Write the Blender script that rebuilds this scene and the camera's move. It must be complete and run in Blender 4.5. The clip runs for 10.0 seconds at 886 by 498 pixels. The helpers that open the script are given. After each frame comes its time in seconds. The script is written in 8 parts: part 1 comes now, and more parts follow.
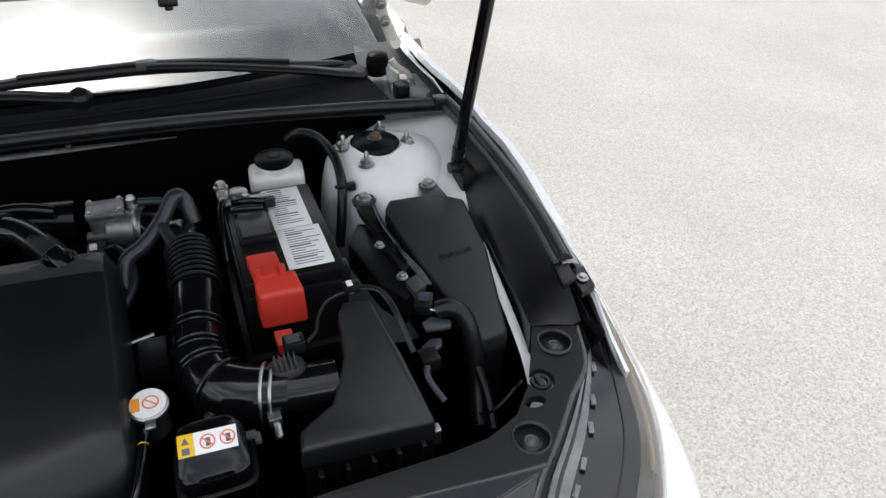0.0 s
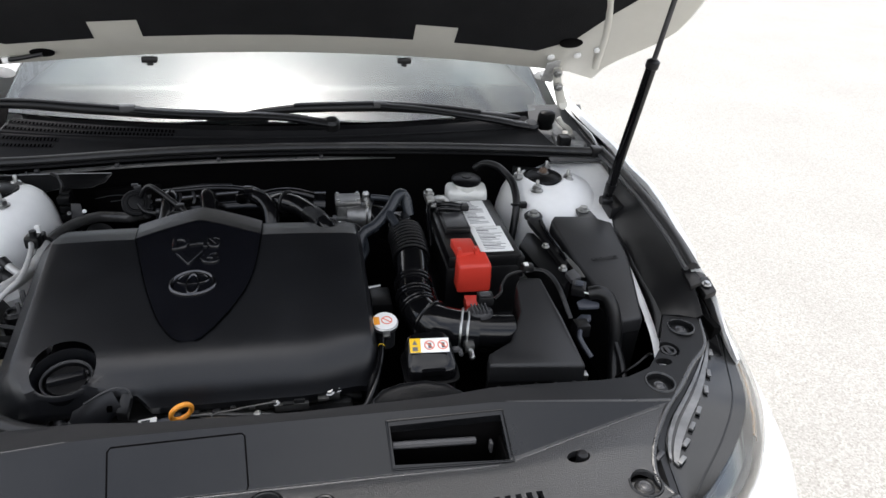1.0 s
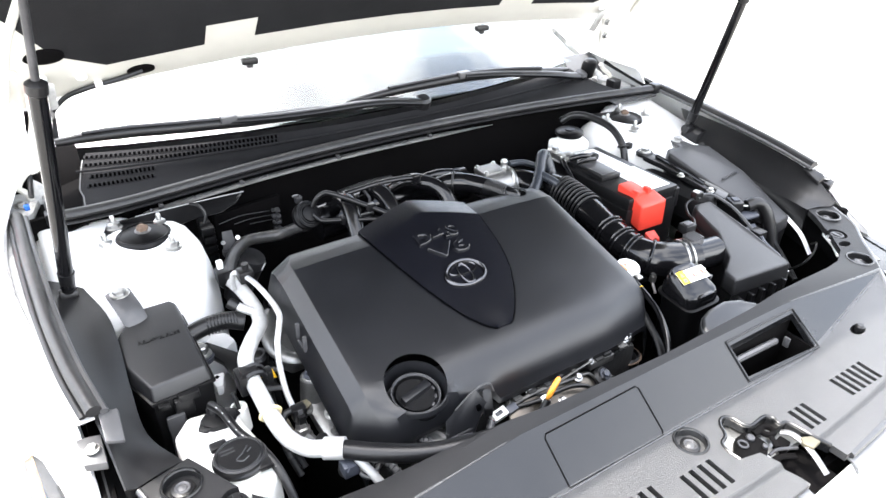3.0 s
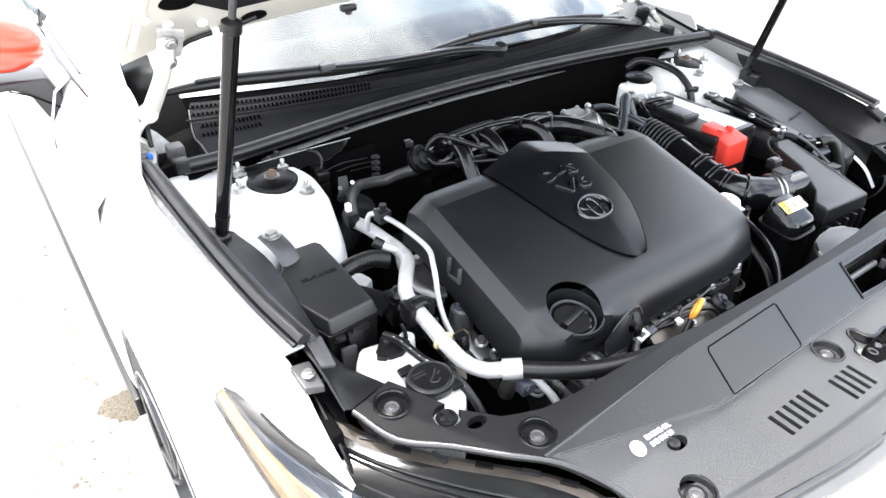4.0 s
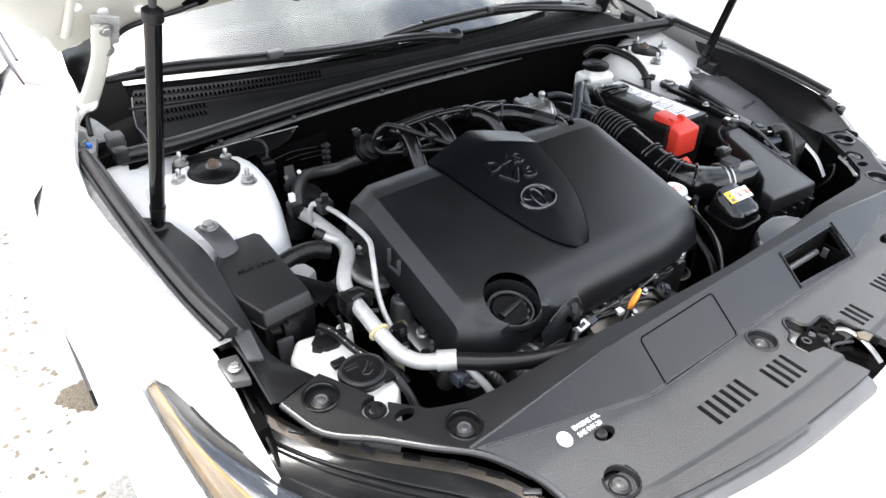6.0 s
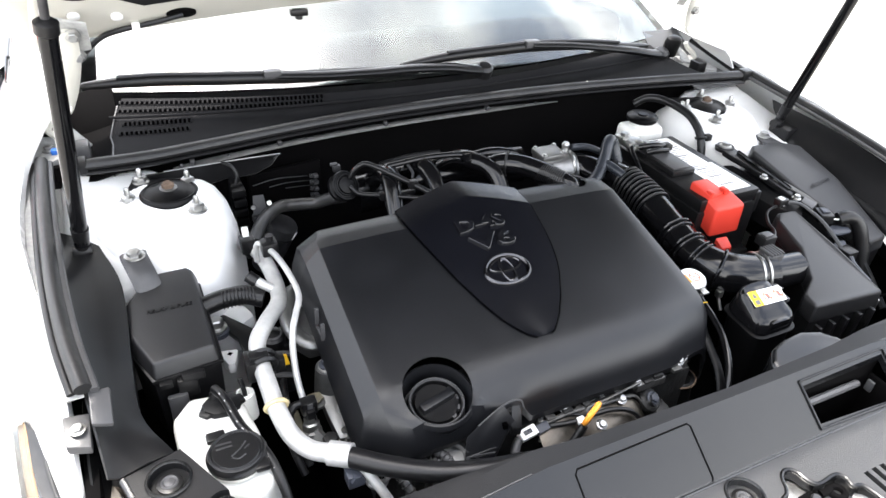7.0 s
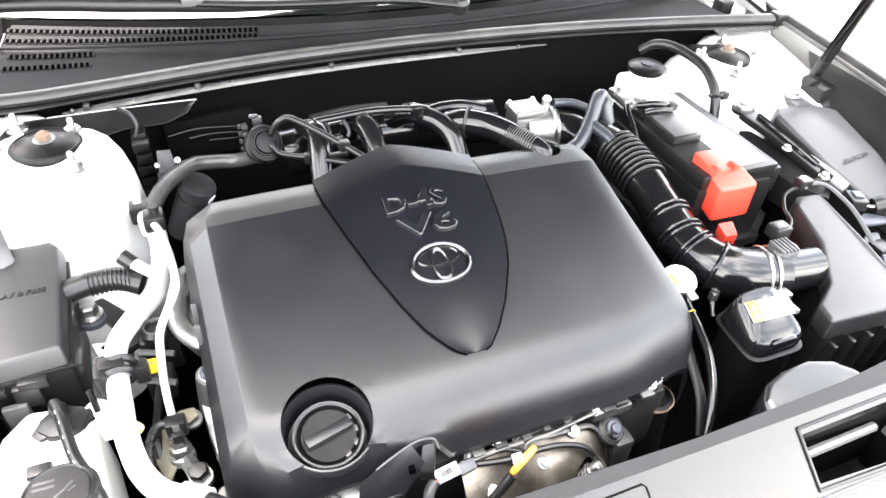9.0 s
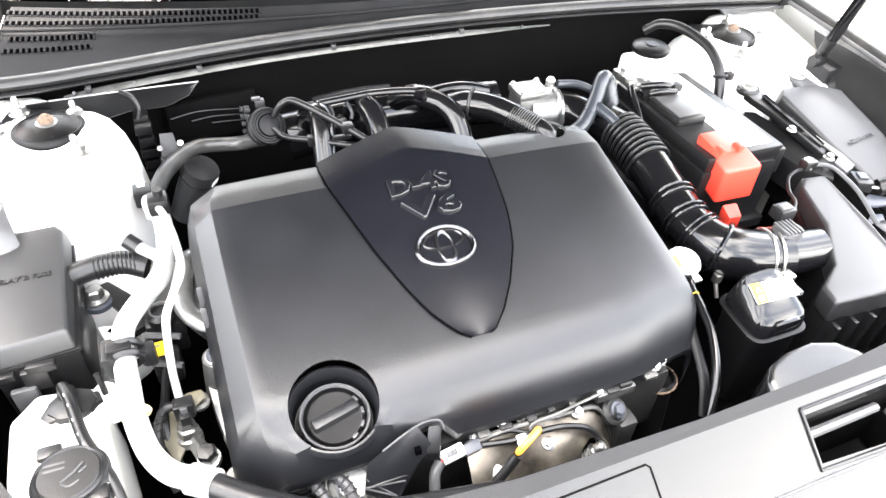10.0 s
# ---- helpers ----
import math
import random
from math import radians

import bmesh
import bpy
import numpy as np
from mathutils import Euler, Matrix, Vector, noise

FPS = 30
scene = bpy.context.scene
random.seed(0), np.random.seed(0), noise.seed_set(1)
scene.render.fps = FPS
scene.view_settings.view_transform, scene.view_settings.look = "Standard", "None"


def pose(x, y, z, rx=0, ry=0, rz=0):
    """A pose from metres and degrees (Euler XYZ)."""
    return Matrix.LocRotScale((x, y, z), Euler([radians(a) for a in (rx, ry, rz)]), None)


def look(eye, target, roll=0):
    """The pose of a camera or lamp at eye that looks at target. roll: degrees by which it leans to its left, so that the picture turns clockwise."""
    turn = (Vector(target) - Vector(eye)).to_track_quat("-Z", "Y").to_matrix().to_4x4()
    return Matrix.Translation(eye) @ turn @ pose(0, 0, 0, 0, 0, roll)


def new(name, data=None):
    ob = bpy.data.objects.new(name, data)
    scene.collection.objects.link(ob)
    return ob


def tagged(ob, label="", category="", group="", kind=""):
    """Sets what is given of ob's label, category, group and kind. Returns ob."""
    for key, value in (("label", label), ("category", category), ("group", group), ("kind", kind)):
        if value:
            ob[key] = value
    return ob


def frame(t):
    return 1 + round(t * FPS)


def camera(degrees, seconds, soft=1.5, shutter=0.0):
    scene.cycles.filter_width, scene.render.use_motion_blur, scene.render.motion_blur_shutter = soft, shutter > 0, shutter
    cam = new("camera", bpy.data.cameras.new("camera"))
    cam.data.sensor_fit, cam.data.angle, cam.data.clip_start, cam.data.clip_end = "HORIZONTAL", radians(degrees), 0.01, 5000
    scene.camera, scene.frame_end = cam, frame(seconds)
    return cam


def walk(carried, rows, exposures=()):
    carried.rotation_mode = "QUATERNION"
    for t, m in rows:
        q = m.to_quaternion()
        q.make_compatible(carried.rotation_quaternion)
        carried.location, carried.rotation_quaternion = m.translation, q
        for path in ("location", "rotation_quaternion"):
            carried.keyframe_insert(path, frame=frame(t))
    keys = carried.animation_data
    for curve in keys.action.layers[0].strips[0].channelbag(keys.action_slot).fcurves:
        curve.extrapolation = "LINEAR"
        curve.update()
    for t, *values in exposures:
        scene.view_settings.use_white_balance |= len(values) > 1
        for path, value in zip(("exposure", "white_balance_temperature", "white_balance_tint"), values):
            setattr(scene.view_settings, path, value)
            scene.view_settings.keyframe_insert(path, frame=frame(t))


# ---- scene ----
cam = camera(67.4, 10.0)
EXPOSURES = [(0, 0.32, 6500, 10), (0.5, 0.42, 6500, 10), (1, 0.62, 6500, 10), (1.5, 1.5, 6500, 10), (2, 2.15, 6500, 10), (3.3, 2.6, 6500, 10), (4, 2.2, 6500, 10), (5, 1.55, 6500, 10), (6.5, 1.65, 6500, 10), (7.5, 2.62, 6800, 10), (8.5, 3.74, 7000, 10), (9, 3.84, 7000, 10), (9.5, 3.78, 7000, 10), (10, 3.95, 7000, 10)]
PATH = [
    (0, (0.244, -0.542, 1.468), (0.891, 0.946, 0.299), 2.6),
    (0.5, (0.187, -0.702, 1.478), (0.743, 0.901, 0.42), 2.6),
    (1, (0.029, -0.841, 1.506), (0.412, 0.863, 0.532), 3.6),
    (1.5, (-0.276, -0.873, 1.506), (0.267, 0.801, 0.555), 1.5),
    (2, (-0.418, -0.787, 1.492), (0.188, 0.818, 0.464), 3.5),
    (2.2, (-0.431, -0.745, 1.498), (0.169, 0.851, 0.453), 2.5),
    (3.3, (-0.789, -0.568, 1.485), (0.218, 0.805, 0.436), 0.8),
    (3.5, (-0.852, -0.55, 1.485), (0.163, 0.786, 0.397), 1.3),
    (4, (-0.943, -0.5, 1.47), (0.039, 0.836, 0.351), 1.1),
    (4.5, (-0.953, -0.48, 1.446), (0.046, 0.814, 0.293), 3.7),
    (5, (-0.935, -0.489, 1.45), (0.017, 0.831, 0.287), 2.7),
    (5.2, (-0.916, -0.501, 1.459), (0.05, 0.82, 0.309), 2.3),
    (6.3, (-0.854, -0.538, 1.478), (0.15, 0.747, 0.32), 1.9),
    (6.5, (-0.814, -0.534, 1.469), (0.122, 0.791, 0.3), -0.2),
    (7, (-0.601, -0.517, 1.465), (0.148, 0.955, 0.338), 3.4),
    (7.5, (-0.536, -0.473, 1.447), (0.186, 0.978, 0.276), 2.6),
    (8, (-0.487, -0.424, 1.416), (0.267, 0.959, 0.184), 2.9),
    (8.5, (-0.426, -0.391, 1.426), (0.229, 0.993, 0.14), 4.0),
    (9, (-0.404, -0.39, 1.409), (0.236, 1.002, 0.124), 4.5),
    (9.5, (-0.405, -0.386, 1.398), (0.198, 0.978, 0.065), 4.2),
    (10, (-0.408, -0.388, 1.41), (0.219, 0.971, 0.083), 4.4),
]
walk(cam, [(t, look(eye, target, roll)) for t, eye, target, roll in PATH], EXPOSURES)

# ---- light ----
SUN = Vector((-0.12, 0.22, 0.97)).normalized()
world = bpy.data.worlds.new("sky")
scene.world = world
world.use_nodes = True
wn, wl = world.node_tree.nodes, world.node_tree.links
sky = wn.new("ShaderNodeTexSky")
sky.sky_type, sky.sun_disc = "NISHITA", False
sky.sun_elevation = math.asin(SUN.z)
sky.sun_rotation = math.atan2(SUN.x, SUN.y)
sky.dust_density = 2.5
wco = wn.new("ShaderNodeTexCoord")
wmap = wn.new("ShaderNodeMapping")
wmap.inputs["Scale"].default_value = (1.0, 1.0, 2.2)
wno = wn.new("ShaderNodeTexNoise")
wno.inputs["Scale"].default_value, wno.inputs["Detail"].default_value, wno.inputs["Roughness"].default_value = 2.6, 8.0, 0.6
wramp = wn.new("ShaderNodeValToRGB")
wramp.color_ramp.elements[0].position, wramp.color_ramp.elements[1].position = 0.44, 0.62
wmix = wn.new("ShaderNodeMix")
wmix.data_type = "RGBA"
wmix.inputs["B"].default_value = (9.5, 9.5, 9.6, 1)
wl.new(wco.outputs["Generated"], wmap.inputs["Vector"])
wl.new(wmap.outputs["Vector"], wno.inputs["Vector"])
wl.new(wno.outputs["Fac"], wramp.inputs["Fac"])
wl.new(wramp.outputs["Color"], wmix.inputs["Factor"])
whue = wn.new("ShaderNodeHueSaturation")
whue.inputs["Saturation"].default_value = 0.6
wl.new(sky.outputs["Color"], whue.inputs["Color"])
wl.new(whue.outputs["Color"], wmix.inputs["A"])
# haze and cloud shine brighter towards the sun
wdot = wn.new("ShaderNodeVectorMath")
wdot.operation = "DOT_PRODUCT"
wdot.inputs[1].default_value = SUN
wl.new(wco.outputs["Generated"], wdot.inputs[0])
wpow = wn.new("ShaderNodeMath")
wpow.operation = "POWER"
wpow.inputs[1].default_value = 40.0
wmax = wn.new("ShaderNodeMath")
wmax.operation = "MAXIMUM"
wmax.inputs[1].default_value = 0.0
wl.new(wdot.outputs["Value"], wmax.inputs[0])
wl.new(wmax.outputs["Value"], wpow.inputs[0])
wmad = wn.new("ShaderNodeMath")
wmad.operation = "MULTIPLY_ADD"
wmad.inputs[1].default_value, wmad.inputs[2].default_value = 4.0, 1.0
wl.new(wpow.outputs["Value"], wmad.inputs[0])
wsc = wn.new("ShaderNodeVectorMath")
wsc.operation = "SCALE"
wl.new(wmix.outputs["Result"], wsc.inputs[0])
wl.new(wmad.outputs["Value"], wsc.inputs["Scale"])
wl.new(wsc.outputs["Vector"], wn["Background"].inputs["Color"])
wn["Background"].inputs["Strength"].default_value = 0.2
sun_data = bpy.data.lights.new("sun", "SUN")
sun_data.energy, sun_data.angle, sun_data.color = 1.6, radians(0.55), (1.0, 0.96, 0.9)
sun = new("sun", sun_data)
sun.matrix_world = look((0, 0, 8), Vector((0, 0, 8)) - SUN)


# ---- materials ----
def mat(name, color, rough=0.5, metal=0.0, vary=0.25, scale=6.0, fine=220.0, bump=0.15, bump_d=0.0006, coat=0.0, dust=0.0, dust_color=(0.33, 0.3, 0.26), trans=0.0, ior=1.45, spec=0.5):
    """A surface with slow stains and a fine grain, in metres."""
    m = bpy.data.materials.new(name)
    m.use_nodes = True
    n, l = m.node_tree.nodes, m.node_tree.links
    b = n["Principled BSDF"]
    co = n.new("ShaderNodeTexCoord")
    big = n.new("ShaderNodeTexNoise")
    big.inputs["Scale"].default_value, big.inputs["Detail"].default_value, big.inputs["Roughness"].default_value = scale, 6.0, 0.65
    small = n.new("ShaderNodeTexNoise")
    small.inputs["Scale"].default_value, small.inputs["Detail"].default_value = fine, 3.0
    for t in (big, small):
        l.new(co.outputs["Object"], t.inputs["Vector"])
    ramp = n.new("ShaderNodeValToRGB")
    lo, hi = 1 - vary, 1 + vary
    ramp.color_ramp.elements[0].color = (*[min(1, c * lo) for c in color], 1)
    ramp.color_ramp.elements[1].color = (*[min(1, c * hi) for c in color], 1)
    ramp.color_ramp.elements[0].position, ramp.color_ramp.elements[1].position = 0.32, 0.68
    l.new(big.outputs["Fac"], ramp.inputs["Fac"])
    out = ramp.outputs["Color"]
    if dust:
        dn = n.new("ShaderNodeTexNoise")
        dn.inputs["Scale"].default_value, dn.inputs["Detail"].default_value, dn.inputs["Roughness"].default_value = 14.0, 9.0, 0.75
        l.new(co.outputs["Object"], dn.inputs["Vector"])
        dr = n.new("ShaderNodeMapRange")
        dr.inputs["From Min"].default_value, dr.inputs["From Max"].default_value = 0.5, 0.78
        dr.inputs["To Min"].default_value, dr.inputs["To Max"].default_value = 0.0, dust
        l.new(dn.outputs["Fac"], dr.inputs["Value"])
        mx = n.new("ShaderNodeMix")
        mx.data_type = "RGBA"
        mx.inputs["B"].default_value = (*dust_color, 1)
        l.new(dr.outputs["Result"], mx.inputs["Factor"])
        l.new(out, mx.inputs["A"])
        out = mx.outputs["Result"]
    l.new(out, b.inputs["Base Color"])
    rr = n.new("ShaderNodeMapRange")
    rr.inputs["To Min"].default_value, rr.inputs["To Max"].default_value = max(0.02, rough - 0.08), min(1, rough + 0.08)
    l.new(big.outputs["Fac"], rr.inputs["Value"])
    l.new(rr.outputs["Result"], b.inputs["Roughness"])
    b.inputs["Metallic"].default_value = metal
    b.inputs["Coat Weight"].default_value = coat
    b.inputs["Coat Roughness"].default_value = 0.04
    b.inputs["Transmission Weight"].default_value = trans
    b.inputs["IOR"].default_value = ior
    b.inputs["Specular IOR Level"].default_value = spec
    if bump:
        bm_ = n.new("ShaderNodeBump")
        bm_.inputs["Strength"].default_value, bm_.inputs["Distance"].default_value = bump, bump_d
        l.new(small.outputs["Fac"], bm_.inputs["Height"])
        l.new(bm_.outputs["Normal"], b.inputs["Normal"])
    return m


M_COVER = mat("cover_plastic", (0.0066, 0.0069, 0.0081), 0.34, fine=600, bump=0.3, bump_d=0.0006, spec=0.49)
M_LID = mat("lid_plastic", (0.0125, 0.0126, 0.0135), 0.44, fine=700, bump=0.2, spec=0.55)
M_SHIELD = mat("shield_plastic", (0.0034, 0.0036, 0.0052), 0.24, fine=900, bump=0.06, bump_d=0.0003, spec=0.42)
M_BLACK = mat("black_plastic", (0.006, 0.006, 0.0065), 0.33, fine=700, bump=0.3, dust=0.015, spec=0.4)
M_PANEL = mat("satin_plastic", (0.0045, 0.0047, 0.0053), 0.25, fine=620, bump=0.2, bump_d=0.0006, spec=0.54)
M_GRAIN = mat("sunlit_grained_plastic", (0.012, 0.0122, 0.013), 0.46, fine=800, bump=1.0, bump_d=0.0014, dust=0.012, spec=1.0)
M_MATTE = mat("matte_plastic", (0.008, 0.0081, 0.0086), 0.5, fine=700, bump=0.4, spec=0.22)
# paler and shinier than the panel, to paint the highlight on its edges
M_ROLL = mat("satin_highlight", (0.011, 0.0112, 0.012), 0.27, fine=900, bump=0.5, bump_d=0.0008, spec=1.0)
M_DEEP = mat("rubber_and_shade_black", (0.0022, 0.0022, 0.0025), 0.38, fine=400, bump=0.2, spec=0.2)
M_GLOSS = mat("gloss_black", (0.0035, 0.0035, 0.004), 0.13, vary=0.2, fine=300, bump=0.08, spec=0.45)
M_RUBBER = mat("rubber", (0.005, 0.005, 0.0055), 0.34, fine=500, bump=0.25, dust=0.02, spec=0.4)
# near-black: paints shade into depths and openings; some black parts share it
M_VOID = mat("void_shade_black", (0.0022, 0.002, 0.0021), 0.8, fine=120, bump=0.3, spec=0.06)
M_WHITE = mat("white_paint", (0.8, 0.8, 0.79), 0.28, vary=0.02, bump=0.04, coat=0.6)
M_TOWER = mat("white_primer", (0.84, 0.84, 0.83), 0.38, vary=0.04, scale=18, bump=0.1, dust=0.1, dust_color=(0.6, 0.58, 0.55))
M_STEEL = mat("zinc_steel", (0.42, 0.42, 0.41), 0.36, 1.0, vary=0.2, scale=40, bump=0.3, dust=0.15)
M_ALU = mat("aluminium_pipe", (0.5, 0.5, 0.49), 0.58, 0.55, vary=0.2, scale=25, bump=0.25)
M_CAST = mat("cast_aluminium", (0.1, 0.099, 0.095), 0.5, 0.7, vary=0.3, scale=30, fine=160, bump=0.7, bump_d=0.001, dust=0.08)
M_RUST = mat("rusty_nut", (0.13, 0.09, 0.065), 0.7, 0.3, vary=0.4, scale=60, bump=0.5)
M_BROWN = mat("dusty_brown_steel", (0.045, 0.037, 0.029), 0.5, 0.2, vary=0.5, scale=22, bump=0.5, dust=0.15)
M_LIP = mat("filler_and_shade_grey", (0.075, 0.076, 0.078), 0.4, vary=0.15, fine=500, bump=0.4)
M_DULLSTEEL = mat("dull_steel", (0.2, 0.2, 0.2), 0.45, 0.8, vary=0.3, scale=30, bump=0.4, dust=0.1)
M_PADTAN = mat("khaki_plastic", (0.085, 0.075, 0.05), 0.5, vary=0.3, scale=30, bump=0.3)
M_RED = mat("red_plastic", (0.5, 0.036, 0.022), 0.4, vary=0.08, fine=700, bump=0.2)
M_LABEL = mat("paper_label", (0.82, 0.82, 0.8), 0.45, vary=0.03, bump=0.0)
M_INK = mat("ink", (0.12, 0.12, 0.125), 0.6, bump=0.0)
M_YELLOW = mat("yellow_label", (0.75, 0.46, 0.01), 0.45, vary=0.05, bump=0.0)
M_ORANGE = mat("orange_plastic", (0.85, 0.33, 0.04), 0.4, vary=0.08)
M_REDINK = mat("red_ink", (0.75, 0.16, 0.08), 0.5, bump=0.0)
M_TANK = mat("milky_plastic", (0.78, 0.78, 0.74), 0.42, vary=0.06, scale=12, bump=0.1, trans=0.12)
M_FELT = mat("felt", (0.012, 0.012, 0.013), 0.95, fine=420, bump=0.9, bump_d=0.001, spec=0.15)
M_CHROME = mat("chrome", (0.8, 0.8, 0.82), 0.08, 1.0, vary=0.03, bump=0.0)
M_AMBER = mat("amber_plastic", (0.3, 0.15, 0.03), 0.25, vary=0.2, scale=30, bump=0.0)
M_COWL = mat("dull_black_plastic", (0.0105, 0.0105, 0.0112), 0.6, fine=600, bump=0.4, spec=0.05)
# almost no colour at all: stands in for the shade inside slots and holes
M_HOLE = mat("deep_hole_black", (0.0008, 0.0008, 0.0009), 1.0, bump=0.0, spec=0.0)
# creamy white, darkened to carry the shade under the open hood
M_INNER = mat("shaded_inner_paint", (0.56, 0.545, 0.49), 0.34, vary=0.04, scale=9, bump=0.05, coat=0.3)
# speckled grey that stands in for white paint lying in shade
M_SHADEGREY = mat("speckled_shade_grey", (0.34, 0.34, 0.33), 0.7, vary=0.2, scale=90, fine=300, bump=0.5)
M_BAND = mat("pale_yellow_tape", (0.6, 0.5, 0.28), 0.5, bump=0.1)
M_DARKCHROME = mat("dark_chrome", (0.075, 0.075, 0.08), 0.26, 1.0, vary=0.05, bump=0.0)
M_HOSE_GREY = mat("blue_grey_hose", (0.02, 0.023, 0.028), 0.28, vary=0.2, bump=0.2)
M_DARKSTEEL = mat("dark_steel", (0.06, 0.06, 0.063), 0.4, 0.7, vary=0.3, scale=25, bump=0.4)
M_GREYTRIM = mat("grey_plastic_trim", (0.05, 0.05, 0.052), 0.36, vary=0.15, bump=0.3, dust=0.08)
M_BLUE = mat("blue_plastic", (0.03, 0.15, 0.55), 0.4)
M_MIRRORCAP = mat("orange_red_paint", (0.5, 0.035, 0.012), 0.25, vary=0.04, bump=0.0, coat=0.4)
M_MIRRORLOW = mat("grey_plastic", (0.022, 0.022, 0.024), 0.45)
M_TYRE = mat("tyre_rubber", (0.014, 0.014, 0.014), 0.75, fine=160, bump=0.5, dust=0.08)
M_BROWNCAST = mat("tinted_casting", (0.1, 0.088, 0.073), 0.36, 0.85, vary=0.6, scale=26, bump=0.4)

M_DARKCAST = mat("dark_casting", (0.03, 0.03, 0.03), 0.55, 0.5, vary=0.4, scale=30, fine=160, bump=0.7, bump_d=0.001)
M_BRIGHTCAST = mat("bright_casting", (0.24, 0.24, 0.235), 0.42, 0.9, vary=0.2, scale=30, fine=200, bump=0.5, bump_d=0.0008)
M_BLUEGREY = mat("blue_grey_plastic", (0.035, 0.039, 0.05), 0.4, vary=0.1, bump=0.2)
M_LETTER = mat("glossy_lettering", (0.0045, 0.0047, 0.006), 0.22, vary=0.1, bump=0.0)

M_LAMPTOP = mat("dusty_lamp_top", (0.008, 0.0085, 0.009), 0.22, vary=0.3, scale=14, fine=260, bump=0.15, dust=0.12, dust_color=(0.12, 0.115, 0.105), spec=0.65)
M_TAG = mat("yellow_tag_paper", (0.6, 0.36, 0.01), 0.5, vary=0.1, bump=0.1)

M_CHIP = mat("stone_chip", (0.12, 0.105, 0.082), 0.85, vary=0.6, scale=3.0, fine=300, bump=0.3)

M_TAN = mat("dull_tan_reflector", (0.13, 0.082, 0.035), 0.35, 0.3, vary=0.35, scale=40, fine=200, bump=0.3)

M_HEATER = mat("grey_hose", (0.03, 0.03, 0.03), 0.3, vary=0.25, scale=30, bump=0.2, dust=0.1)
M_SEAL = mat("black_seal_rubber", (0.013, 0.013, 0.0135), 0.42, vary=0.2, fine=400, bump=0.2, dust=0.08)


def glass(name, color, rough=0.0):
    m = bpy.data.materials.new(name)
    m.use_nodes = True
    b = m.node_tree.nodes["Principled BSDF"]
    b.inputs["Base Color"].default_value = (*color, 1)
    b.inputs["Roughness"].default_value = rough
    b.inputs["Transmission Weight"].default_value = 1.0
    b.inputs["IOR"].default_value = 1.5
    return m


M_GLASS = glass("windshield_glass", (0.75, 0.82, 0.8))
M_LENS = glass("lens_glass", (0.9, 0.92, 0.92), 0.02)


def asphalt():
    m = bpy.data.materials.new("pale_asphalt")
    m.use_nodes = True
    n, l = m.node_tree.nodes, m.node_tree.links
    b = n["Principled BSDF"]
    co = n.new("ShaderNodeTexCoord")
    vor = n.new("ShaderNodeTexVoronoi")
    vor.inputs["Scale"].default_value = 170.0
    vor2 = n.new("ShaderNodeTexVoronoi")
    vor2.inputs["Scale"].default_value = 95.0
    big = n.new("ShaderNodeTexNoise")
    big.inputs["Scale"].default_value, big.inputs["Detail"].default_value = 1.3, 8.0
    for t in (vor, vor2, big):
        l.new(co.outputs["Object"], t.inputs["Vector"])
    ramp = n.new("ShaderNodeValToRGB")
    e = ramp.color_ramp.elements
    e[0].position, e[0].color = 0.0, (0.235, 0.228, 0.212, 1)
    e[1].position, e[1].color = 1.0, (0.365, 0.355, 0.332, 1)
    sep = n.new("ShaderNodeSeparateColor")
    l.new(vor.outputs["Color"], sep.inputs["Color"])
    l.new(sep.outputs["Red"], ramp.inputs["Fac"])
    mul = n.new("ShaderNodeMix")
    mul.data_type, mul.blend_type = "RGBA", "MULTIPLY"
    mul.inputs["Factor"].default_value = 1.0
    l.new(ramp.outputs["Color"], mul.inputs["A"])
    r2 = n.new("ShaderNodeValToRGB")
    r2.color_ramp.elements[0].position, r2.color_ramp.elements[0].color = 0.3, (0.88, 0.88, 0.88, 1)
    r2.color_ramp.elements[1].position, r2.color_ramp.elements[1].color = 0.7, (1, 1, 1, 1)
    l.new(big.outputs["Fac"], r2.inputs["Fac"])
    l.new(r2.outputs["Color"], mul.inputs["B"])
    # loose dark stones among the pale ones
    sep2 = n.new("ShaderNodeSeparateColor")
    l.new(vor2.outputs["Color"], sep2.inputs["Color"])
    pick = n.new("ShaderNodeMapRange")
    pick.inputs["From Min"].default_value, pick.inputs["From Max"].default_value = 0.72, 1.0
    l.new(sep2.outputs["Red"], pick.inputs["Value"])
    near = n.new("ShaderNodeMapRange")
    near.inputs["From Min"].default_value, near.inputs["From Max"].default_value = 0.5, 0.3
    l.new(vor2.outputs["Distance"], near.inputs["Value"])
    fac = n.new("ShaderNodeMath")
    fac.operation = "MULTIPLY"
    l.new(pick.outputs["Result"], fac.inputs[0])
    l.new(near.outputs["Result"], fac.inputs[1])
    pit = n.new("ShaderNodeMix")
    pit.data_type = "RGBA"
    pit.inputs["B"].default_value = (0.19, 0.182, 0.165, 1)
    l.new(fac.outputs["Value"], pit.inputs["Factor"])
    l.new(mul.outputs["Result"], pit.inputs["A"])
    l.new(pit.outputs["Result"], b.inputs["Base Color"])
    b.inputs["Roughness"].default_value = 0.85
    bp = n.new("ShaderNodeBump")
    bp.inputs["Strength"].default_value, bp.inputs["Distance"].default_value = 0.2, 0.002
    bp.invert = True
    l.new(vor.outputs["Distance"], bp.inputs["Height"])
    l.new(bp.outputs["Normal"], b.inputs["Normal"])
    return m


M_ASPHALT = asphalt()
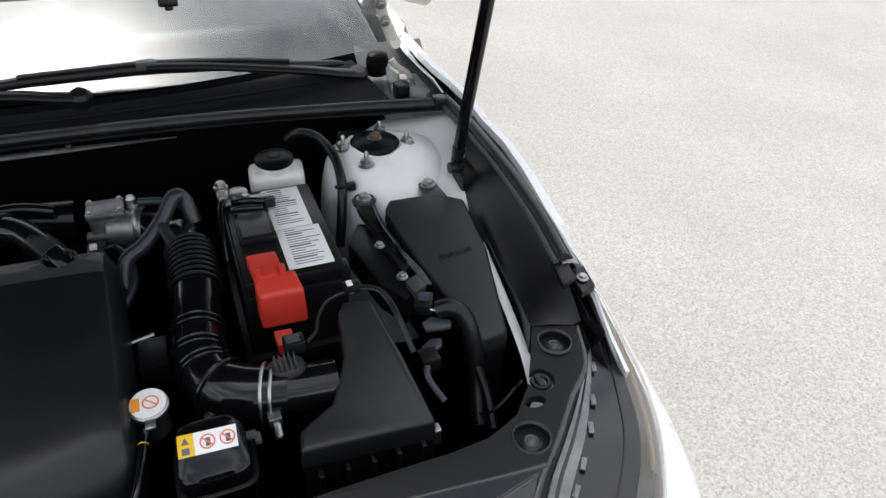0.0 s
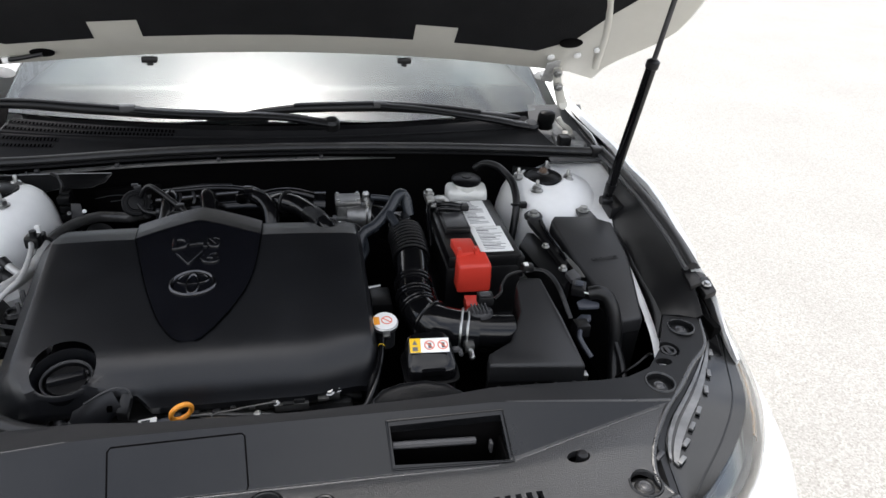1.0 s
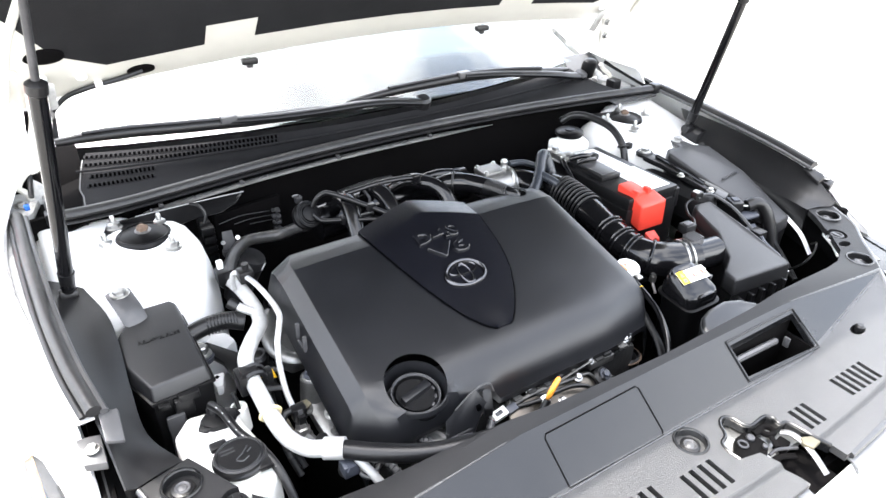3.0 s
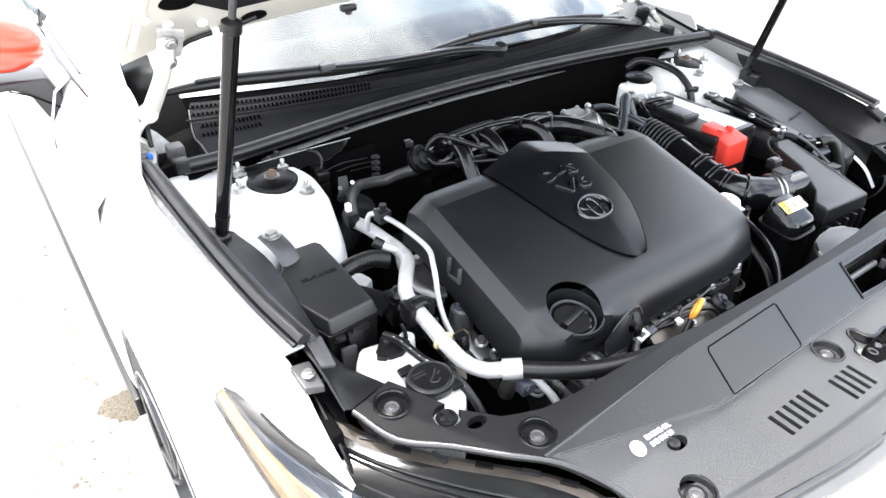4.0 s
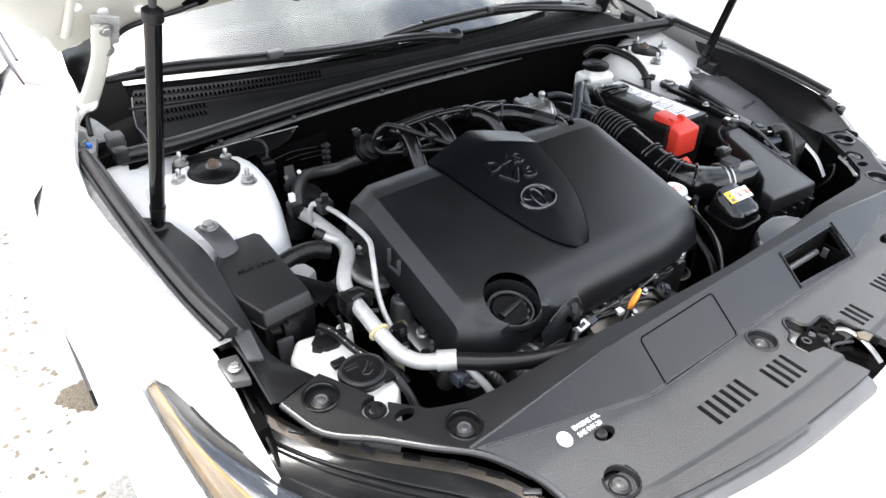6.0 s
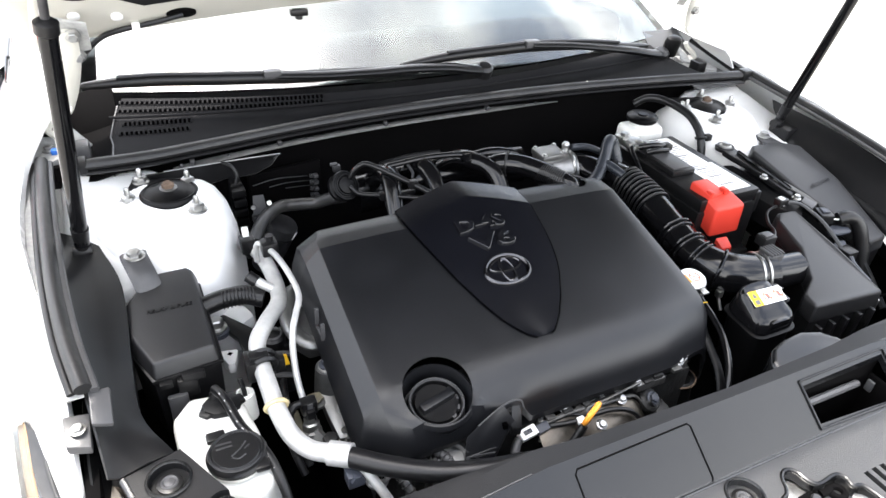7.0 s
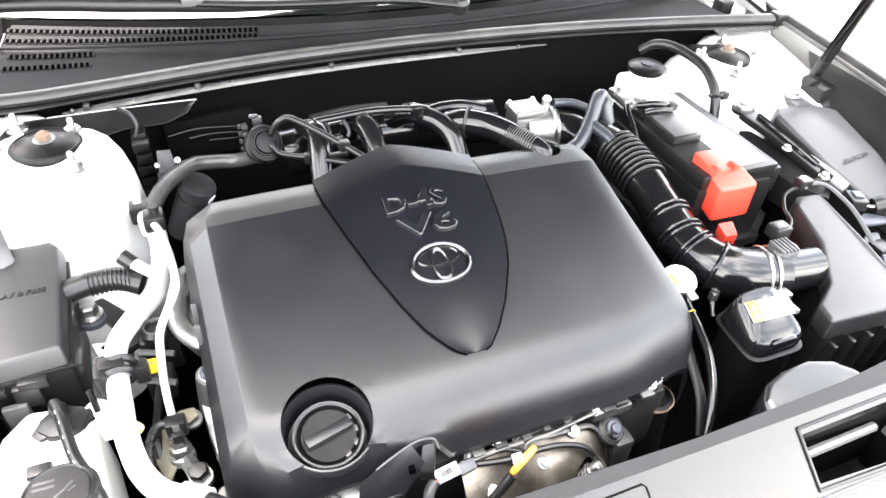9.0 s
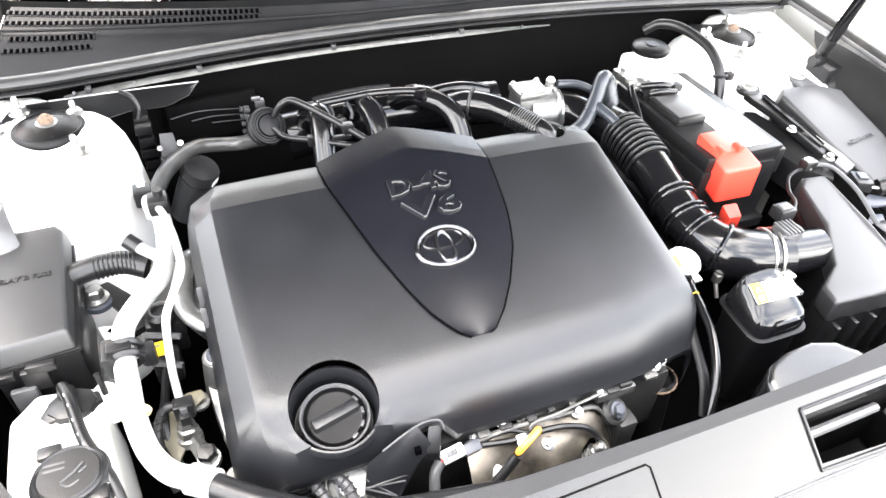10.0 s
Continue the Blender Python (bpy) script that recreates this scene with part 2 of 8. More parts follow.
M_GRIT = mat("dark_grit", (0.09, 0.078, 0.058), 0.9, vary=0.6, scale=160, fine=260, bump=1.0, bump_d=0.004)


# ---- building helpers ----
WHERE = {}


def thing(name, at, label, category, group="", kind=""):
    """An empty at the base of a thing, which its parts hang from."""
    ob = new(name)
    ob.empty_display_size = 0.05
    ob.location = at
    WHERE[ob.name] = Vector(at)
    return tagged(ob, label, category, group, kind)


def part(name, bm, material, parent=None, label="", smooth=True, angle=40):
    """Links a bmesh, in world metres, as one mesh object under parent."""
    at = WHERE[parent.name] if parent else Vector((0, 0, 0))
    bmesh.ops.translate(bm, verts=bm.verts, vec=-at)
    bmesh.ops.recalc_face_normals(bm, faces=bm.faces)
    me = bpy.data.meshes.new(name)
    for f in bm.faces:
        f.smooth = smooth
    for e in bm.edges:
        if len(e.link_faces) == 2 and e.calc_face_angle(0) > radians(angle):
            e.smooth = False
    bm.to_mesh(me)
    bm.free()
    me.materials.append(material)
    ob = new(name, me)
    WHERE[ob.name] = at
    if parent:
        ob.parent = parent
    if label:
        ob["label"] = label
    return ob


def single(name, bm, material, label, category, group="", kind="", smooth=True):
    """A thing of one mesh, with its origin at its base."""
    lo = Vector((min(v.co.x for v in bm.verts), min(v.co.y for v in bm.verts), min(v.co.z for v in bm.verts)))
    hi = Vector((max(v.co.x for v in bm.verts), max(v.co.y for v in bm.verts), 0))
    at = Vector(((lo.x + hi.x) / 2, (lo.y + hi.y) / 2, lo.z))
    bmesh.ops.translate(bm, verts=bm.verts, vec=-at)
    ob = part(name, bm, material, None, "", smooth)
    ob.location = at
    WHERE[ob.name] = at
    return tagged(ob, label, category, group, kind)


def moved(bm, m):
    bm.transform(m)
    return bm


def merge(*bms):
    out = bmesh.new()
    for bm in bms:
        me = bpy.data.meshes.new("tmp")
        bm.to_mesh(me)
        bm.free()
        out.from_mesh(me)
        bpy.data.meshes.remove(me)
    return out


def spline(pts, steps=8):
    """Catmull-Rom through points."""
    p = [Vector(q) for q in pts]
    if len(p) == 2:
        return [p[0].lerp(p[1], i / steps) for i in range(steps + 1)]
    p = [2 * p[0] - p[1]] + p + [2 * p[-1] - p[-2]]
    out = []
    for i in range(1, len(p) - 2):
        a, b, c, d = p[i - 1:i + 3]
        for s in range(steps):
            t = s / steps
            out.append(0.5 * ((2 * b) + (c - a) * t + (2 * a - 5 * b + 4 * c - d) * t * t + (3 * b - a - 3 * c + d) * t ** 3))
    out.append(p[-2])
    return out


def tube(pts, r, n=12, steps=8, flat=1.0, up=(0, 0, 1), curve=True):
    """A swept round or flattened bar; r is one radius or a function of 0..1."""
    path = spline(pts, steps) if curve else [Vector(p) for p in pts]
    bm = bmesh.new()
    rings = []
    ref = Vector(up)
    for i, p in enumerate(path):
        t = (path[min(i + 1, len(path) - 1)] - path[max(i - 1, 0)]).normalized()
        side = t.cross(ref)
        side = side.normalized() if side.length > 0.05 else t.orthogonal().normalized()
        top = side.cross(t).normalized()
        if flat == 1.0:
            ref = top
        rad = r(i / (len(path) - 1)) if callable(r) else r
        rings.append([bm.verts.new(p + side * rad * math.cos(2 * math.pi * k / n) + top * rad * flat * math.sin(2 * math.pi * k / n)) for k in range(n)])
    for a, b in zip(rings, rings[1:]):
        for k in range(n):
            bm.faces.new((a[k], a[(k + 1) % n], b[(k + 1) % n], b[k]))
    bm.faces.new(rings[0][::-1])
    bm.faces.new(rings[-1])
    return bm


def bevelled(bm, w, seg=2, angle=25):
    edges = [e for e in bm.edges if len(e.link_faces) == 2 and e.calc_face_angle(0) > radians(angle)]
    if w > 0:
        bmesh.ops.bevel(bm, geom=edges, offset=w, segments=seg, profile=0.6, affect="EDGES", clamp_overlap=True)
    return bm


def box(x0, x1, y0, y1, z0, z1, w=0.003, m=None, seg=2):
    bm = bmesh.new()
    bmesh.ops.create_cube(bm, size=1)
    for v in bm.verts:
        v.co = Vector((x0 + (v.co.x + 0.5) * (x1 - x0), y0 + (v.co.y + 0.5) * (y1 - y0), z0 + (v.co.z + 0.5) * (z1 - z0)))
    bevelled(bm, w, seg)
    if m:
        bm.transform(m)
    return bm


def prism(top, depth, w=0.004, grow=0.0, seg=2):
    """A block under a polygon of 3D points, deeper by depth; grow widens its foot."""
    bm = bmesh.new()
    c = sum((Vector(p) for p in top), Vector()) / len(top)
    a = [bm.verts.new(p) for p in top]
    b = []
    for p in top:
        d = Vector((p[0] - c.x, p[1] - c.y, 0))
        b.append(bm.verts.new(Vector((p[0], p[1], p[2] - depth)) + (d.normalized() * grow if d.length else d)))
    k = len(top)
    bm.faces.new(a)
    bm.faces.new(b[::-1])
    for i in range(k):
        bm.faces.new((a[i], b[i], b[(i + 1) % k], a[(i + 1) % k]))
    bmesh.ops.recalc_face_normals(bm, faces=bm.faces)
    return bevelled(bm, w, seg)


def lathe(profile, n=24, m=None, sx=1.0, sy=1.0, caps=True):
    """Turned round z: (radius, height) pairs."""
    bm = bmesh.new()
    rings = []
    for r, z in profile:
        if r < 1e-5:
            rings.append([bm.verts.new((0, 0, z))])
        else:
            rings.append([bm.verts.new((sx * r * math.cos(2 * math.pi * k / n), sy * r * math.sin(2 * math.pi * k / n), z)) for k in range(n)])
    for a, b in zip(rings, rings[1:]):
        for k in range(n):
            q = [a[k % len(a)], a[(k + 1) % len(a)], b[(k + 1) % len(b)], b[k % len(b)]]
            q = list(dict.fromkeys(q))
            if len(q) > 2:
                bm.faces.new(q)
    for ring in (rings[0], rings[-1]):
        if len(ring) > 2 and caps:
            bm.faces.new(ring)
    if m:
        bm.transform(m)
    return bm


def at(x, y, z, d=(0, 0, 1), spin=0):
    """A pose with its z axis along d."""
    return Matrix.Translation((x, y, z)) @ Vector(d).to_track_quat("Z", "Y").to_matrix().to_4x4() @ Matrix.Rotation(radians(spin), 4, "Z")


def sheet(rows, thick=0.003):
    """A skin through rows of points, given a thickness downwards along its normals."""
    bm = bmesh.new()
    g = [[bm.verts.new(p) for p in row] for row in rows]
    for a, b in zip(g, g[1:]):
        for k in range(len(a) - 1):
            bm.faces.new((a[k], a[k + 1], b[k + 1], b[k]))
    if thick:
        bm.normal_update()
        way = -1 if sum(f.normal.z * f.calc_area() for f in bm.faces) < 0 else 1
        nn = {v: v.normal * way for v in bm.verts}
        low = [[bm.verts.new(v.co - nn[v] * thick) for v in row] for row in g]
        for a, b in zip(low, low[1:]):
            for k in range(len(a) - 1):
                bm.faces.new((a[k], b[k], b[k + 1], a[k + 1]))
        rim = [g[0], [r[-1] for r in g], g[-1][::-1], [r[0] for r in g][::-1]]
        rlo = [low[0], [r[-1] for r in low], low[-1][::-1], [r[0] for r in low][::-1]]
        for a, b in zip(rim, rlo):
            for k in range(len(a) - 1):
                bm.faces.new((a[k], b[k], b[k + 1], a[k + 1]))
    return bm


def solid(bm, how, cutter):
    """Boolean of two closed bmeshes."""
    obs = []
    for b in (bm, cutter):
        bmesh.ops.recalc_face_normals(b, faces=b.faces)
        me = bpy.data.meshes.new("tmp")
        b.to_mesh(me)
        b.free()
        obs.append(new("tmp", me))
    mod = obs[0].modifiers.new("cut", "BOOLEAN")
    mod.operation, mod.solver, mod.object = how, "EXACT", obs[1]
    mod.use_self = True
    bpy.context.view_layer.update()
    me = bpy.data.meshes.new_from_object(obs[0].evaluated_get(bpy.context.evaluated_depsgraph_get()))
    out = bmesh.new()
    out.from_mesh(me)
    for o in obs:
        old = o.data
        bpy.data.objects.remove(o)
        bpy.data.meshes.remove(old)
    bpy.data.meshes.remove(me)
    return out


def words(text, size, depth, m, width=0.0, bevel=0.0):
    """Raised lettering in the built-in font, centred, in the plane of m."""
    cu = bpy.data.curves.new("tmp", "FONT")
    cu.body, cu.size, cu.extrude, cu.align_x, cu.align_y = text, size, depth, "CENTER", "CENTER"
    cu.resolution_u, cu.offset = 2, size * 0.02
    cu.bevel_depth, cu.bevel_resolution = bevel, 0
    ob = new("tmp", cu)
    bpy.context.view_layer.update()
    me = bpy.data.meshes.new_from_object(ob.evaluated_get(bpy.context.evaluated_depsgraph_get()))
    bpy.data.objects.remove(ob)
    bpy.data.curves.remove(cu)
    bm = bmesh.new()
    bm.from_mesh(me)
    bpy.data.meshes.remove(me)
    if width:
        xs = [v.co.x for v in bm.verts]
        k = width / (max(xs) - min(xs))
        for v in bm.verts:
            v.co.x *= k
    bm.transform(m)
    return bm


def ring(r, t, m, n=28, k=8, sx=1.0, sy=1.0):
    bm = bmesh.new()
    v = [[bm.verts.new((sx * (r + t * math.cos(2 * math.pi * j / k)) * math.cos(2 * math.pi * i / n), sy * (r + t * math.cos(2 * math.pi * j / k)) * math.sin(2 * math.pi * i / n), t * math.sin(2 * math.pi * j / k))) for j in range(k)] for i in range(n)]
    for i in range(n):
        for j in range(k):
            bm.faces.new((v[i][j], v[(i + 1) % n][j], v[(i + 1) % n][(j + 1) % k], v[i][(j + 1) % k]))
    bm.transform(m)
    return bm


def mirror(pts):
    return [(-p[0], *p[1:]) for p in pts]


def smooth01(a, b, x):
    t = min(1, max(0, (x - a) / (b - a)))
    return t * t * (3 - 2 * t)


def bolt(x, y, z, parent, r=0.008, h=0.009, d=(0, 0, 1), material=None, name="bolt", label=""):
    """A flanged hexagon head."""
    bm = merge(lathe([(0, 0), (r * 1.45, 0), (r * 1.4, h * 0.25), (r, h * 0.35)], 16), lathe([(0, 0), (r, 0), (r, h * 0.9), (r * 0.82, h), (0, h)], 6))
    bm.transform(at(x, y, z, d))
    return part(name, bm, material or M_STEEL, parent, label, smooth=False)


# ---- ground ----
def ground():
    bm = bmesh.new()
    bmesh.ops.create_grid(bm, x_segments=8, y_segments=8, size=400)
    ob = part("ground", bm, M_ASPHALT)
    tagged(ob, "pale sunlit asphalt lot with exposed stone chips", "ground", kind="structure")
    random.seed(5)
    bm = bmesh.new()
    c = bm.verts.new((-0.885, 1.12, 0.007))
    rim, foot = [], []
    for k in range(40):
        a = 2 * math.pi * k / 40
        r = 1 + 0.12 * math.sin(3 * a) + random.uniform(-0.1, 0.1)
        rim.append(bm.verts.new((-0.885 + 0.06 * r * math.cos(a), 1.12 + 0.055 * r * math.sin(a), 0.006)))
        foot.append(bm.verts.new((-0.885 + 0.072 * r * math.cos(a), 1.12 + 0.066 * r * math.sin(a), 0.001)))
    for k in range(40):
        bm.faces.new((c, rim[k], rim[(k + 1) % 40]))
        bm.faces.new((rim[k], foot[k], foot[(k + 1) % 40], rim[(k + 1) % 40]))
    stones = bmesh.new()
    for k in range(2800):
        x, y = -0.93 - 2.6 * random.random() ** 1.3, random.uniform(-0.7, 3.2)
        if x > -1.0 and random.random() < 0.4:
            continue
        r = random.uniform(0.004, 0.014)
        spin, sq = random.uniform(0, 3.1), random.uniform(0.45, 1.0)
        top = stones.verts.new((x, y, 0.0035))
        n = random.choice((5, 6, 7))
        loop = []
        for j in range(n):
            a = 2 * math.pi * j / n
            q = r * random.uniform(0.7, 1.15)
            u, v = q * math.cos(a), q * math.sin(a) * sq
            loop.append(stones.verts.new((x + u * math.cos(spin) - v * math.sin(spin), y + u * math.sin(spin) + v * math.cos(spin), 0.0008)))
        for j in range(n):
            stones.faces.new((top, loop[j], loop[(j + 1) % n]))
    single("stone_chips", stones, M_CHIP, "scattered dark stone chips set in the pale asphalt", "stone chips", kind="stuff")
    single("grit_patch", bm, M_GRIT, "dark coarse grit patch on the pale asphalt", "grit", kind="stuff")


ground()

# ---- car body ----
car = thing("car", (0, 0, 0), "white sedan car with its hood propped open", "car")


def fender(s):
    """The front wing of one side, with its wheel arch."""
    wy, wz, wr = 0.47, 0.335, 0.375
    rows = []
    ys = [-0.05, 0.0, 0.05, 0.10, 0.15, 0.19, 0.195, 0.25, 0.30, 0.38, 0.47, 0.56, 0.6, 0.65, 0.7, 0.76, 0.83, 0.87, 0.909]
    for y in ys:
        xi = 0.733 + 0.045 * smooth01(0.08, 0.45, y) - 0.07 * smooth01(0.5, 0.82, y)
        if s > 0:
            xi = 0.742 + 0.004 * smooth01(0.08, 0.2, y) + 0.002 * smooth01(0.2, 0.4, y) - 0.04 * smooth01(0.54, 0.7, y)
        zi = 0.805 + 0.08 * smooth01(-0.06, 0.10, y) + 0.065 * smooth01(0.08, 0.4, y) + 0.055 * smooth01(0.45, 0.75, y)
        # lower bound: the lamp's edge in front, the arch behind
        if y < 0.192:
            xo, zo = 0.738 + 0.06 * max(0, y + 0.05) / 0.24, 0.796 + 0.012 * smooth01(-0.05, 0.19, y)
            row = [(xi, zi - 0.012), (xi + 0.003, zi)]
            for k in range(1, 9):
                t = k / 8
                row.append((xi + (xo - xi) * t, zi + (zo - zi) * t ** 1.6))
            while len(row) < 15:
                row.append((xo + 0.0005 * (len(row) - 9), zo - 0.003 * (len(row) - 9)))
        else:
            d = abs(y - wy)
            zl = wz + math.sqrt(max(0.0, wr * wr - d * d)) if d < wr else 0.26
            prof = [(xi, zi - 0.012), (xi + 0.003, zi), (xi + 0.024, zi - 0.004), (xi + 0.045, zi - 0.022), (xi + 0.066, zi - 0.06), (0.855, zi - 0.12), (0.864, 0.76), (0.869, 0.70), (0.872, 0.64), (0.872, 0.58), (0.87, 0.5), (0.866, 0.42), (0.862, 0.36), (0.858, 0.3), (0.85, 0.26)]
            if s > 0:
                prof[1:5] = [(xi + 0.002, zi), (xi + 0.018, zi - 0.003), (xi + 0.032, zi - 0.02), (xi + 0.05, zi - 0.06)]
                prof[5:] = [(x - 0.02 - 0.05 * smooth01(0.55, 0.8, y), z) for x, z in prof[5:]]
            else:
                prof[5:] = [(x + 0.01 * smooth01(0.62, 0.9, y), z) for x, z in prof[5:]]
            row = [(x, max(z, zl)) for x, z in prof]
        rows.append([(s * x, y, z) for x, z in row])
    return sheet(rows if s > 0 else rows[::-1], 0.0012)


part("fender", fender(-1), M_WHITE, car)
part("fender", fender(1), M_WHITE, car)

LAMP_IN = [(0.72, 0.035, 0.822), (0.692, -0.02, 0.816), (0.65, -0.07, 0.812), (0.602, -0.12, 0.81), (0.552, -0.17, 0.807), (0.518, -0.225, 0.805), (0.5, -0.3, 0.803)]
LAMP_UP = [(0.802, 0.185, 0.81), (0.784, 0.07, 0.803), (0.738, -0.05, 0.8), (0.69, -0.15, 0.812), (0.63, -0.225, 0.808), (0.555, -0.29, 0.803), (0.505, -0.325, 0.8)]
LAMP_LO = [(0.824, 0.205, 0.8), (0.813, 0.07, 0.765), (0.795, -0.05, 0.74), (0.75, -0.15, 0.73), (0.68, -0.24, 0.735), (0.59, -0.308, 0.758), (0.51, -0.33, 0.787)]


def along(pts, n=28):
    p = spline(pts, 10)
    return [p[round(i * (len(p) - 1) / n)] for i in range(n + 1)]


def bumper():
    up = LAMP_LO[:-1] + [(0.512, -0.334, 0.787), (0.4, -0.35, 0.78), (0.25, -0.366, 0.778), (0.0, -0.38, 0.776)]
    mid = [(0.872, 0.2, 0.66), (0.868, 0.07, 0.64), (0.852, -0.07, 0.62), (0.82, -0.18, 0.61), (0.75, -0.28, 0.61), (0.66, -0.35, 0.62), (0.55, -0.4, 0.64), (0.4, -0.44, 0.66), (0.25, -0.46, 0.66), (0.0, -0.47, 0.66)]
    low = [(0.86, 0.12, 0.26), (0.856, 0.05, 0.24), (0.84, -0.06, 0.22), (0.81, -0.17, 0.2), (0.74, -0.27, 0.2), (0.65, -0.34, 0.2), (0.54, -0.39, 0.2), (0.4, -0.43, 0.2), (0.25, -0.45, 0.2), (0.0, -0.46, 0.2)]
    half = []
    for a, b, c in zip(along(up, 40), along(mid, 40), along(low, 40)):
        row = []
        for k in range(13):
            t = k / 12
            p = a.lerp(b, t * 2) if t < 0.5 else b.lerp(c, t * 2 - 1)
            if t < 0.5:
                p = p + Vector((b.x - a.x, b.y - a.y, 0)) * 0.32 * math.sin(math.pi * t * 2)
            row.append(p)
        half.append(row)
    rows = half + [[Vector((-p.x, p.y, p.z)) for p in r] for r in half[-2::-1]]
    return sheet(rows, 0.003)


part("bumper", bumper(), M_WHITE, car)


def headlight(s):
    f = (lambda p: p) if s > 0 else mirror
    base = part("headlight", sheet([along(f([(x, y, z - 0.006) for x, y, z in LAMP_IN])), [Vector(a).lerp(Vector(b), 0.55) + Vector((0, 0, -0.006)) for a, b in zip(along(f(LAMP_IN)), along(f(LAMP_UP)))], along(f(LAMP_UP))][::-s], 0.004), M_LAMPTOP, car, "dusty black headlamp top")
    inn, up, lo = along(f(LAMP_IN)), along(f(LAMP_UP)), along(f(LAMP_LO))
    for w, r in ((0.3, 0.0022), (0.42, 0.0016), (0.8, 0.002)) if s < 0 else ((0.8, 0.0012),):
        part("ridge", tube([p.lerp(q, w) + Vector((0, 0, 0.001 - 0.006 * min(1, w / 0.55) * (1 if w < 0.55 else (1 - w) / 0.45))) for p, q in zip(inn[2:-2], up[2:-2])], r, 6, 1, curve=False), M_LAMPTOP, base)
    back = [Vector((p.x * 0.93, p.y + 0.02, p.z - 0.03)) for p in lo]
    part("reflector", sheet([[u - Vector((0, 0, 0.012)) for u in up], [u.lerp(b, 0.6) for u, b in zip(up, back)], [l + Vector((-0.012 * s, 0.01, -0.004)) for l in lo]][::s], 0.003), M_DARKSTEEL if s > 0 else M_BLACK, base)
    lens_rows = [up] + [[u.lerp(l, t) + Vector(((l.x - u.x), (l.y - u.y), 0)) * 0.25 * math.sin(math.pi * t) for u, l in zip(up, lo)] for t in (0.25, 0.5, 0.75)] + [lo]
    lens = part("lens", sheet(lens_rows[::s], 0.003), M_LENS, base, "clear headlamp lens")
    lens.visible_shadow = False
    am = 0.62 if s < 0 else 0.88
    inset = Vector((-0.008 * s, 0.004, -0.004))
    half = [u.lerp(l, am - 0.12) + inset for u, l in zip(up, lo)][:16]
    edge = [u.lerp(l, 0.98) + inset for u, l in zip(up, lo)][:16]
    part("side_reflector", sheet([half, [p.lerp(q, 0.5) + Vector((0.003 * s, 0, 0.001)) for p, q in zip(half, edge)], edge][::s], 0.002), M_TAN, base, "dull tan side reflector")
    part("light_guide", tube(half, 0.0022, 8, 1, curve=False), M_AMBER, base, "thin amber light guide")
    for t in (14, 18, 22):
        c = up[t].lerp(lo[t], 0.55) + Vector((-0.03 * s, 0.02, -0.004))
        part("lamp_unit", lathe([(0.012, -0.02), (0.02, -0.005), (0.022, 0), (0.019, 0.001), (0.014, -0.012), (0, -0.014)], 18, at(c.x, c.y, c.z, (s * 0.5, -0.85, 0.1))), M_CHROME, base)


headlight(-1)
headlight(1)


def lamp_bracket(s):
    """The dusty steel strip between the grille cover and the headlamp."""
    f = (lambda p: p) if s > 0 else mirror
    inn = along(f(LAMP_IN), 24)
    rows = [[p + Vector((-0.02 * s, 0.014, -0.014)) for p in inn], [p + Vector((-0.01 * s, 0.007, -0.005)) for p in inn], [p + Vector((-0.001 * s, 0.0, -0.007)) for p in inn]]
    ob = part("lamp_bracket", sheet(rows[::s], 0.003), M_BROWN if s < 0 else M_BLACK, car, "dusty steel strip beside the headlamp")
    random.seed(11)
    for k in range(3, 23, 3):
        p = inn[k] + Vector((-0.011 * s, 0.006, -0.006))
        part("clip", box(-0.011, 0.011, -0.004, 0.004, 0, 0.004, 0.001, Matrix.Translation(p) @ Matrix.Rotation(random.uniform(0.5, 1.2) * s, 4, "Z")), M_DARKSTEEL if k % 2 else M_BLACK, ob)
    if s > 0:
        # two bare steel strips lie over the inner edge of the lamp, with small tabs
        up = along(f(LAMP_UP), 24)
        for w0, w1 in ((0.02, 0.09), (0.14, 0.27)):
            part("strip", sheet([[p.lerp(q, w) + Vector((0, 0, -0.002)) for p, q in zip(inn[4:22], up[4:22])] for w in (w0, (w0 + w1) / 2, w1)], 0.003), M_DULLSTEEL, ob, "pale bare steel strip")
        for k in (6, 9, 11, 14, 16, 18, 20):
            p = inn[k].lerp(up[k], 0.33) + Vector((0, 0, -0.004))
            d = up[k + 1] - up[k - 1]
            part("tab", box(-0.009, 0.009, -0.0035, 0.0035, 0, 0.004, 0.001, Matrix.Translation(p) @ Matrix.Rotation(math.atan2(d.y, d.x), 4, "Z")), M_DULLSTEEL, ob)


lamp_bracket(-1)
lamp_bracket(1)


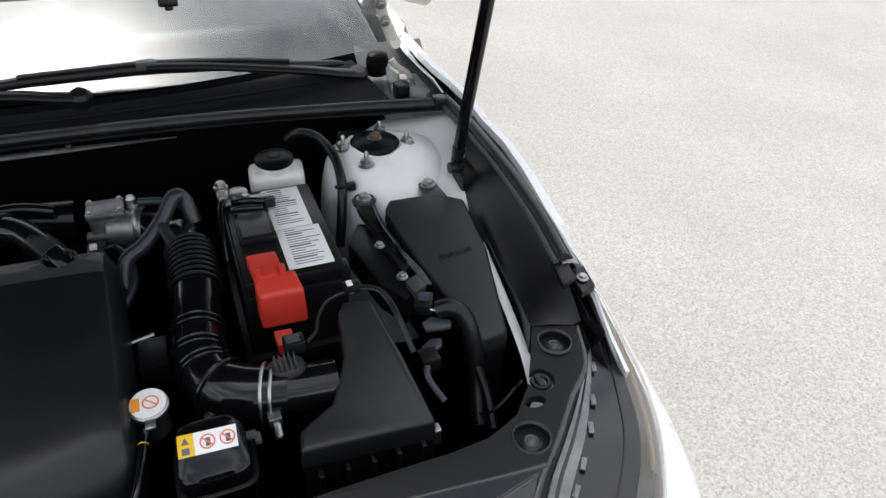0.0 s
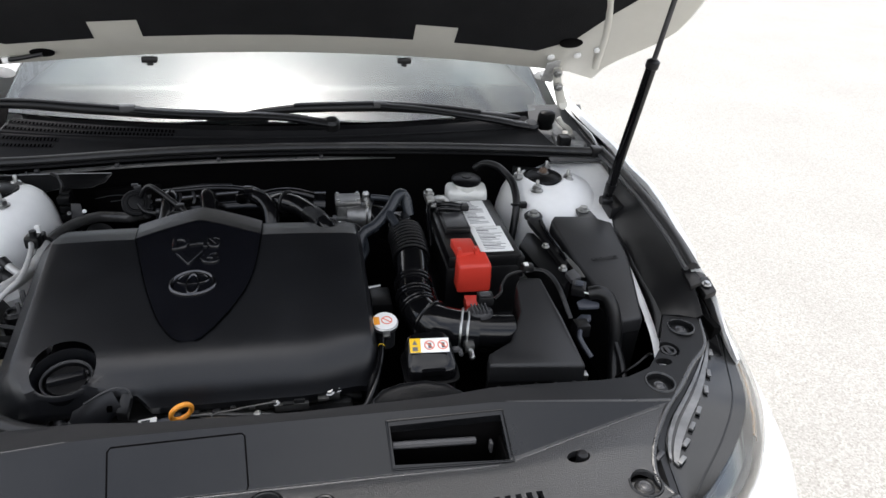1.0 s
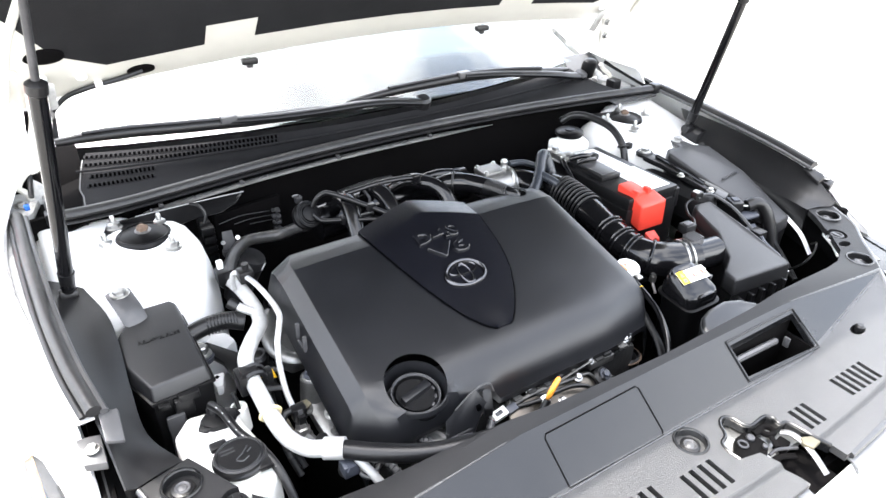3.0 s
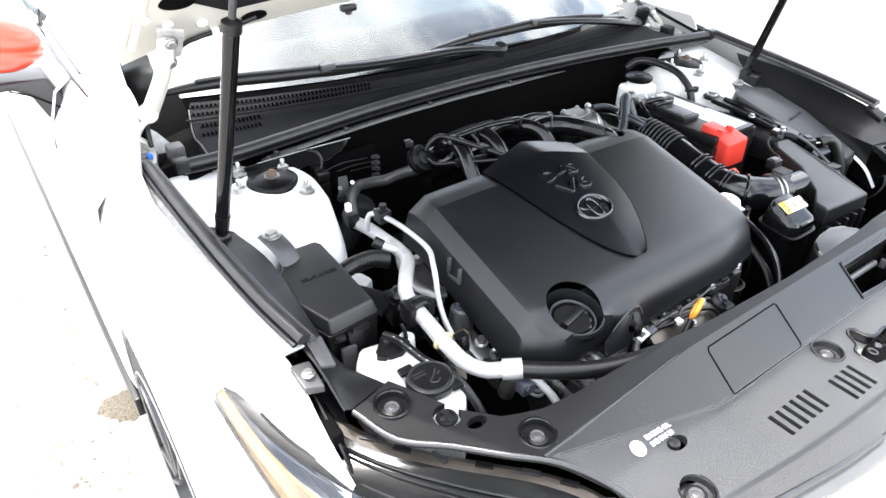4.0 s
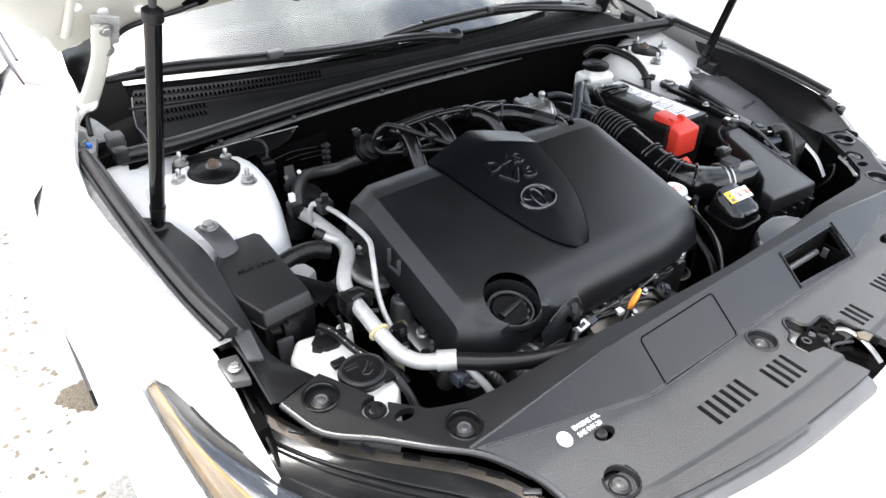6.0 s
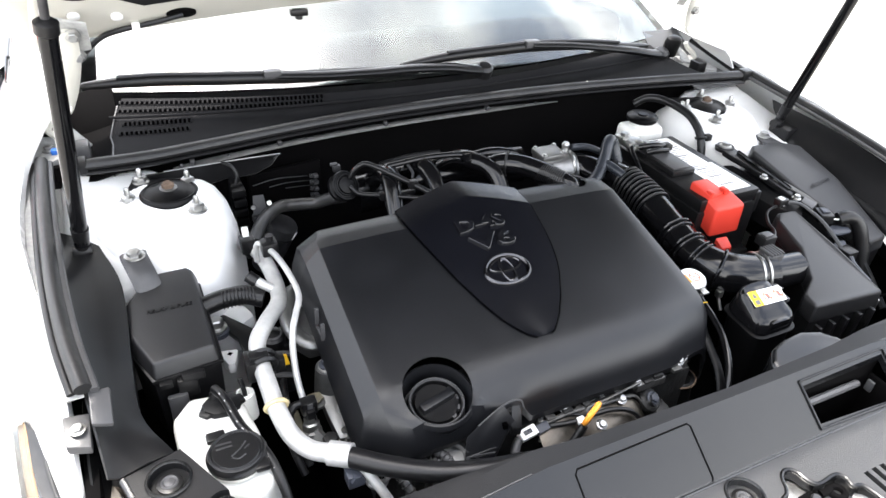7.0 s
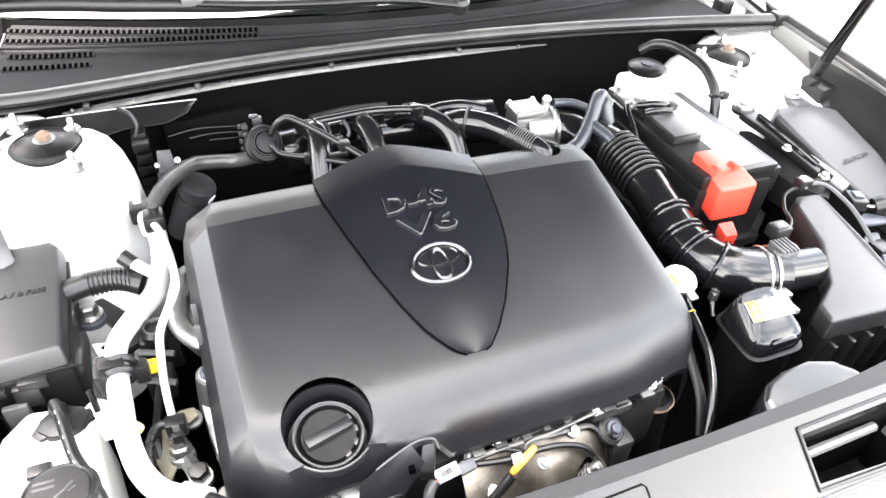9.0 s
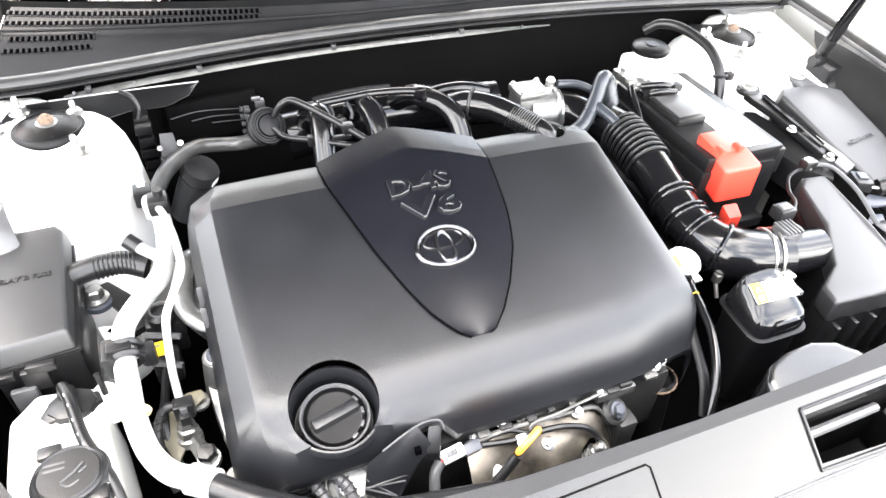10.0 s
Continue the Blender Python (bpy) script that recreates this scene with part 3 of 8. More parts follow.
def wheel(s):
    m = at(s * 0.765, 0.47, 0.335, (s, 0, 0))
    w = part("wheel", lathe([(0.24, -0.1), (0.315, -0.105), (0.335, -0.085), (0.335, 0.07), (0.318, 0.095), (0.245, 0.1), (0.235, 0.08), (0.235, -0.09), (0.24, -0.1)], 48, m, 1, 1, False), M_TYRE, car, "black tyre on an alloy rim")
    part("rim", lathe([(0.0, -0.08), (0.247, -0.08), (0.247, 0.094), (0.238, 0.1), (0.226, 0.07), (0.2, 0.06), (0.06, 0.07), (0, 0.075)], 48, m), M_GLOSS, w, "gloss black alloy rim")
    for k in range(10):
        a = m @ Matrix.Rotation((k + (0.22 if k % 2 else -0.22)) * math.pi / 5, 4, "Z")
        part("spoke", box(-0.0045, 0.0045, 0.05, 0.236, 0.07, 0.102, 0.003, a), M_DARKSTEEL, w, "dull machined spoke")
    part("rim_edge", ring(0.24, 0.003, m @ Matrix.Translation((0, 0, 0.101)), 56, 6), M_DULLSTEEL, w)
    part("wheel_liner", lathe([(0.37, -0.14), (0.37, 0.06), (0.362, 0.06), (0.362, -0.14), (0.37, -0.14)], 40, m, 1, 1, False), M_VOID, w)


wheel(-1)
wheel(1)


def door(s):
    prof = [(0.79, 1.03), (0.83, 1.0), (0.855, 0.93), (0.868, 0.85), (0.878, 0.7), (0.882, 0.6), (0.878, 0.45), (0.865, 0.3), (0.84, 0.2)]
    if s > 0:
        prof = [(x - 0.075, z) for x, z in prof]
    rows = [[(s * x, y, z) for x, z in prof] for y in (0.91, 1.2, 1.6, 2.0)]
    d = part("door", sheet(rows if s > 0 else rows[::-1], 0.004), M_WHITE, car)
    q = -0.797 if s < 0 else 0.722
    part("window_trim", tube([(q, 0.98, 1.034), (q, 1.2, 1.045), (q, 2.0, 1.06)], 0.006, 8), M_GLOSS, d, "black window trim strip")
    win = [[(s * 0.79, 1.26, 1.035), (s * 0.79, 1.4, 1.05), (s * 0.785, 2.0, 1.06)], [(s * 0.765, 1.3, 1.12), (s * 0.72, 1.45, 1.2), (s * 0.71, 2.0, 1.22)], [(s * 0.7, 1.36, 1.26), (s * 0.66, 1.5, 1.34), (s * 0.63, 2.0, 1.38)]]
    part("side_window", sheet(win[::-s], 0.004), M_GLASS, d, "tinted side window")
    # the shaded lower edge of the body, drawn as a black strip
    part("side_sill", box(min(s * 0.855, s * 0.877), max(s * 0.855, s * 0.877), 0.845, 3.0, 0.19, 0.25, 0.008), M_BLACK, d, "sill strip blackened for shade")
    if s < 0:
        part("window_trim", tube([(-0.792, 0.775, 1.027), (-0.795, 0.88, 1.032), (-0.797, 0.98, 1.036)], lambda t: 0.002 + 0.004 * t, 8), M_GLOSS, d, "black window trim strip")
        part("window_trim", tube([(-0.786, 0.835, 1.05), (-0.787, 0.95, 1.058), (-0.788, 1.15, 1.07)], 0.003, 8), M_GLOSS, d, "black window trim strip")
    back = [[(s * x, y, z) for x, z in prof] for y in (2.006, 2.6, 3.2, 4.2)]
    part("rear_door", sheet(back if s > 0 else back[::-1], 0.004), M_WHITE, car)


door(-1)
door(1)


def side_mirror():
    foot = [(-0.93, 1.03), (-0.832, 1.026), (-0.816, 0.99), (-0.815, 0.965), (-0.824, 0.947), (-0.842, 0.935), (-0.852, 0.955), (-0.86, 0.975), (-0.868, 0.996), (-0.893, 1.012), (-1.0, 1.016), (-1.06, 1.03)]
    bm = prism([(x, z, 0.0) for x, z in foot], 0.09, 0.012, 0.0, 3)
    bm.transform(Matrix.Translation((0, 0.915, 0)) @ Matrix.Rotation(radians(90), 4, "X"))
    m = part("side_mirror", bm, M_MIRRORLOW, car, "dark grey lower mirror housing")
    part("seam", tube([(-0.9, 0.912, 1.014), (-0.868, 0.912, 0.999), (-0.835, 0.912, 0.975), (-0.818, 0.912, 0.962)], 0.0016, 6), M_VOID, m)
    part("mirror_cap", tube([(-0.86, 0.96, 1.075), (-0.88, 0.945, 1.09), (-0.96, 0.93, 1.11), (-1.05, 0.94, 1.115), (-1.09, 0.95, 1.11)], lambda t: 0.02 + 0.052 * math.sin(math.pi * min(1, t * 0.9 + 0.08)) ** 0.5, 18, 8, 0.75), M_MIRRORCAP, m, "orange-red upper mirror cap")


side_mirror()


# windshield, pillars, roof
def ws_point(x, v, lift=0.0):
    """A place on the windshield: v runs up from its foot."""
    y0 = 0.69 + 0.25 * x * x
    return Vector((x * (1 - 0.14 * v), y0 + v * 0.86 + 0.02 * v * v, 0.985 + 0.0 * x + v * 0.44 - 0.05 * v * v + lift - 0.03 * x * x * v))


ws = part("windshield", sheet([[ws_point(-0.66 + 1.32 * i / 28, v / 10) for i in range(29)] for v in range(11)][::-1], 0.005), M_GLASS, car, "raked windshield glass reflecting the sky")
ws.visible_shadow = False
for s in (-1, 1):
    part("pillar", tube([ws_point(s * 0.7, 0.14 + 0.86 * v / 6, -0.004) for v in range(7)], lambda t: 0.03 + 0.015 * min(1, 4 * t), 12, 4, 0.6), M_WHITE, car)
for s in (-1, 1):
    belt = [Vector((s * 0.79 if s < 0 else 0.715, y, 1.028)) for y in (0.8, 0.95, 1.1, 1.25)]
    pil = [ws_point(s * 0.715 if s < 0 else 0.69, v) for v in (0.0, 0.12, 0.26, 0.42)]
    part("pillar_base", sheet([belt, [a.lerp(b, 0.5) + Vector((s * 0.012, 0, 0.008)) for a, b in zip(belt, pil)], pil][::-s], 0.004), M_WHITE, car)
    ys = (0.6, 0.7, 0.8, 0.9, 0.98)
    x0 = 0.70 if s < 0 else 0.685
    low = [Vector((s * (x0 + 0.03 * smooth01(0.75, 0.98, y) + (0.06 * smooth01(0.86, 0.6, y) + 0.018 if s < 0 else 0)), y, (0.992 if s < 0 else 1.002) + 0.04 * smooth01(0.75, 0.98, y))) for y in ys]
    out = [Vector((s * (0.775 + 0.02 * smooth01(0.7, 0.98, y) - (0.07 if s > 0 else 0)), y, 0.985 + 0.04 * smooth01(0.7, 0.98, y))) for y in ys]
    side = [Vector((s * (0.85 - (0.085 if s > 0 else 0)), y, 0.9 + 0.04 * smooth01(0.7, 0.98, y))) for y in ys]
    foot = [Vector((s * (0.862 - (0.085 if s > 0 else 0)), y, 0.8)) for y in ys]
    part("wing_corner", sheet([foot, side, out, low][::-s], 0.003), M_WHITE, car)
roof_rows = [[ws_point(-0.66 + 1.32 * i / 16, 1.0, 0.0) + Vector((0, d, h + 0.02 * (1 - (i / 8 - 1) ** 2))) for i in range(17)] for d, h in ((0.0, 0), (0.3, 0.03), (0.8, 0.03), (1.3, -0.04), (1.7, -0.16))]
part("roof", sheet(roof_rows[::-1], 0.004), M_WHITE, car)
part("rear_body", box(-0.8, 0.8, 3.1, 4.3, 0.3, 1.05, 0.08, None, 4), M_WHITE, car)
top_end, deck = roof_rows[-1], 1.05
part("rear_window", sheet([top_end, [Vector((p.x * 1.04, p.y + 0.3, p.z - 0.09)) for p in top_end], [Vector((p.x * 1.1, 3.95, deck)) for p in top_end]][::-1], 0.004), M_GLASS, car, "tinted rear window")
part("trunk_lid", box(-0.76, 0.76, 3.9, 4.36, 1.0, 1.07, 0.03, None, 3), M_WHITE, car)
for s in (-1, 1):
    up = [(s * 0.63, 2.0, 1.38), (s * 0.63, 2.6, 1.37), (s * 0.64, 3.1, 1.3), (s * 0.68, 3.6, 1.16), (s * 0.7, 3.92, 1.06)]
    dn = [(s * 0.72, 2.0, 1.06), (s * 0.72, 2.6, 1.06), (s * 0.72, 3.1, 1.06), (s * 0.72, 3.6, 1.055), (s * 0.72, 3.92, 1.05)]
    part("quarter_panel", sheet([up, [tuple((a + b) / 2 for a, b in zip(p, q)) for p, q in zip(up, dn)], dn][::s], 0.004), M_WHITE, car)
    part("rear_wheel", lathe([(0.1, -0.1), (0.315, -0.105), (0.335, -0.085), (0.335, 0.07), (0.318, 0.095), (0.1, 0.1)], 40, at(s * 0.76, 3.3, 0.335, (s, 0, 0))), M_TYRE, car)
part("dashboard", box(-0.7, 0.7, 0.98, 1.5, 0.78, 0.985, 0.05, None, 3), M_BLACK, car)
part("cabin_floor", box(-0.78, 0.78, 0.95, 3.1, 0.25, 0.4, 0.02), M_VOID, car)

# engine bay shell, the shade of its depths put into a near-black colour
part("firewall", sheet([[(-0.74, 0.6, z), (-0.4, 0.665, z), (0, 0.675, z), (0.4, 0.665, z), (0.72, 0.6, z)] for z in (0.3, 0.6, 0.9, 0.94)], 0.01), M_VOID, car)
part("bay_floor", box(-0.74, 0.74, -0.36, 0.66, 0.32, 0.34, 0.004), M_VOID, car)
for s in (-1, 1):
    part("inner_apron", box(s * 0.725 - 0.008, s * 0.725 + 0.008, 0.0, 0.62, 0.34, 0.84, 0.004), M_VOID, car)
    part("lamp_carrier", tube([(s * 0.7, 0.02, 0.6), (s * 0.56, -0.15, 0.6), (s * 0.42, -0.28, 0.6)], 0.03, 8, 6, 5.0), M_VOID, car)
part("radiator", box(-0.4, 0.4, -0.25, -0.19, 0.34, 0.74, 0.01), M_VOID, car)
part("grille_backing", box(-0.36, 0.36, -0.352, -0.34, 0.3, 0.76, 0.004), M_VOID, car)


# ---- cowl ----
SEAL = [(-0.703, 0.586, 0.946), (-0.655, 0.584, 0.946), (-0.59, 0.594, 0.942), (-0.506, 0.612, 0.939), (-0.275, 0.63, 0.946), (0.0, 0.634, 0.95), (0.278, 0.62, 0.952), (0.5, 0.586, 0.956), (0.69, 0.535, 0.965)]
seal_line = along(SEAL, 40)


def cowl_pt(p, t):
    """From the seal, t up to the foot of the windshield."""
    x = p.x * (1 - 0.05 * t)
    top = Vector((x, 0.682 + 0.22 * x * x, 0.984 - 0.012 * math.cos(2 * x)))
    return Vector(p).lerp(top, t)


cowl = part("cowl_panel", sheet([[cowl_pt(p, t) + Vector((0, 0, -0.012 * math.sin(math.pi * t))) for p in seal_line if -0.655 < p.x < 0.63] for t in (0, 0.12, 0.3, 0.5, 0.7, 0.82, 0.88, 1.0)][::-1], 0.004), M_COWL, car, "black plastic cowl panel with louvres")
part("ledge", tube([cowl_pt(p, 0.72) + Vector((0, -0.004, -0.004)) for p in seal_line[4:-2]], 0.0025, 6, 1, curve=False), M_COWL, cowl)


def on_cowl(x, t):
    """A place on the cowl with its axes: along, up the slope, out of it."""
    def spot(x, t):
        k = max(0, min(len(seal_line) - 2, sum(1 for q in seal_line if q.x * 0.97 < x) - 1))
        a, b = seal_line[k], seal_line[k + 1]
        w = (x / 0.97 - a.x) / (b.x - a.x)
        return cowl_pt(a.lerp(b, w), t) + Vector((0, 0, -0.012 * math.sin(math.pi * t)))
    p = spot(x, t)
    u = (spot(x + 0.004, t) - spot(x - 0.004, t)).normalized()
    v = spot(x, t + 0.02) - spot(x, t - 0.02)
    n = u.cross(v).normalized()
    return Matrix.Translation(p) @ Matrix((u, n.cross(u), n)).transposed().to_4x4()


def louvre(x0, x1, n, t, h):
    """A row of upright slots: a near-black bed paints their shade, behind bars and two rails."""
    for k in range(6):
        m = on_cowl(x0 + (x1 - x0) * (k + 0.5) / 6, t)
        part("louvre_shade", box(-(x1 - x0) / 12, (x1 - x0) / 12, -h / 2, h / 2, -0.002, 0.0012, 0.0, m), M_HOLE, cowl)
    for i in range(n + 1):
        part("louvre", box(-0.0016, 0.0016, -h / 2 - 0.0005, h / 2 + 0.0005, -0.001, 0.003, 0.0005, on_cowl(x0 + (x1 - x0) * i / n, t)), M_COWL, cowl)
    for e in (-1, 1):
        part("louvre_rail", tube([on_cowl(x0 + (x1 - x0) * i / 12, t) @ Vector((0, e * (h / 2 + 0.0012), 0.0)) for i in range(13)], 0.0015, 6, 1, curve=False), M_COWL, cowl)


louvre(-0.625, -0.512, 15, 0.49, 0.0105)
louvre(-0.622, -0.51, 15, 0.64, 0.0105)
louvre(-0.635, -0.27, 44, 0.82, 0.0075)
louvre(-0.635, -0.27, 44, 0.93, 0.0075)
step = next(p for p in seal_line if p.x > -0.655)
edge = [cowl_pt(step, t) + Vector((0, 0, 0.001 - 0.012 * math.sin(math.pi * t))) for t in (0.0, 0.15, 0.3, 0.45, 0.6, 0.75, 0.9)]
part("step_edge", tube([p + Vector((-0.003 if k > 2 else 0.003, 0, 0)) for k, p in enumerate(edge)], 0.0013, 6, 1, curve=False), M_GREYTRIM, cowl)
part("end_wall", sheet([edge, [p + Vector((-0.003, 0.004, -0.03)) for p in edge]], 0.003), M_COWL, cowl)
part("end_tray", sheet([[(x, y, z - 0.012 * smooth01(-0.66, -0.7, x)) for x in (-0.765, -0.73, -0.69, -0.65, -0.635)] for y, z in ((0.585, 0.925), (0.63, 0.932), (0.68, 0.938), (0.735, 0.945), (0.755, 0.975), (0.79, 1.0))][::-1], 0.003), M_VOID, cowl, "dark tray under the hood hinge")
# body-white tray: its grey stands in for the shade under the hood
part("end_tray", sheet([[(x, y, z) for x in (0.6, 0.64, 0.68, 0.72, 0.75)] for y, z in ((0.575, 0.925), (0.62, 0.932), (0.68, 0.936), (0.735, 0.94), (0.765, 0.965), (0.8, 0.995))][::-1], 0.003), M_LIP, cowl, "tray under the hood hinge, greyed for shade")
part("stop_rubber", lathe([(0.02, -0.04), (0.021, -0.006), (0.018, 0.004), (0.01, 0.008), (0, 0.008)], 20, at(0.628, 0.716, 0.998, (0, -0.2, 1)), 1.1, 0.8), M_DEEP, cowl, "black rubber stop")
part("rail_end", tube([(0.708, 0.735, 0.985), (0.718, 0.69, 0.972), (0.73, 0.63, 0.956), (0.736, 0.59, 0.946)], 0.013, 10, 5, 0.6), M_DEEP, cowl)
seal = thing("hood_seal", (0, 0.63, 0.93), "black rubber hood seal along the cowl", "seal")
part("bulb", tube(seal_line, 0.0115, 10, 1, 0.8, curve=False), M_SEAL, seal)
part("lip", tube([p + Vector((0, 0.013, -0.003)) for p in seal_line], 0.006, 8, 1, 0.5, curve=False), M_RUBBER, seal)
part("base_strip", tube([p + Vector((0, -0.004, -0.012)) for p in seal_line], 0.008, 8, 1, 0.5, curve=False), M_RUBBER, seal)
for p in (seal_line[0], seal_line[-1]):
    part("end_plug", box(-0.012, 0.012, -0.012, 0.012, -0.012, 0.012, 0.004, Matrix.Translation(p)), M_RUBBER, seal)
flange = thing("cowl_flange", (0, 0.64, 0.9), "dark sheet-metal flange with clips under the hood seal", "flange")
fl = [p + Vector((0, -0.02, -0.021)) for p in seal_line[12:30]]
part("strip", tube(fl, lambda t: 0.002 + 0.0085 * min(1, 6 * t, 6 - 6 * t), 6, 1, 0.3, curve=False), M_DULLSTEEL, flange)
for k in range(1, 17, 3):
    part("rivet", lathe([(0.003, 0), (0.0025, 0.0015), (0, 0.002)], 10, at(fl[k].x, fl[k].y - 0.002, fl[k].z + 0.003, (0, -0.7, 0.7))), M_DARKSTEEL, flange)
for k in (2, 6, 10, 14):
    part("clip", box(-0.004, 0.004, -0.006, 0.004, -0.004, 0.009, 0.001, Matrix.Translation(fl[k])), M_DARKSTEEL, flange)
# pressed brace behind the near tower
brace_top = along([(-0.63, 0.553, 0.928), (-0.567, 0.56, 0.926), (-0.476, 0.567, 0.924), (-0.384, 0.575, 0.92)], 24)
brace_low = [p + Vector((0.004 * math.sin(17 * k / 24), 0.006, -0.004 - 0.042 * math.sin(math.pi * min(1, (k + 5) / 29.5)) ** 0.8 + 0.006 * math.sin(13 * k / 24))) for k, p in enumerate(brace_top)]
part("brace", sheet([brace_top, [p.lerp(q, 0.5) + Vector((0, 0.004, 0)) for p, q in zip(brace_top, brace_low)], brace_low], 0.002), M_BLACK, flange, "wavy pressed brace behind the strut tower")
part("brace_edge", tube(brace_low, 0.0016, 6, 1, curve=False), M_DULLSTEEL, flange)
part("brace_edge", tube(brace_top[6:], 0.0012, 6, 1, curve=False), M_DULLSTEEL, flange)


def wiper(blade, arm, joint, label):
    """A flat blade on the glass, its spine, and the bent arm that presses it."""
    w = thing("wiper", arm[0], label, "wiper", "windshield wipers")
    part("blade", tube(blade, lambda t: 0.005 + 0.008 * math.sin(math.pi * t) ** 0.5, 10, 8, 0.9), M_BLACK, w)
    part("spine", tube([(x, y - 0.004, z + 0.011) for x, y, z in blade[1:-1]], 0.005, 8, 8, 0.8), M_BLACK, w)
    part("arm", tube(arm, lambda t: 0.0165 - 0.006 * t, 10, 8, 0.62), M_BLACK, w)
    part("arm_edge", tube([(x, y - 0.006, z + 0.007) for x, y, z in arm[1:]], 0.0022, 6, 8), M_GREYTRIM, w)
    part("pivot_cap", lathe([(0.019, -0.01), (0.019, 0.008), (0.013, 0.014), (0, 0.015)], 18, at(*arm[0], (0, -0.3, 0.9))), M_BLACK, w)
    part("joint", box(-0.016, 0.016, -0.01, 0.008, -0.006, 0.009, 0.003, Matrix.Translation(joint)), M_GREYTRIM, w)


wiper([(-0.68, 0.715, 1.028), (-0.622, 0.71, 1.03), (-0.549, 0.708, 1.028), (-0.472, 0.708, 1.021), (-0.39, 0.708, 1.014), (-0.302, 0.706, 1.007), (-0.16, 0.705, 1.0), (-0.06, 0.704, 0.996)],
      [(0.085, 0.69, 0.985), (0.04, 0.682, 0.995), (-0.007, 0.68, 1.004), (-0.08, 0.682, 1.009), (-0.154, 0.683, 1.01), (-0.26, 0.688, 1.013), (-0.36, 0.7, 1.018)], (-0.36, 0.699, 1.021), "black wiper resting along the foot of the windshield")
wiper([(-0.1, 0.702, 1.01), (0.0, 0.7, 1.019), (0.111, 0.7, 1.022), (0.213, 0.702, 1.022), (0.349, 0.706, 1.012), (0.45, 0.712, 0.998), (0.56, 0.73, 0.984)],
      [(0.585, 0.705, 0.968), (0.54, 0.7, 0.977), (0.49, 0.698, 0.988), (0.4, 0.696, 1.003), (0.3, 0.694, 1.018), (0.2, 0.692, 1.028)], (0.2, 0.695, 1.03), "black wiper with a long blade on the windshield")

# ---- hood ----
hood = thing("hood", (0, 0.72, 1.05), "open white hood with a black felt lining under it", "hood")
HA = radians(46)


def hood_pt(x, v, down=0.0):
    """A place on the hood: v metres from its rear edge along the slope, down below its skin."""
    crown = 0.055 * (1 - (x / 0.78) ** 2) - 0.03 * max(0, abs(x) - 0.7) / 0.1
    n = Vector((0, -math.sin(HA), -math.cos(HA)))
    bow = 0.05 * v * (1.02 - v)
    return Vector((x, 0.735 - v * math.cos(HA), 1.095 + v * math.sin(HA))) + Vector((0, 0.02, 1)) * crown * (1 - 0.35 * v) - n * bow + n * down


def hood_half(v):
    return 0.745 + 0.11 * smooth01(0, 0.3, v) - 0.18 * smooth01(0.55, 1.04, v)


N = 24
skin = [[hood_pt(hood_half(v) * (2 * i / N - 1), v) for i in range(N + 1)] for v in [k * 1.04 / 20 for k in range(21)]]
part("skin", sheet(skin, 0.002), M_WHITE, hood)


def frame_ring():
    """The pressed inner frame: a border that stands off the skin, with the lining inside."""
    rows = []
    for k in range(21):
        v = 0.006 + k * 1.02 / 20
        rows.append([hood_pt((hood_half(v) - 0.012) * (2 * i / N - 1), v, 0.012 + 0.012 * min(1, min(v, 1.04 - v) / 0.06) * min(1, (1 - abs(2 * i / N - 1)) * 9)) for i in range(N + 1)])
    return sheet(rows, 0.002)


part("inner_frame", frame_ring(), M_INNER, hood, "cream-white pressed inner frame, toned down for shade")


def lining():
    """The felt slab, notched twice at its rear edge."""
    def half(v):
        return min(hood_half(v) - 0.1, 0.555 + 0.05 * smooth01(0.08, 0.13, v) + (v - 0.085) * 0.5)
    cols = [-1.0, -0.86, -0.39, -0.296, -0.15, 0.0, 0.14, 0.268, 0.362, 0.5, 0.86, 1.0]
    vs = [0.086, 0.14, 0.19, 0.24, 0.32, 0.45, 0.6, 0.75, 0.93]
    bm = bmesh.new()
    g = []
    for v in vs:
        h = half(v)
        g.append([bm.verts.new(hood_pt(x if abs(x) < 0.45 else (math.copysign(0.45 + (h - 0.45) * (abs(x) - 0.45) / 0.55, x)), v, 0.027)) for x in cols])
    for j in range(len(vs) - 1):
        for i in range(len(cols) - 1):
            if j == 0 and i in (2, 7):
                continue
            bm.faces.new((g[j][i], g[j][i + 1], g[j + 1][i + 1], g[j + 1][i]))
    bmesh.ops.subdivide_edges(bm, edges=[e for e in bm.edges if e.calc_length() > 0.1], cuts=2, use_grid_fill=True)
    bmesh.ops.recalc_face_normals(bm, faces=bm.faces)
    up = sum((f.normal.z for f in bm.faces)) > 0
    bmesh.ops.solidify(bm, geom=list(bm.faces), thickness=-0.01 if up else 0.01)
    return bm


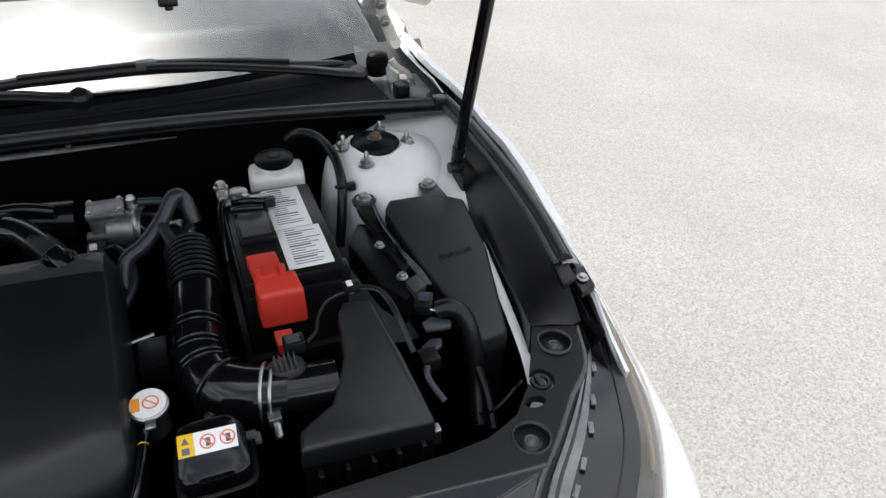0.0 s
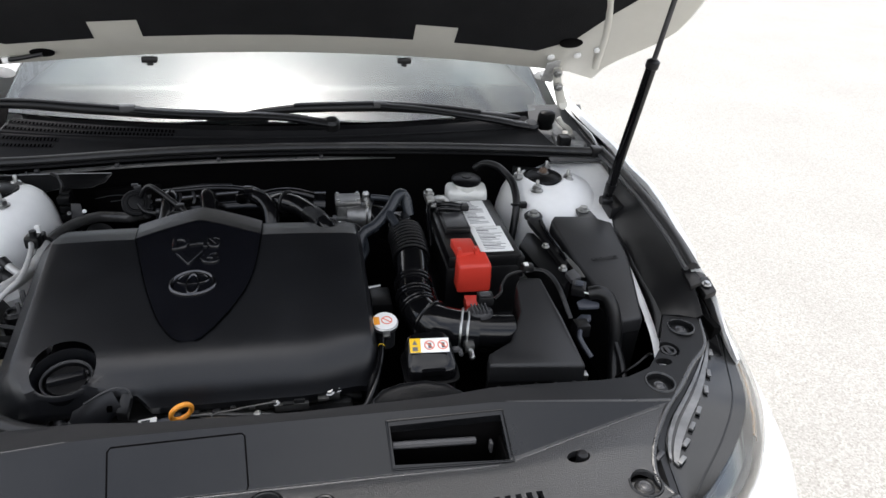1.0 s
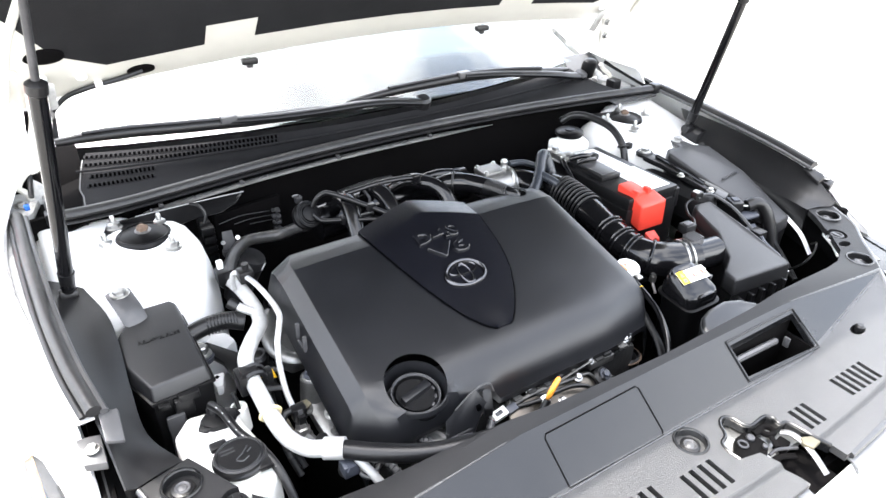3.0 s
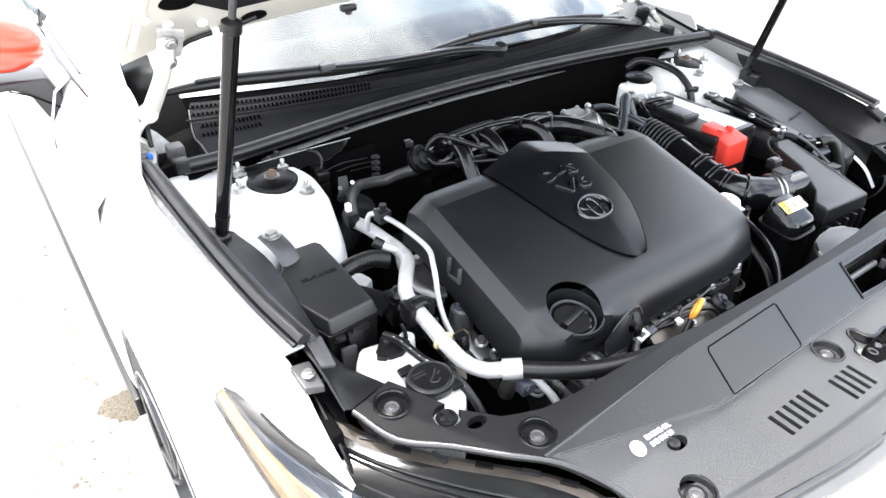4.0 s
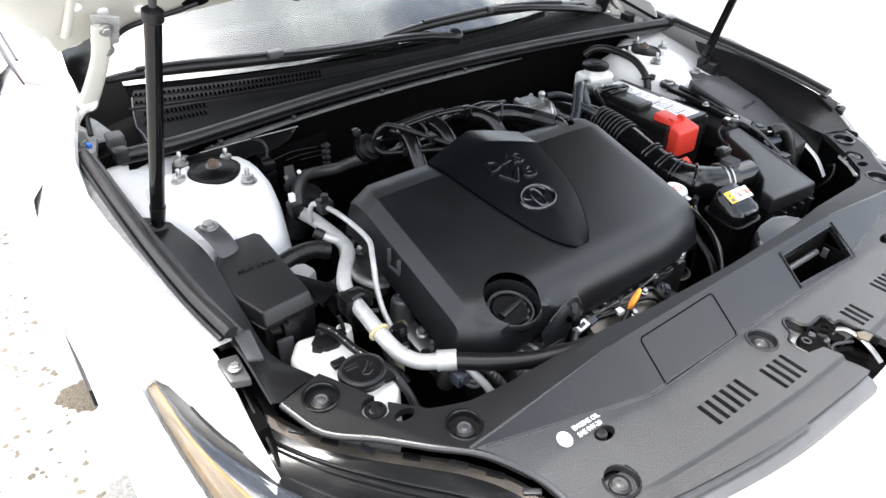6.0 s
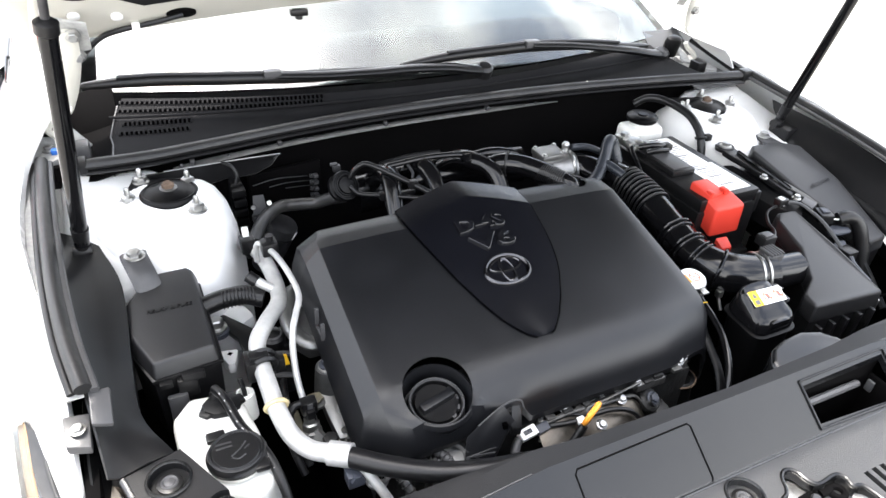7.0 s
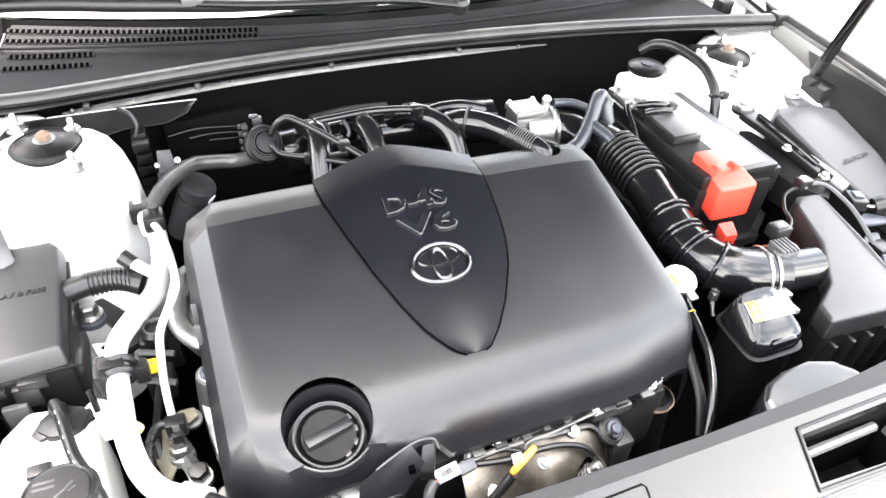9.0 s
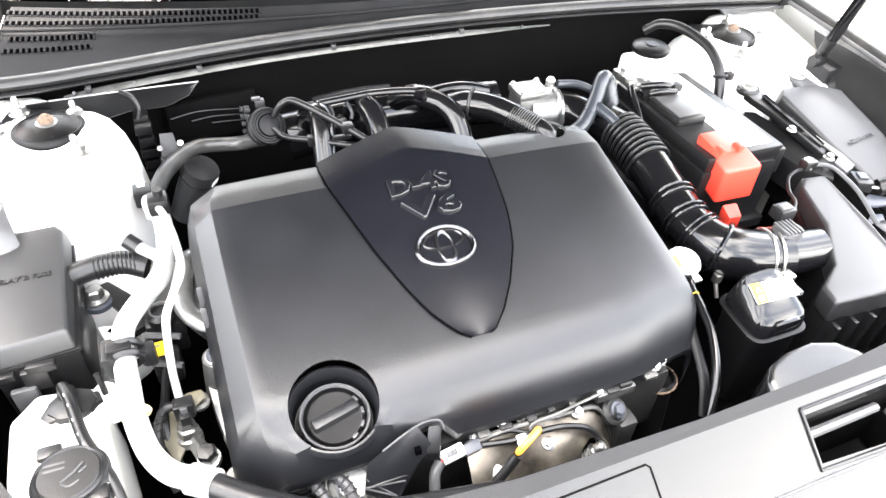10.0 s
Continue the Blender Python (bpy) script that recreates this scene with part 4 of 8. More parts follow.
part("lining", lining(), M_FELT, hood, "black felt lining")
# openings are flat near-black discs, their inner shade put into the colour
for x, v, rx, ry in ((-0.648, 0.145, 0.03, 0.02), (0.63, 0.13, 0.028, 0.018), (-0.502, 0.05, 0.024, 0.013), (0.5, 0.05, 0.0, 0.0)):
    if rx:
        c = hood_pt(x, v, 0.0275)
        part("hole", lathe([(rx, -0.003), (rx, 0.0005), (rx * 0.95, 0.001), (0, 0.0005)], 24, at(c.x, c.y, c.z, (0, -math.sin(HA), -math.cos(HA))), 1.0, ry / rx), M_VOID, hood, "dark oval opening")
for sx in (-1, 1):
    part("bead", tube([hood_pt(sx * x, v, 0.026) for x, v in ((0.72, 0.06), (0.69, 0.2), (0.62, 0.4), (0.58, 0.6), (0.55, 0.8))], 0.008, 10, 6, 0.7), M_INNER, hood)
    for x, v in ((0.66, 0.09), (0.7, 0.12), (0.6, 0.07)):
        c = hood_pt(sx * x, v, 0.028)
        part("plug", lathe([(0.009, -0.002), (0.009, 0.002), (0.006, 0.004), (0, 0.004)], 14, at(c.x, c.y, c.z, (0, -math.sin(HA), -math.cos(HA)))), M_TOWER, hood)
for x in (-0.3, 0.256):
    c = hood_pt(x, 0.012, 0.03)
    part("bump_stop", merge(box(-0.016, 0.016, -0.008, 0.008, -0.008, 0.004, 0.003, Matrix.Translation(c)), lathe([(0.007, -0.014), (0.007, 0.0), (0.004, 0.004), (0, 0.004)], 12, Matrix.Translation(c))), M_RUBBER, hood)
part("washer_hose", tube([hood_pt(-0.5, 0.05, 0.03), hood_pt(-0.54, 0.045, 0.032), hood_pt(-0.6, 0.035, 0.03), hood_pt(-0.635, 0.02, 0.03), (-0.675, 0.7, 1.07), (-0.702, 0.715, 1.02), (-0.72, 0.7, 0.985), (-0.728, 0.668, 0.955)], 0.0045, 8), M_RUBBER, hood, "thin black washer hose")
for x, v in ((-0.575, 0.04),):
    c = hood_pt(x, v, 0.03)
    part("hose_clip", box(-0.006, 0.006, -0.006, 0.006, -0.006, 0.006, 0.001, Matrix.Translation(c)), M_LABEL, hood)


def hinge(arm, wide, plate, link, gusset, bolts, s):
    """A flat bent arm from the hood down to a zigzag link on a base plate."""
    # arm and link take the darkened inner white, shade included in the colour
    h = part("hinge", tube(arm, lambda t: wide * (0.85 + 0.2 * t), 12, 8, 0.32, up=(0, 1, 0.4)), M_INNER, hood, "white painted steel hinge")
    e = Vector(arm[-1])
    part("arm_end", lathe([(wide * 1.05, -0.004), (wide * 1.08, 0.0), (wide * 0.95, 0.004), (0, 0.0045)], 20, at(e.x, e.y - 0.002, e.z + 0.004, (0, -1, 0.3))), M_INNER, h)
    part("base_plate", prism(plate, 0.014, 0.004), M_SHADEGREY, h)
    part("link", tube(link, 0.0058, 8), M_INNER, h)
    part("gusset", prism(gusset, 0.005, 0.002), M_SHADEGREY, h)
    top = Vector(arm[0])
    part("hood_plate", prism([(top.x + s * 0.01, top.y + 0.004, top.z + 0.02), (top.x - s * 0.03, top.y - 0.004, top.z + 0.012), (top.x - s * 0.028, top.y + 0.03, top.z - 0.036), (top.x + s * 0.004, top.y + 0.036, top.z - 0.042)][::s], 0.004, 0.001), M_SHADEGREY, h)
    for x, y, z in bolts:
        bolt(x, y - 0.008, z, h, 0.008, 0.009, (0, -0.9, -0.3), M_STEEL)
    c = sum((Vector(q) for q in plate), Vector()) / len(plate)
    bolt(c.x, c.y, c.z, h, 0.008)
    part("stop_block", box(link[-1][0] - s * 0.03 - 0.014, link[-1][0] - s * 0.03 + 0.014, link[-1][1] - 0.06, link[-1][1] - 0.03, 0.938, 0.965, 0.004), M_GREYTRIM if s < 0 else M_BLACK, h)


hinge([(-0.674, 0.63, 1.145), (-0.68, 0.658, 1.09), (-0.697, 0.688, 1.035), (-0.714, 0.702, 0.998)], 0.0165,
      [(-0.718, 0.68, 0.945), (-0.732, 0.63, 0.943), (-0.752, 0.61, 0.943), (-0.782, 0.612, 0.944), (-0.762, 0.71, 0.95), (-0.731, 0.712, 0.948)],
      [(-0.716, 0.697, 0.994), (-0.731, 0.694, 0.985), (-0.743, 0.69, 0.968), (-0.733, 0.684, 0.957), (-0.728, 0.676, 0.945)],
      [(-0.718, 0.694, 0.978), (-0.728, 0.674, 0.94), (-0.705, 0.68, 0.937), (-0.683, 0.69, 0.934), (-0.708, 0.694, 0.968)],
      ((-0.667, 0.64, 1.137), (-0.667, 0.668, 1.097)), -1)
hinge([(0.623, 0.675, 1.125), (0.633, 0.69, 1.085), (0.65, 0.705, 1.05), (0.663, 0.71, 1.02)], 0.012,
      [(0.64, 0.66, 0.945), (0.7, 0.625, 0.945), (0.716, 0.64, 0.945), (0.712, 0.72, 0.952), (0.65, 0.725, 0.952)],
      [(0.654, 0.702, 0.992), (0.664, 0.7, 0.978), (0.685, 0.698, 0.963), (0.691, 0.695, 0.95), (0.684, 0.69, 0.942)],
      [(0.645, 0.72, 0.985), (0.64, 0.69, 0.955), (0.66, 0.67, 0.952), (0.672, 0.71, 0.962)],
      ((0.62, 0.67, 1.115), (0.632, 0.684, 1.078)), 1)
single("wire_clip", box(-0.743, -0.734, 0.64, 0.651, 0.944, 0.953, 0.002), M_BLUE, "small blue plastic clip by the hinge", "clip")


def gas_strut(bot, mid, s):
    b, m = Vector(bot), Vector(mid)
    d = (m - b).normalized()
    top = m + d * 0.36
    g = thing("gas_strut", bot, "black gas strut that holds the hood open", "gas strut", "gas struts")
    part("tube", tube([b, b.lerp(m, 0.5), m], lambda t: 0.0105, 14, 4), M_GLOSS, g)
    part("collar", lathe([(0.0105, -0.006), (0.013, -0.004), (0.013, 0.008), (0.006, 0.013), (0, 0.013)], 14, at(*m, d)), M_BLACK, g)
    part("rod", tube([m, m.lerp(top, 0.5), top], 0.005, 10, 3), M_DARKSTEEL, g)
    part("end_fitting", merge(tube([b - d * 0.02, b, b + d * 0.03], lambda t: 0.008 + 0.004 * t, 12, 4), lathe([(0.01, -0.012), (0.012, 0), (0.01, 0.012)], 14, at(*(b - d * 0.015), (1, 0, 0)))), M_BLACK, g)
    part("bracket", prism([(b.x + s * 0.0, b.y - 0.03, b.z - 0.02), (b.x + s * 0.03, b.y - 0.03, b.z - 0.015), (b.x + s * 0.03, b.y + 0.03, b.z - 0.012), (b.x, b.y + 0.02, b.z - 0.018)][::s], 0.03, 0.004), M_BLACK, g)


gas_strut((-0.709, 0.39, 0.92), (-0.671, 0.312, 1.237), -1)
gas_strut((0.668, 0.391, 0.92), (0.675, 0.327, 1.218), 1)

# ---- bay sides ----
RAIL = {-1: [(-0.755, 0.6, 0.956), (-0.75, 0.45, 0.95), (-0.742, 0.3, 0.94), (-0.73, 0.18, 0.928), (-0.715, 0.095, 0.917)], 1: [(0.705, 0.545, 0.968), (0.717, 0.45, 0.955), (0.72, 0.3, 0.94), (0.714, 0.18, 0.928), (0.702, 0.085, 0.917)]}
for s in (-1, 1):
    r = thing("side_seal", (s * 0.72, 0.3, 0.91), "black rubber seal along the fender edge", "seal", "fender seals")
    part("bulb", tube(RAIL[s], 0.0095, 10, 10, 0.85), M_SEAL, r)
    part("lip", tube([(x + s * 0.012, y, z - 0.004) for x, y, z in RAIL[s]], 0.005, 8, 10, 0.5), M_RUBBER, r)
    part("channel", tube([(x - s * 0.011, y, z - 0.005) for x, y, z in RAIL[s]], 0.005, 8, 10, 0.8), M_GREYTRIM, r)
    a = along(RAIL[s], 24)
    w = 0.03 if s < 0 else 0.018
    # white flange painted grey, its shade put into the colour
    part("fender_flange", sheet([[p + Vector((s * 0.001, 0, -0.01)) for p in a], [p + Vector((s * w, 0, -0.012)) for p in a], [p + Vector((s * w * 1.6, 0, -0.018)) for p in a]][::s], 0.002), M_SHADEGREY, car)
SHROUD = {
    -1: ([(-0.748, 0.46, 0.915), (-0.735, 0.3, 0.915), (-0.722, 0.15, 0.905), (-0.712, 0.08, 0.895), (-0.706, 0.015, 0.858)], [(-0.69, 0.4, 0.905), (-0.668, 0.31, 0.889), (-0.67, 0.18, 0.866), (-0.668, 0.1, 0.85), (-0.64, 0.032, 0.85)]),
    1: ([(0.714, 0.46, 0.93), (0.714, 0.3, 0.925), (0.708, 0.15, 0.91), (0.702, 0.08, 0.895), (0.698, 0.015, 0.858)], [(0.67, 0.36, 0.87), (0.665, 0.3, 0.87), (0.652, 0.18, 0.855), (0.644, 0.1, 0.85), (0.632, 0.036, 0.85)]),
}
for s in (-1, 1):
    o, i = SHROUD[s]
    a, b = along(o, 20), along(i, 20)
    t = thing("bay_side_cover", (s * 0.69, 0.2, 0.84), "black plastic side cover between the fender and the engine bay", "cover", "bay side covers")
    part("cover", sheet([a, [p.lerp(q, 0.15) + Vector((0, 0, -0.006)) for p, q in zip(a, b)], [p.lerp(q, 0.6) for p, q in zip(a, b)], b, [q + Vector((s * 0.004, 0, -0.06)) for q in b]][::s], 0.003), M_BLACK, t)
    edge = [Vector((s * 0.724, y, z - 0.01)) for y, z in ((0.1, 0.875), (0.05, 0.862), (0.0, 0.835), (-0.045, 0.798))]
    part("wing_filler", sheet([edge, [p + Vector((-s * 0.014, 0, -0.03)) for p in edge], [p + Vector((-s * 0.03, 0.0, -0.035)) for p in edge], [p + Vector((-s * 0.03, 0, -0.12)) for p in edge]][::s], 0.003), M_BLACK, t)
    part("corner_block", prism([(s * 0.69, 0.1, 0.908), (s * 0.712, 0.098, 0.91), (s * 0.712, 0.06, 0.898), (s * 0.692, 0.06, 0.89)][::-s], 0.01 if s > 0 else 0.006, 0.003), M_BLACK if s > 0 else M_GREYTRIM, t)
    f = thing("fender_bracket", (s * 0.727, 0.066, 0.87), "grey steel fender bracket with a bolt", "bracket", "fender brackets")
    part("plate", prism([(s * 0.715, 0.088, 0.888), (s * 0.742, 0.088, 0.892), (s * 0.74, 0.05, 0.884), (s * 0.716, 0.045, 0.88)][::-s], 0.012, 0.003), M_GREYTRIM if s < 0 else M_BLACK, f)
    bolt(s * 0.727, 0.066, 0.888, f, 0.006, 0.006)


# strut towers
def tower(s, cx, cy):
    t = thing("strut_tower", (cx, cy, 0.6), "white painted strut tower with a black bearing cap", "strut tower", "strut towers")
    dome = lathe([(0.16, -0.3), (0.158, -0.14), (0.15, -0.085), (0.138, -0.05), (0.118, -0.026), (0.09, -0.013), (0.06, -0.007), (0.051, -0.012), (0.049, -0.03), (0, -0.03)], 48, Matrix.Translation((cx, cy, 0.93)), 0.72, 0.95)
    for v in dome.verts:
        # the outer side runs on to the wing, the front falls away
        if (v.co.x - cx) * s > 0.02:
            v.co.x += s * 0.03 * smooth01(0.02, 0.1, (v.co.x - cx) * s)
        if v.co.y < cy - 0.05:
            v.co.z -= 0.25 * (cy - 0.05 - v.co.y)
            v.co.y -= 0.04 * smooth01(0.05, 0.15, cy - v.co.y)
        if v.co.y > cy + 0.035:
            v.co.z -= 0.45 * (v.co.y - cy - 0.035)
        v.co.x += s * 0.012 * smooth01(0.03, 0.1, (cx - v.co.x) * s)
    part("dome", dome, M_TOWER, t)
    part("apron", prism([(s * 0.63 + (cx - s * 0.56), 0.33, 0.865), (s * 0.74, 0.33, 0.872), (s * 0.74, 0.62, 0.925), (s * 0.6, 0.62, 0.91), (cx - s * 0.05, 0.56, 0.9), (cx + s * 0.02, 0.4, 0.88)][::-s], 0.22, 0.02, 0.0, 3), M_TOWER, t)
    part("cap_seat", prism([(cx - 0.05, cy + 0.07, 0.9195), (cx + 0.04, cy + 0.045, 0.9195), (cx + 0.046, cy - 0.01, 0.9195), (cx - 0.03, cy - 0.035, 0.9195), (cx - 0.066, cy + 0.02, 0.9195)], 0.008, 0.003), M_BLACK, t)
    c = part("bearing_cap", lathe([(0.047, -0.024), (0.0465, -0.013), (0.044, -0.007), (0.041, -0.005), (0.038, -0.0062), (0.03, -0.003), (0.02, 0.0), (0.014, 0.0), (0, 0.0)], 40, Matrix.Translation((cx, cy, 0.93)), 1.0, 0.95), M_DEEP, t, "black rubber bearing cap")
    part("nut_washer", lathe([(0.0135, -0.002), (0.0135, 0.001), (0.008, 0.002), (0, 0.002)], 20, Matrix.Translation((cx, cy, 0.93))), M_DULLSTEEL, c)
    part("centre_nut", lathe([(0.0095, -0.002), (0.0095, 0.008), (0.006, 0.0095), (0.004, 0.012), (0, 0.0122)], 6, Matrix.Translation((cx, cy, 0.93))), M_RUST, c, "rust-brown nut")
    for dx, dy in ((-0.038, 0.057), (0.032, 0.027), (0.034, -0.062), (-0.06, -0.002)) if s < 0 else ((0.022, 0.04), (0.055, -0.016), (-0.036, -0.07), (-0.058, 0.0)):
        g = Matrix.Translation((cx + dx, cy + dy, 0.917))
        st = part("stud", lathe([(0.0042, 0.01), (0.0042, 0.023), (0.003, 0.025), (0, 0.025)], 10, g), M_STEEL, t)
        part("nut", lathe([(0.0105, 0.002), (0.0105, 0.011), (0.008, 0.013), (0.004, 0.013)], 6, g), M_STEEL, st)
        part("flange", lathe([(0.0145, 0), (0.0145, 0.002), (0.011, 0.004), (0, 0.004)], 18, g), M_STEEL, st)


tower(-1, -0.581, 0.494)
tower(1, 0.553, 0.499)


# ---- grille cover across the front ----
def creases(x):
    """Where the slope behind the grille cover begins and ends."""
    t = min(1, max(0, (abs(x) - 0.27) / 0.262))
    return -0.152 - 0.014 * t, -0.218 + 0.047 * t


def panel_z(x, y):
    a = abs(x)
    t = min(1, max(0, (a - 0.27) / 0.262))
    y_top, y_low = creases(x)
    z_top, z_low = 0.858 - 0.016 * t, 0.804 + 0.034 * t
    if y >= y_top:
        z = z_top + (0.012 * (1 - t) * smooth01(y_top, y_top + 0.03, y))
        z += 0.008 * smooth01(-0.06, 0.03, y)
    elif y >= y_low:
        u = (y_top - y) / max(1e-4, y_top - y_low)
        z = z_top + (z_low - z_top) * u
    else:
        z = z_low + (0.804 - z_low) * smooth01(0, 0.1, y_low - y)
    # the front flange lies one step lower
    step = -0.331 + 0.172 * a * a
    z -= 0.008 * (1 - smooth01(0.34, 0.44, a)) * smooth01(step, step - 0.008, y)
    return z


cover = thing("grille_cover", (0, -0.25, 0.76), "large grained black plastic cover over the radiator support", "grille cover")
OUT_R = [(0.694, 0.017), (0.671, -0.044), (0.623, -0.089), (0.578, -0.136), (0.531, -0.179), (0.491, -0.23), (0.478, -0.272), (0.492, -0.306), (0.4, -0.333), (0.335, -0.344), (0.223, -0.36), (0.14, -0.367), (0, -0.371)]
IN_R = [(0.634, 0.034), (0.612, -0.005), (0.585, -0.05), (0.548, -0.09), (0.5, -0.112), (0.45, -0.12), (0.35, -0.127), (0.2, -0.138), (0.0, -0.142)]


LATCH_BAY = [(-0.014, -0.3), (-0.016, -0.283), (-0.012, -0.269), (0.001, -0.264), (0.008, -0.257), (0.014, -0.246), (0.023, -0.239), (0.033, -0.239), (0.04, -0.246), (0.042, -0.258), (0.047, -0.267), (0.056, -0.269), (0.076, -0.267), (0.085, -0.269), (0.09, -0.276), (0.088, -0.288), (0.099, -0.291), (0.104, -0.306), (0.108, -0.33), (0.122, -0.345), (0.124, -0.4), (0.04, -0.4), (0.034, -0.356), (0.024, -0.325), (0.018, -0.307)]


def grille_cover():
    nx = 112
    xs = [-0.72 + 1.44 * i / nx for i in range(nx + 1)]

    def front(x):
        return -0.331 + 0.172 * x * x

    def column(x):
        yt, yl = creases(x)
        return [0.05 - (0.05 - yt - 0.004) * k / 12 for k in range(13)] + [yt - 0.001] + [yt + (yl - yt) * k / 4 for k in (1, 2, 3)] + [yl + 0.002, yl - 0.003] + [yl - 0.003 + (front(x) - yl + 0.003) * k / 8 for k in range(1, 9)] + [front(x) - h for h in (0.002, 0.004, 0.006, 0.008)] + [front(x) - 0.008 + (-0.39 - front(x) + 0.008) * k / 4 for k in range(1, 5)]
    cols = [column(x) for x in xs]
    ny = len(cols[0]) - 1
    slab = sheet([[(x, c[j], panel_z(x, c[j])) for x, c in zip(xs, cols)] for j in range(ny + 1)], 0.0)
    g = list(slab.verts)
    low = [slab.verts.new(v.co - Vector((0, 0, 0.012))) for v in g]
    w = nx + 1
    for j in range(ny):
        for i in range(nx):
            k = j * w + i
            slab.faces.new((low[k], low[k + w], low[k + w + 1], low[k + 1]))
    edge = [i for i in range(w)] + [j * w + nx for j in range(1, ny + 1)] + [ny * w + i for i in range(nx - 1, -1, -1)] + [j * w for j in range(ny - 1, 0, -1)]
    for a, b in zip(edge, edge[1:] + edge[:1]):
        slab.faces.new((g[a], low[a], low[b], g[b]))
    right = OUT_R[::-1] + IN_R
    outline = right + [(-x, y) for x, y in right[-2:0:-1]]
    tool = prism([(x, y, 1.0) for x, y in outline], 0.4, 0.0)
    bm = solid(slab, "INTERSECT", tool)
    holes = []
    for x, y in CLIPS:
        holes.append(lathe([(0, -0.1), (0.021, -0.1), (0.021, 0.1), (0, 0.1)], 24, Matrix.Translation((x, y, panel_z(x, y) + 0.09))))
    for s in (-1, 1):
        holes.append(lathe([(0, -0.1), (0.018, -0.1), (0.018, 0.1), (0, 0.1)], 20, Matrix.Translation((s * 0.602, -0.051, 0.84)), 1.0, 1.0))
        holes.append(lathe([(0, -0.1), (0.011, -0.1), (0.011, 0.1), (0, 0.1)], 16, Matrix.Translation((s * 0.578, -0.08, 0.84)), 1.3, 0.8))
        holes.append(lathe([(0, -0.1), (0.012, -0.1), (0.012, 0.1), (0, 0.1)], 16, Matrix.Translation((s * 0.378, -0.23, 0.81)), 1.4, 0.8))
    for x, y0, y1 in SLOTS:
        holes.append(box(x - 0.004, x + 0.004, y0, y1, 0.7, 0.9, 0.0))
    # intake opening and the bay of the hood latch
    holes.append(prism([(0.121, -0.168, 0.95), (0.279, -0.167, 0.95), (0.284, -0.215, 0.95), (0.124, -0.208, 0.95)], 0.3, 0.0))
    holes.append(prism([(x, y, 0.95) for x, y in LATCH_BAY], 0.3, 0.0))
    tool = merge(*holes)
    return solid(bm, "DIFFERENCE", tool)


CLIPS = [(0.65, 0.0), (-0.65, 0.0), (0.548, -0.127), (-0.528, -0.135), (0.458, -0.279), (-0.408, -0.285), (-0.045, -0.245)]
SLOTS = [(0.235 + 0.0145 * k, -0.272, -0.31) for k in range(6)] + [(0.12 + 0.0145 * k, -0.28, -0.318) for k in range(3)] + [(-0.103 + 0.0165 * k, -0.278, -0.32) for k in range(4)] + [(-0.234 + 0.0165 * k, -0.268, -0.304) for k in range(6)]
panel = part("panel", grille_cover(), M_PANEL, cover, angle=14)
# the front flat is coarsely grained, the slope behind it smooth, the rear strip matte; the flat's paler base also
# paints in sunlight
panel.data.materials.append(M_GRAIN)
panel.data.materials.append(M_MATTE)
for f in panel.data.polygons:
    c = f.center + WHERE[cover.name]
    if c.y < creases(c.x)[1] + 0.001:
        f.material_index = 1
    elif c.y > creases(c.x)[0] + 0.001:
        f.material_index = 2
for x, y in CLIPS:
    z = panel_z(x, y)
    n = Vector((0, 0, 1))
    cl = part("push_pin", lathe([(0.021, -0.016), (0.0205, -0.013), (0.014, -0.012), (0.0135, -0.007), (0.009, -0.006), (0.008, -0.008), (0, -0.009)], 24, Matrix.Translation((x, y, z))), M_BLACK, cover)
    part("rim", ring(0.0225, 0.0022, Matrix.Translation((x, y, z)), 28, 6), M_PANEL, cl)
    part("pin_head", lathe([(0.0095, -0.009), (0.0095, -0.0055), (0.008, -0.0045), (0.006, -0.006), (0.0045, -0.005), (0, -0.005)], 20, Matrix.Translation((x, y, z))), M_GREYTRIM, cl)
for s in (-1, 1):
    part("hook", merge(ring(0.011, 0.0035, Matrix.Translation((s * 0.602, -0.051, 0.838)), 18, 6), box(s * 0.6 - 0.004, s * 0.6 + 0.004, -0.06, -0.04, 0.828, 0.842, 0.001)), M_BLACK, cover)
    part("peg", lathe([(0.008, -0.01), (0.008, 0.006), (0.005, 0.009), (0, 0.009)], 12, Matrix.Translation((s * 0.384, -0.229, 0.812))), M_BLACK, cover)
    lip = [(s * 0.496, -0.306, 0.797), (s * 0.4, -0.333, 0.792), (s * 0.335, -0.344, 0.787), (s * 0.223, -0.36, 0.785), (s * 0.13, -0.368, 0.784)] + ([(0.0, -0.372, 0.784), (0.036, -0.372, 0.784)] if s < 0 else [])
    part("front_lip", sheet([spline([(x, y + 0.004, z + 0.003) for x, y, z in lip], 8), spline([(x * 1.006, y - 0.008, z) for x, y, z in lip], 8), spline([(x * 1.012, y - 0.016, z - 0.006) for x, y, z in lip], 8), spline([(x * 1.012, y - 0.019, z - 0.02) for x, y, z in lip], 8)][::-s], 0.003), M_LIP, cover, "grey filler lip along the front edge")
    side = [(0.694, 0.017), (0.671, -0.044), (0.623, -0.089), (0.578, -0.136), (0.531, -0.179), (0.491, -0.23), (0.479, -0.272), (0.489, -0.3)]
    part("side_roll", tube([(s * x, y, panel_z(x, y) - 0.004) for x, y in side], 0.005, 10, 5), M_ROLL, cover)
    part("front_roll", tube([(s * 0.492, -0.307, 0.803), (s * 0.4, -0.333, 0.799), (s * 0.335, -0.345, 0.794), (s * 0.223, -0.361, 0.792), (s * 0.132, -0.368, 0.791)], 0.0052, 10), M_ROLL, cover)
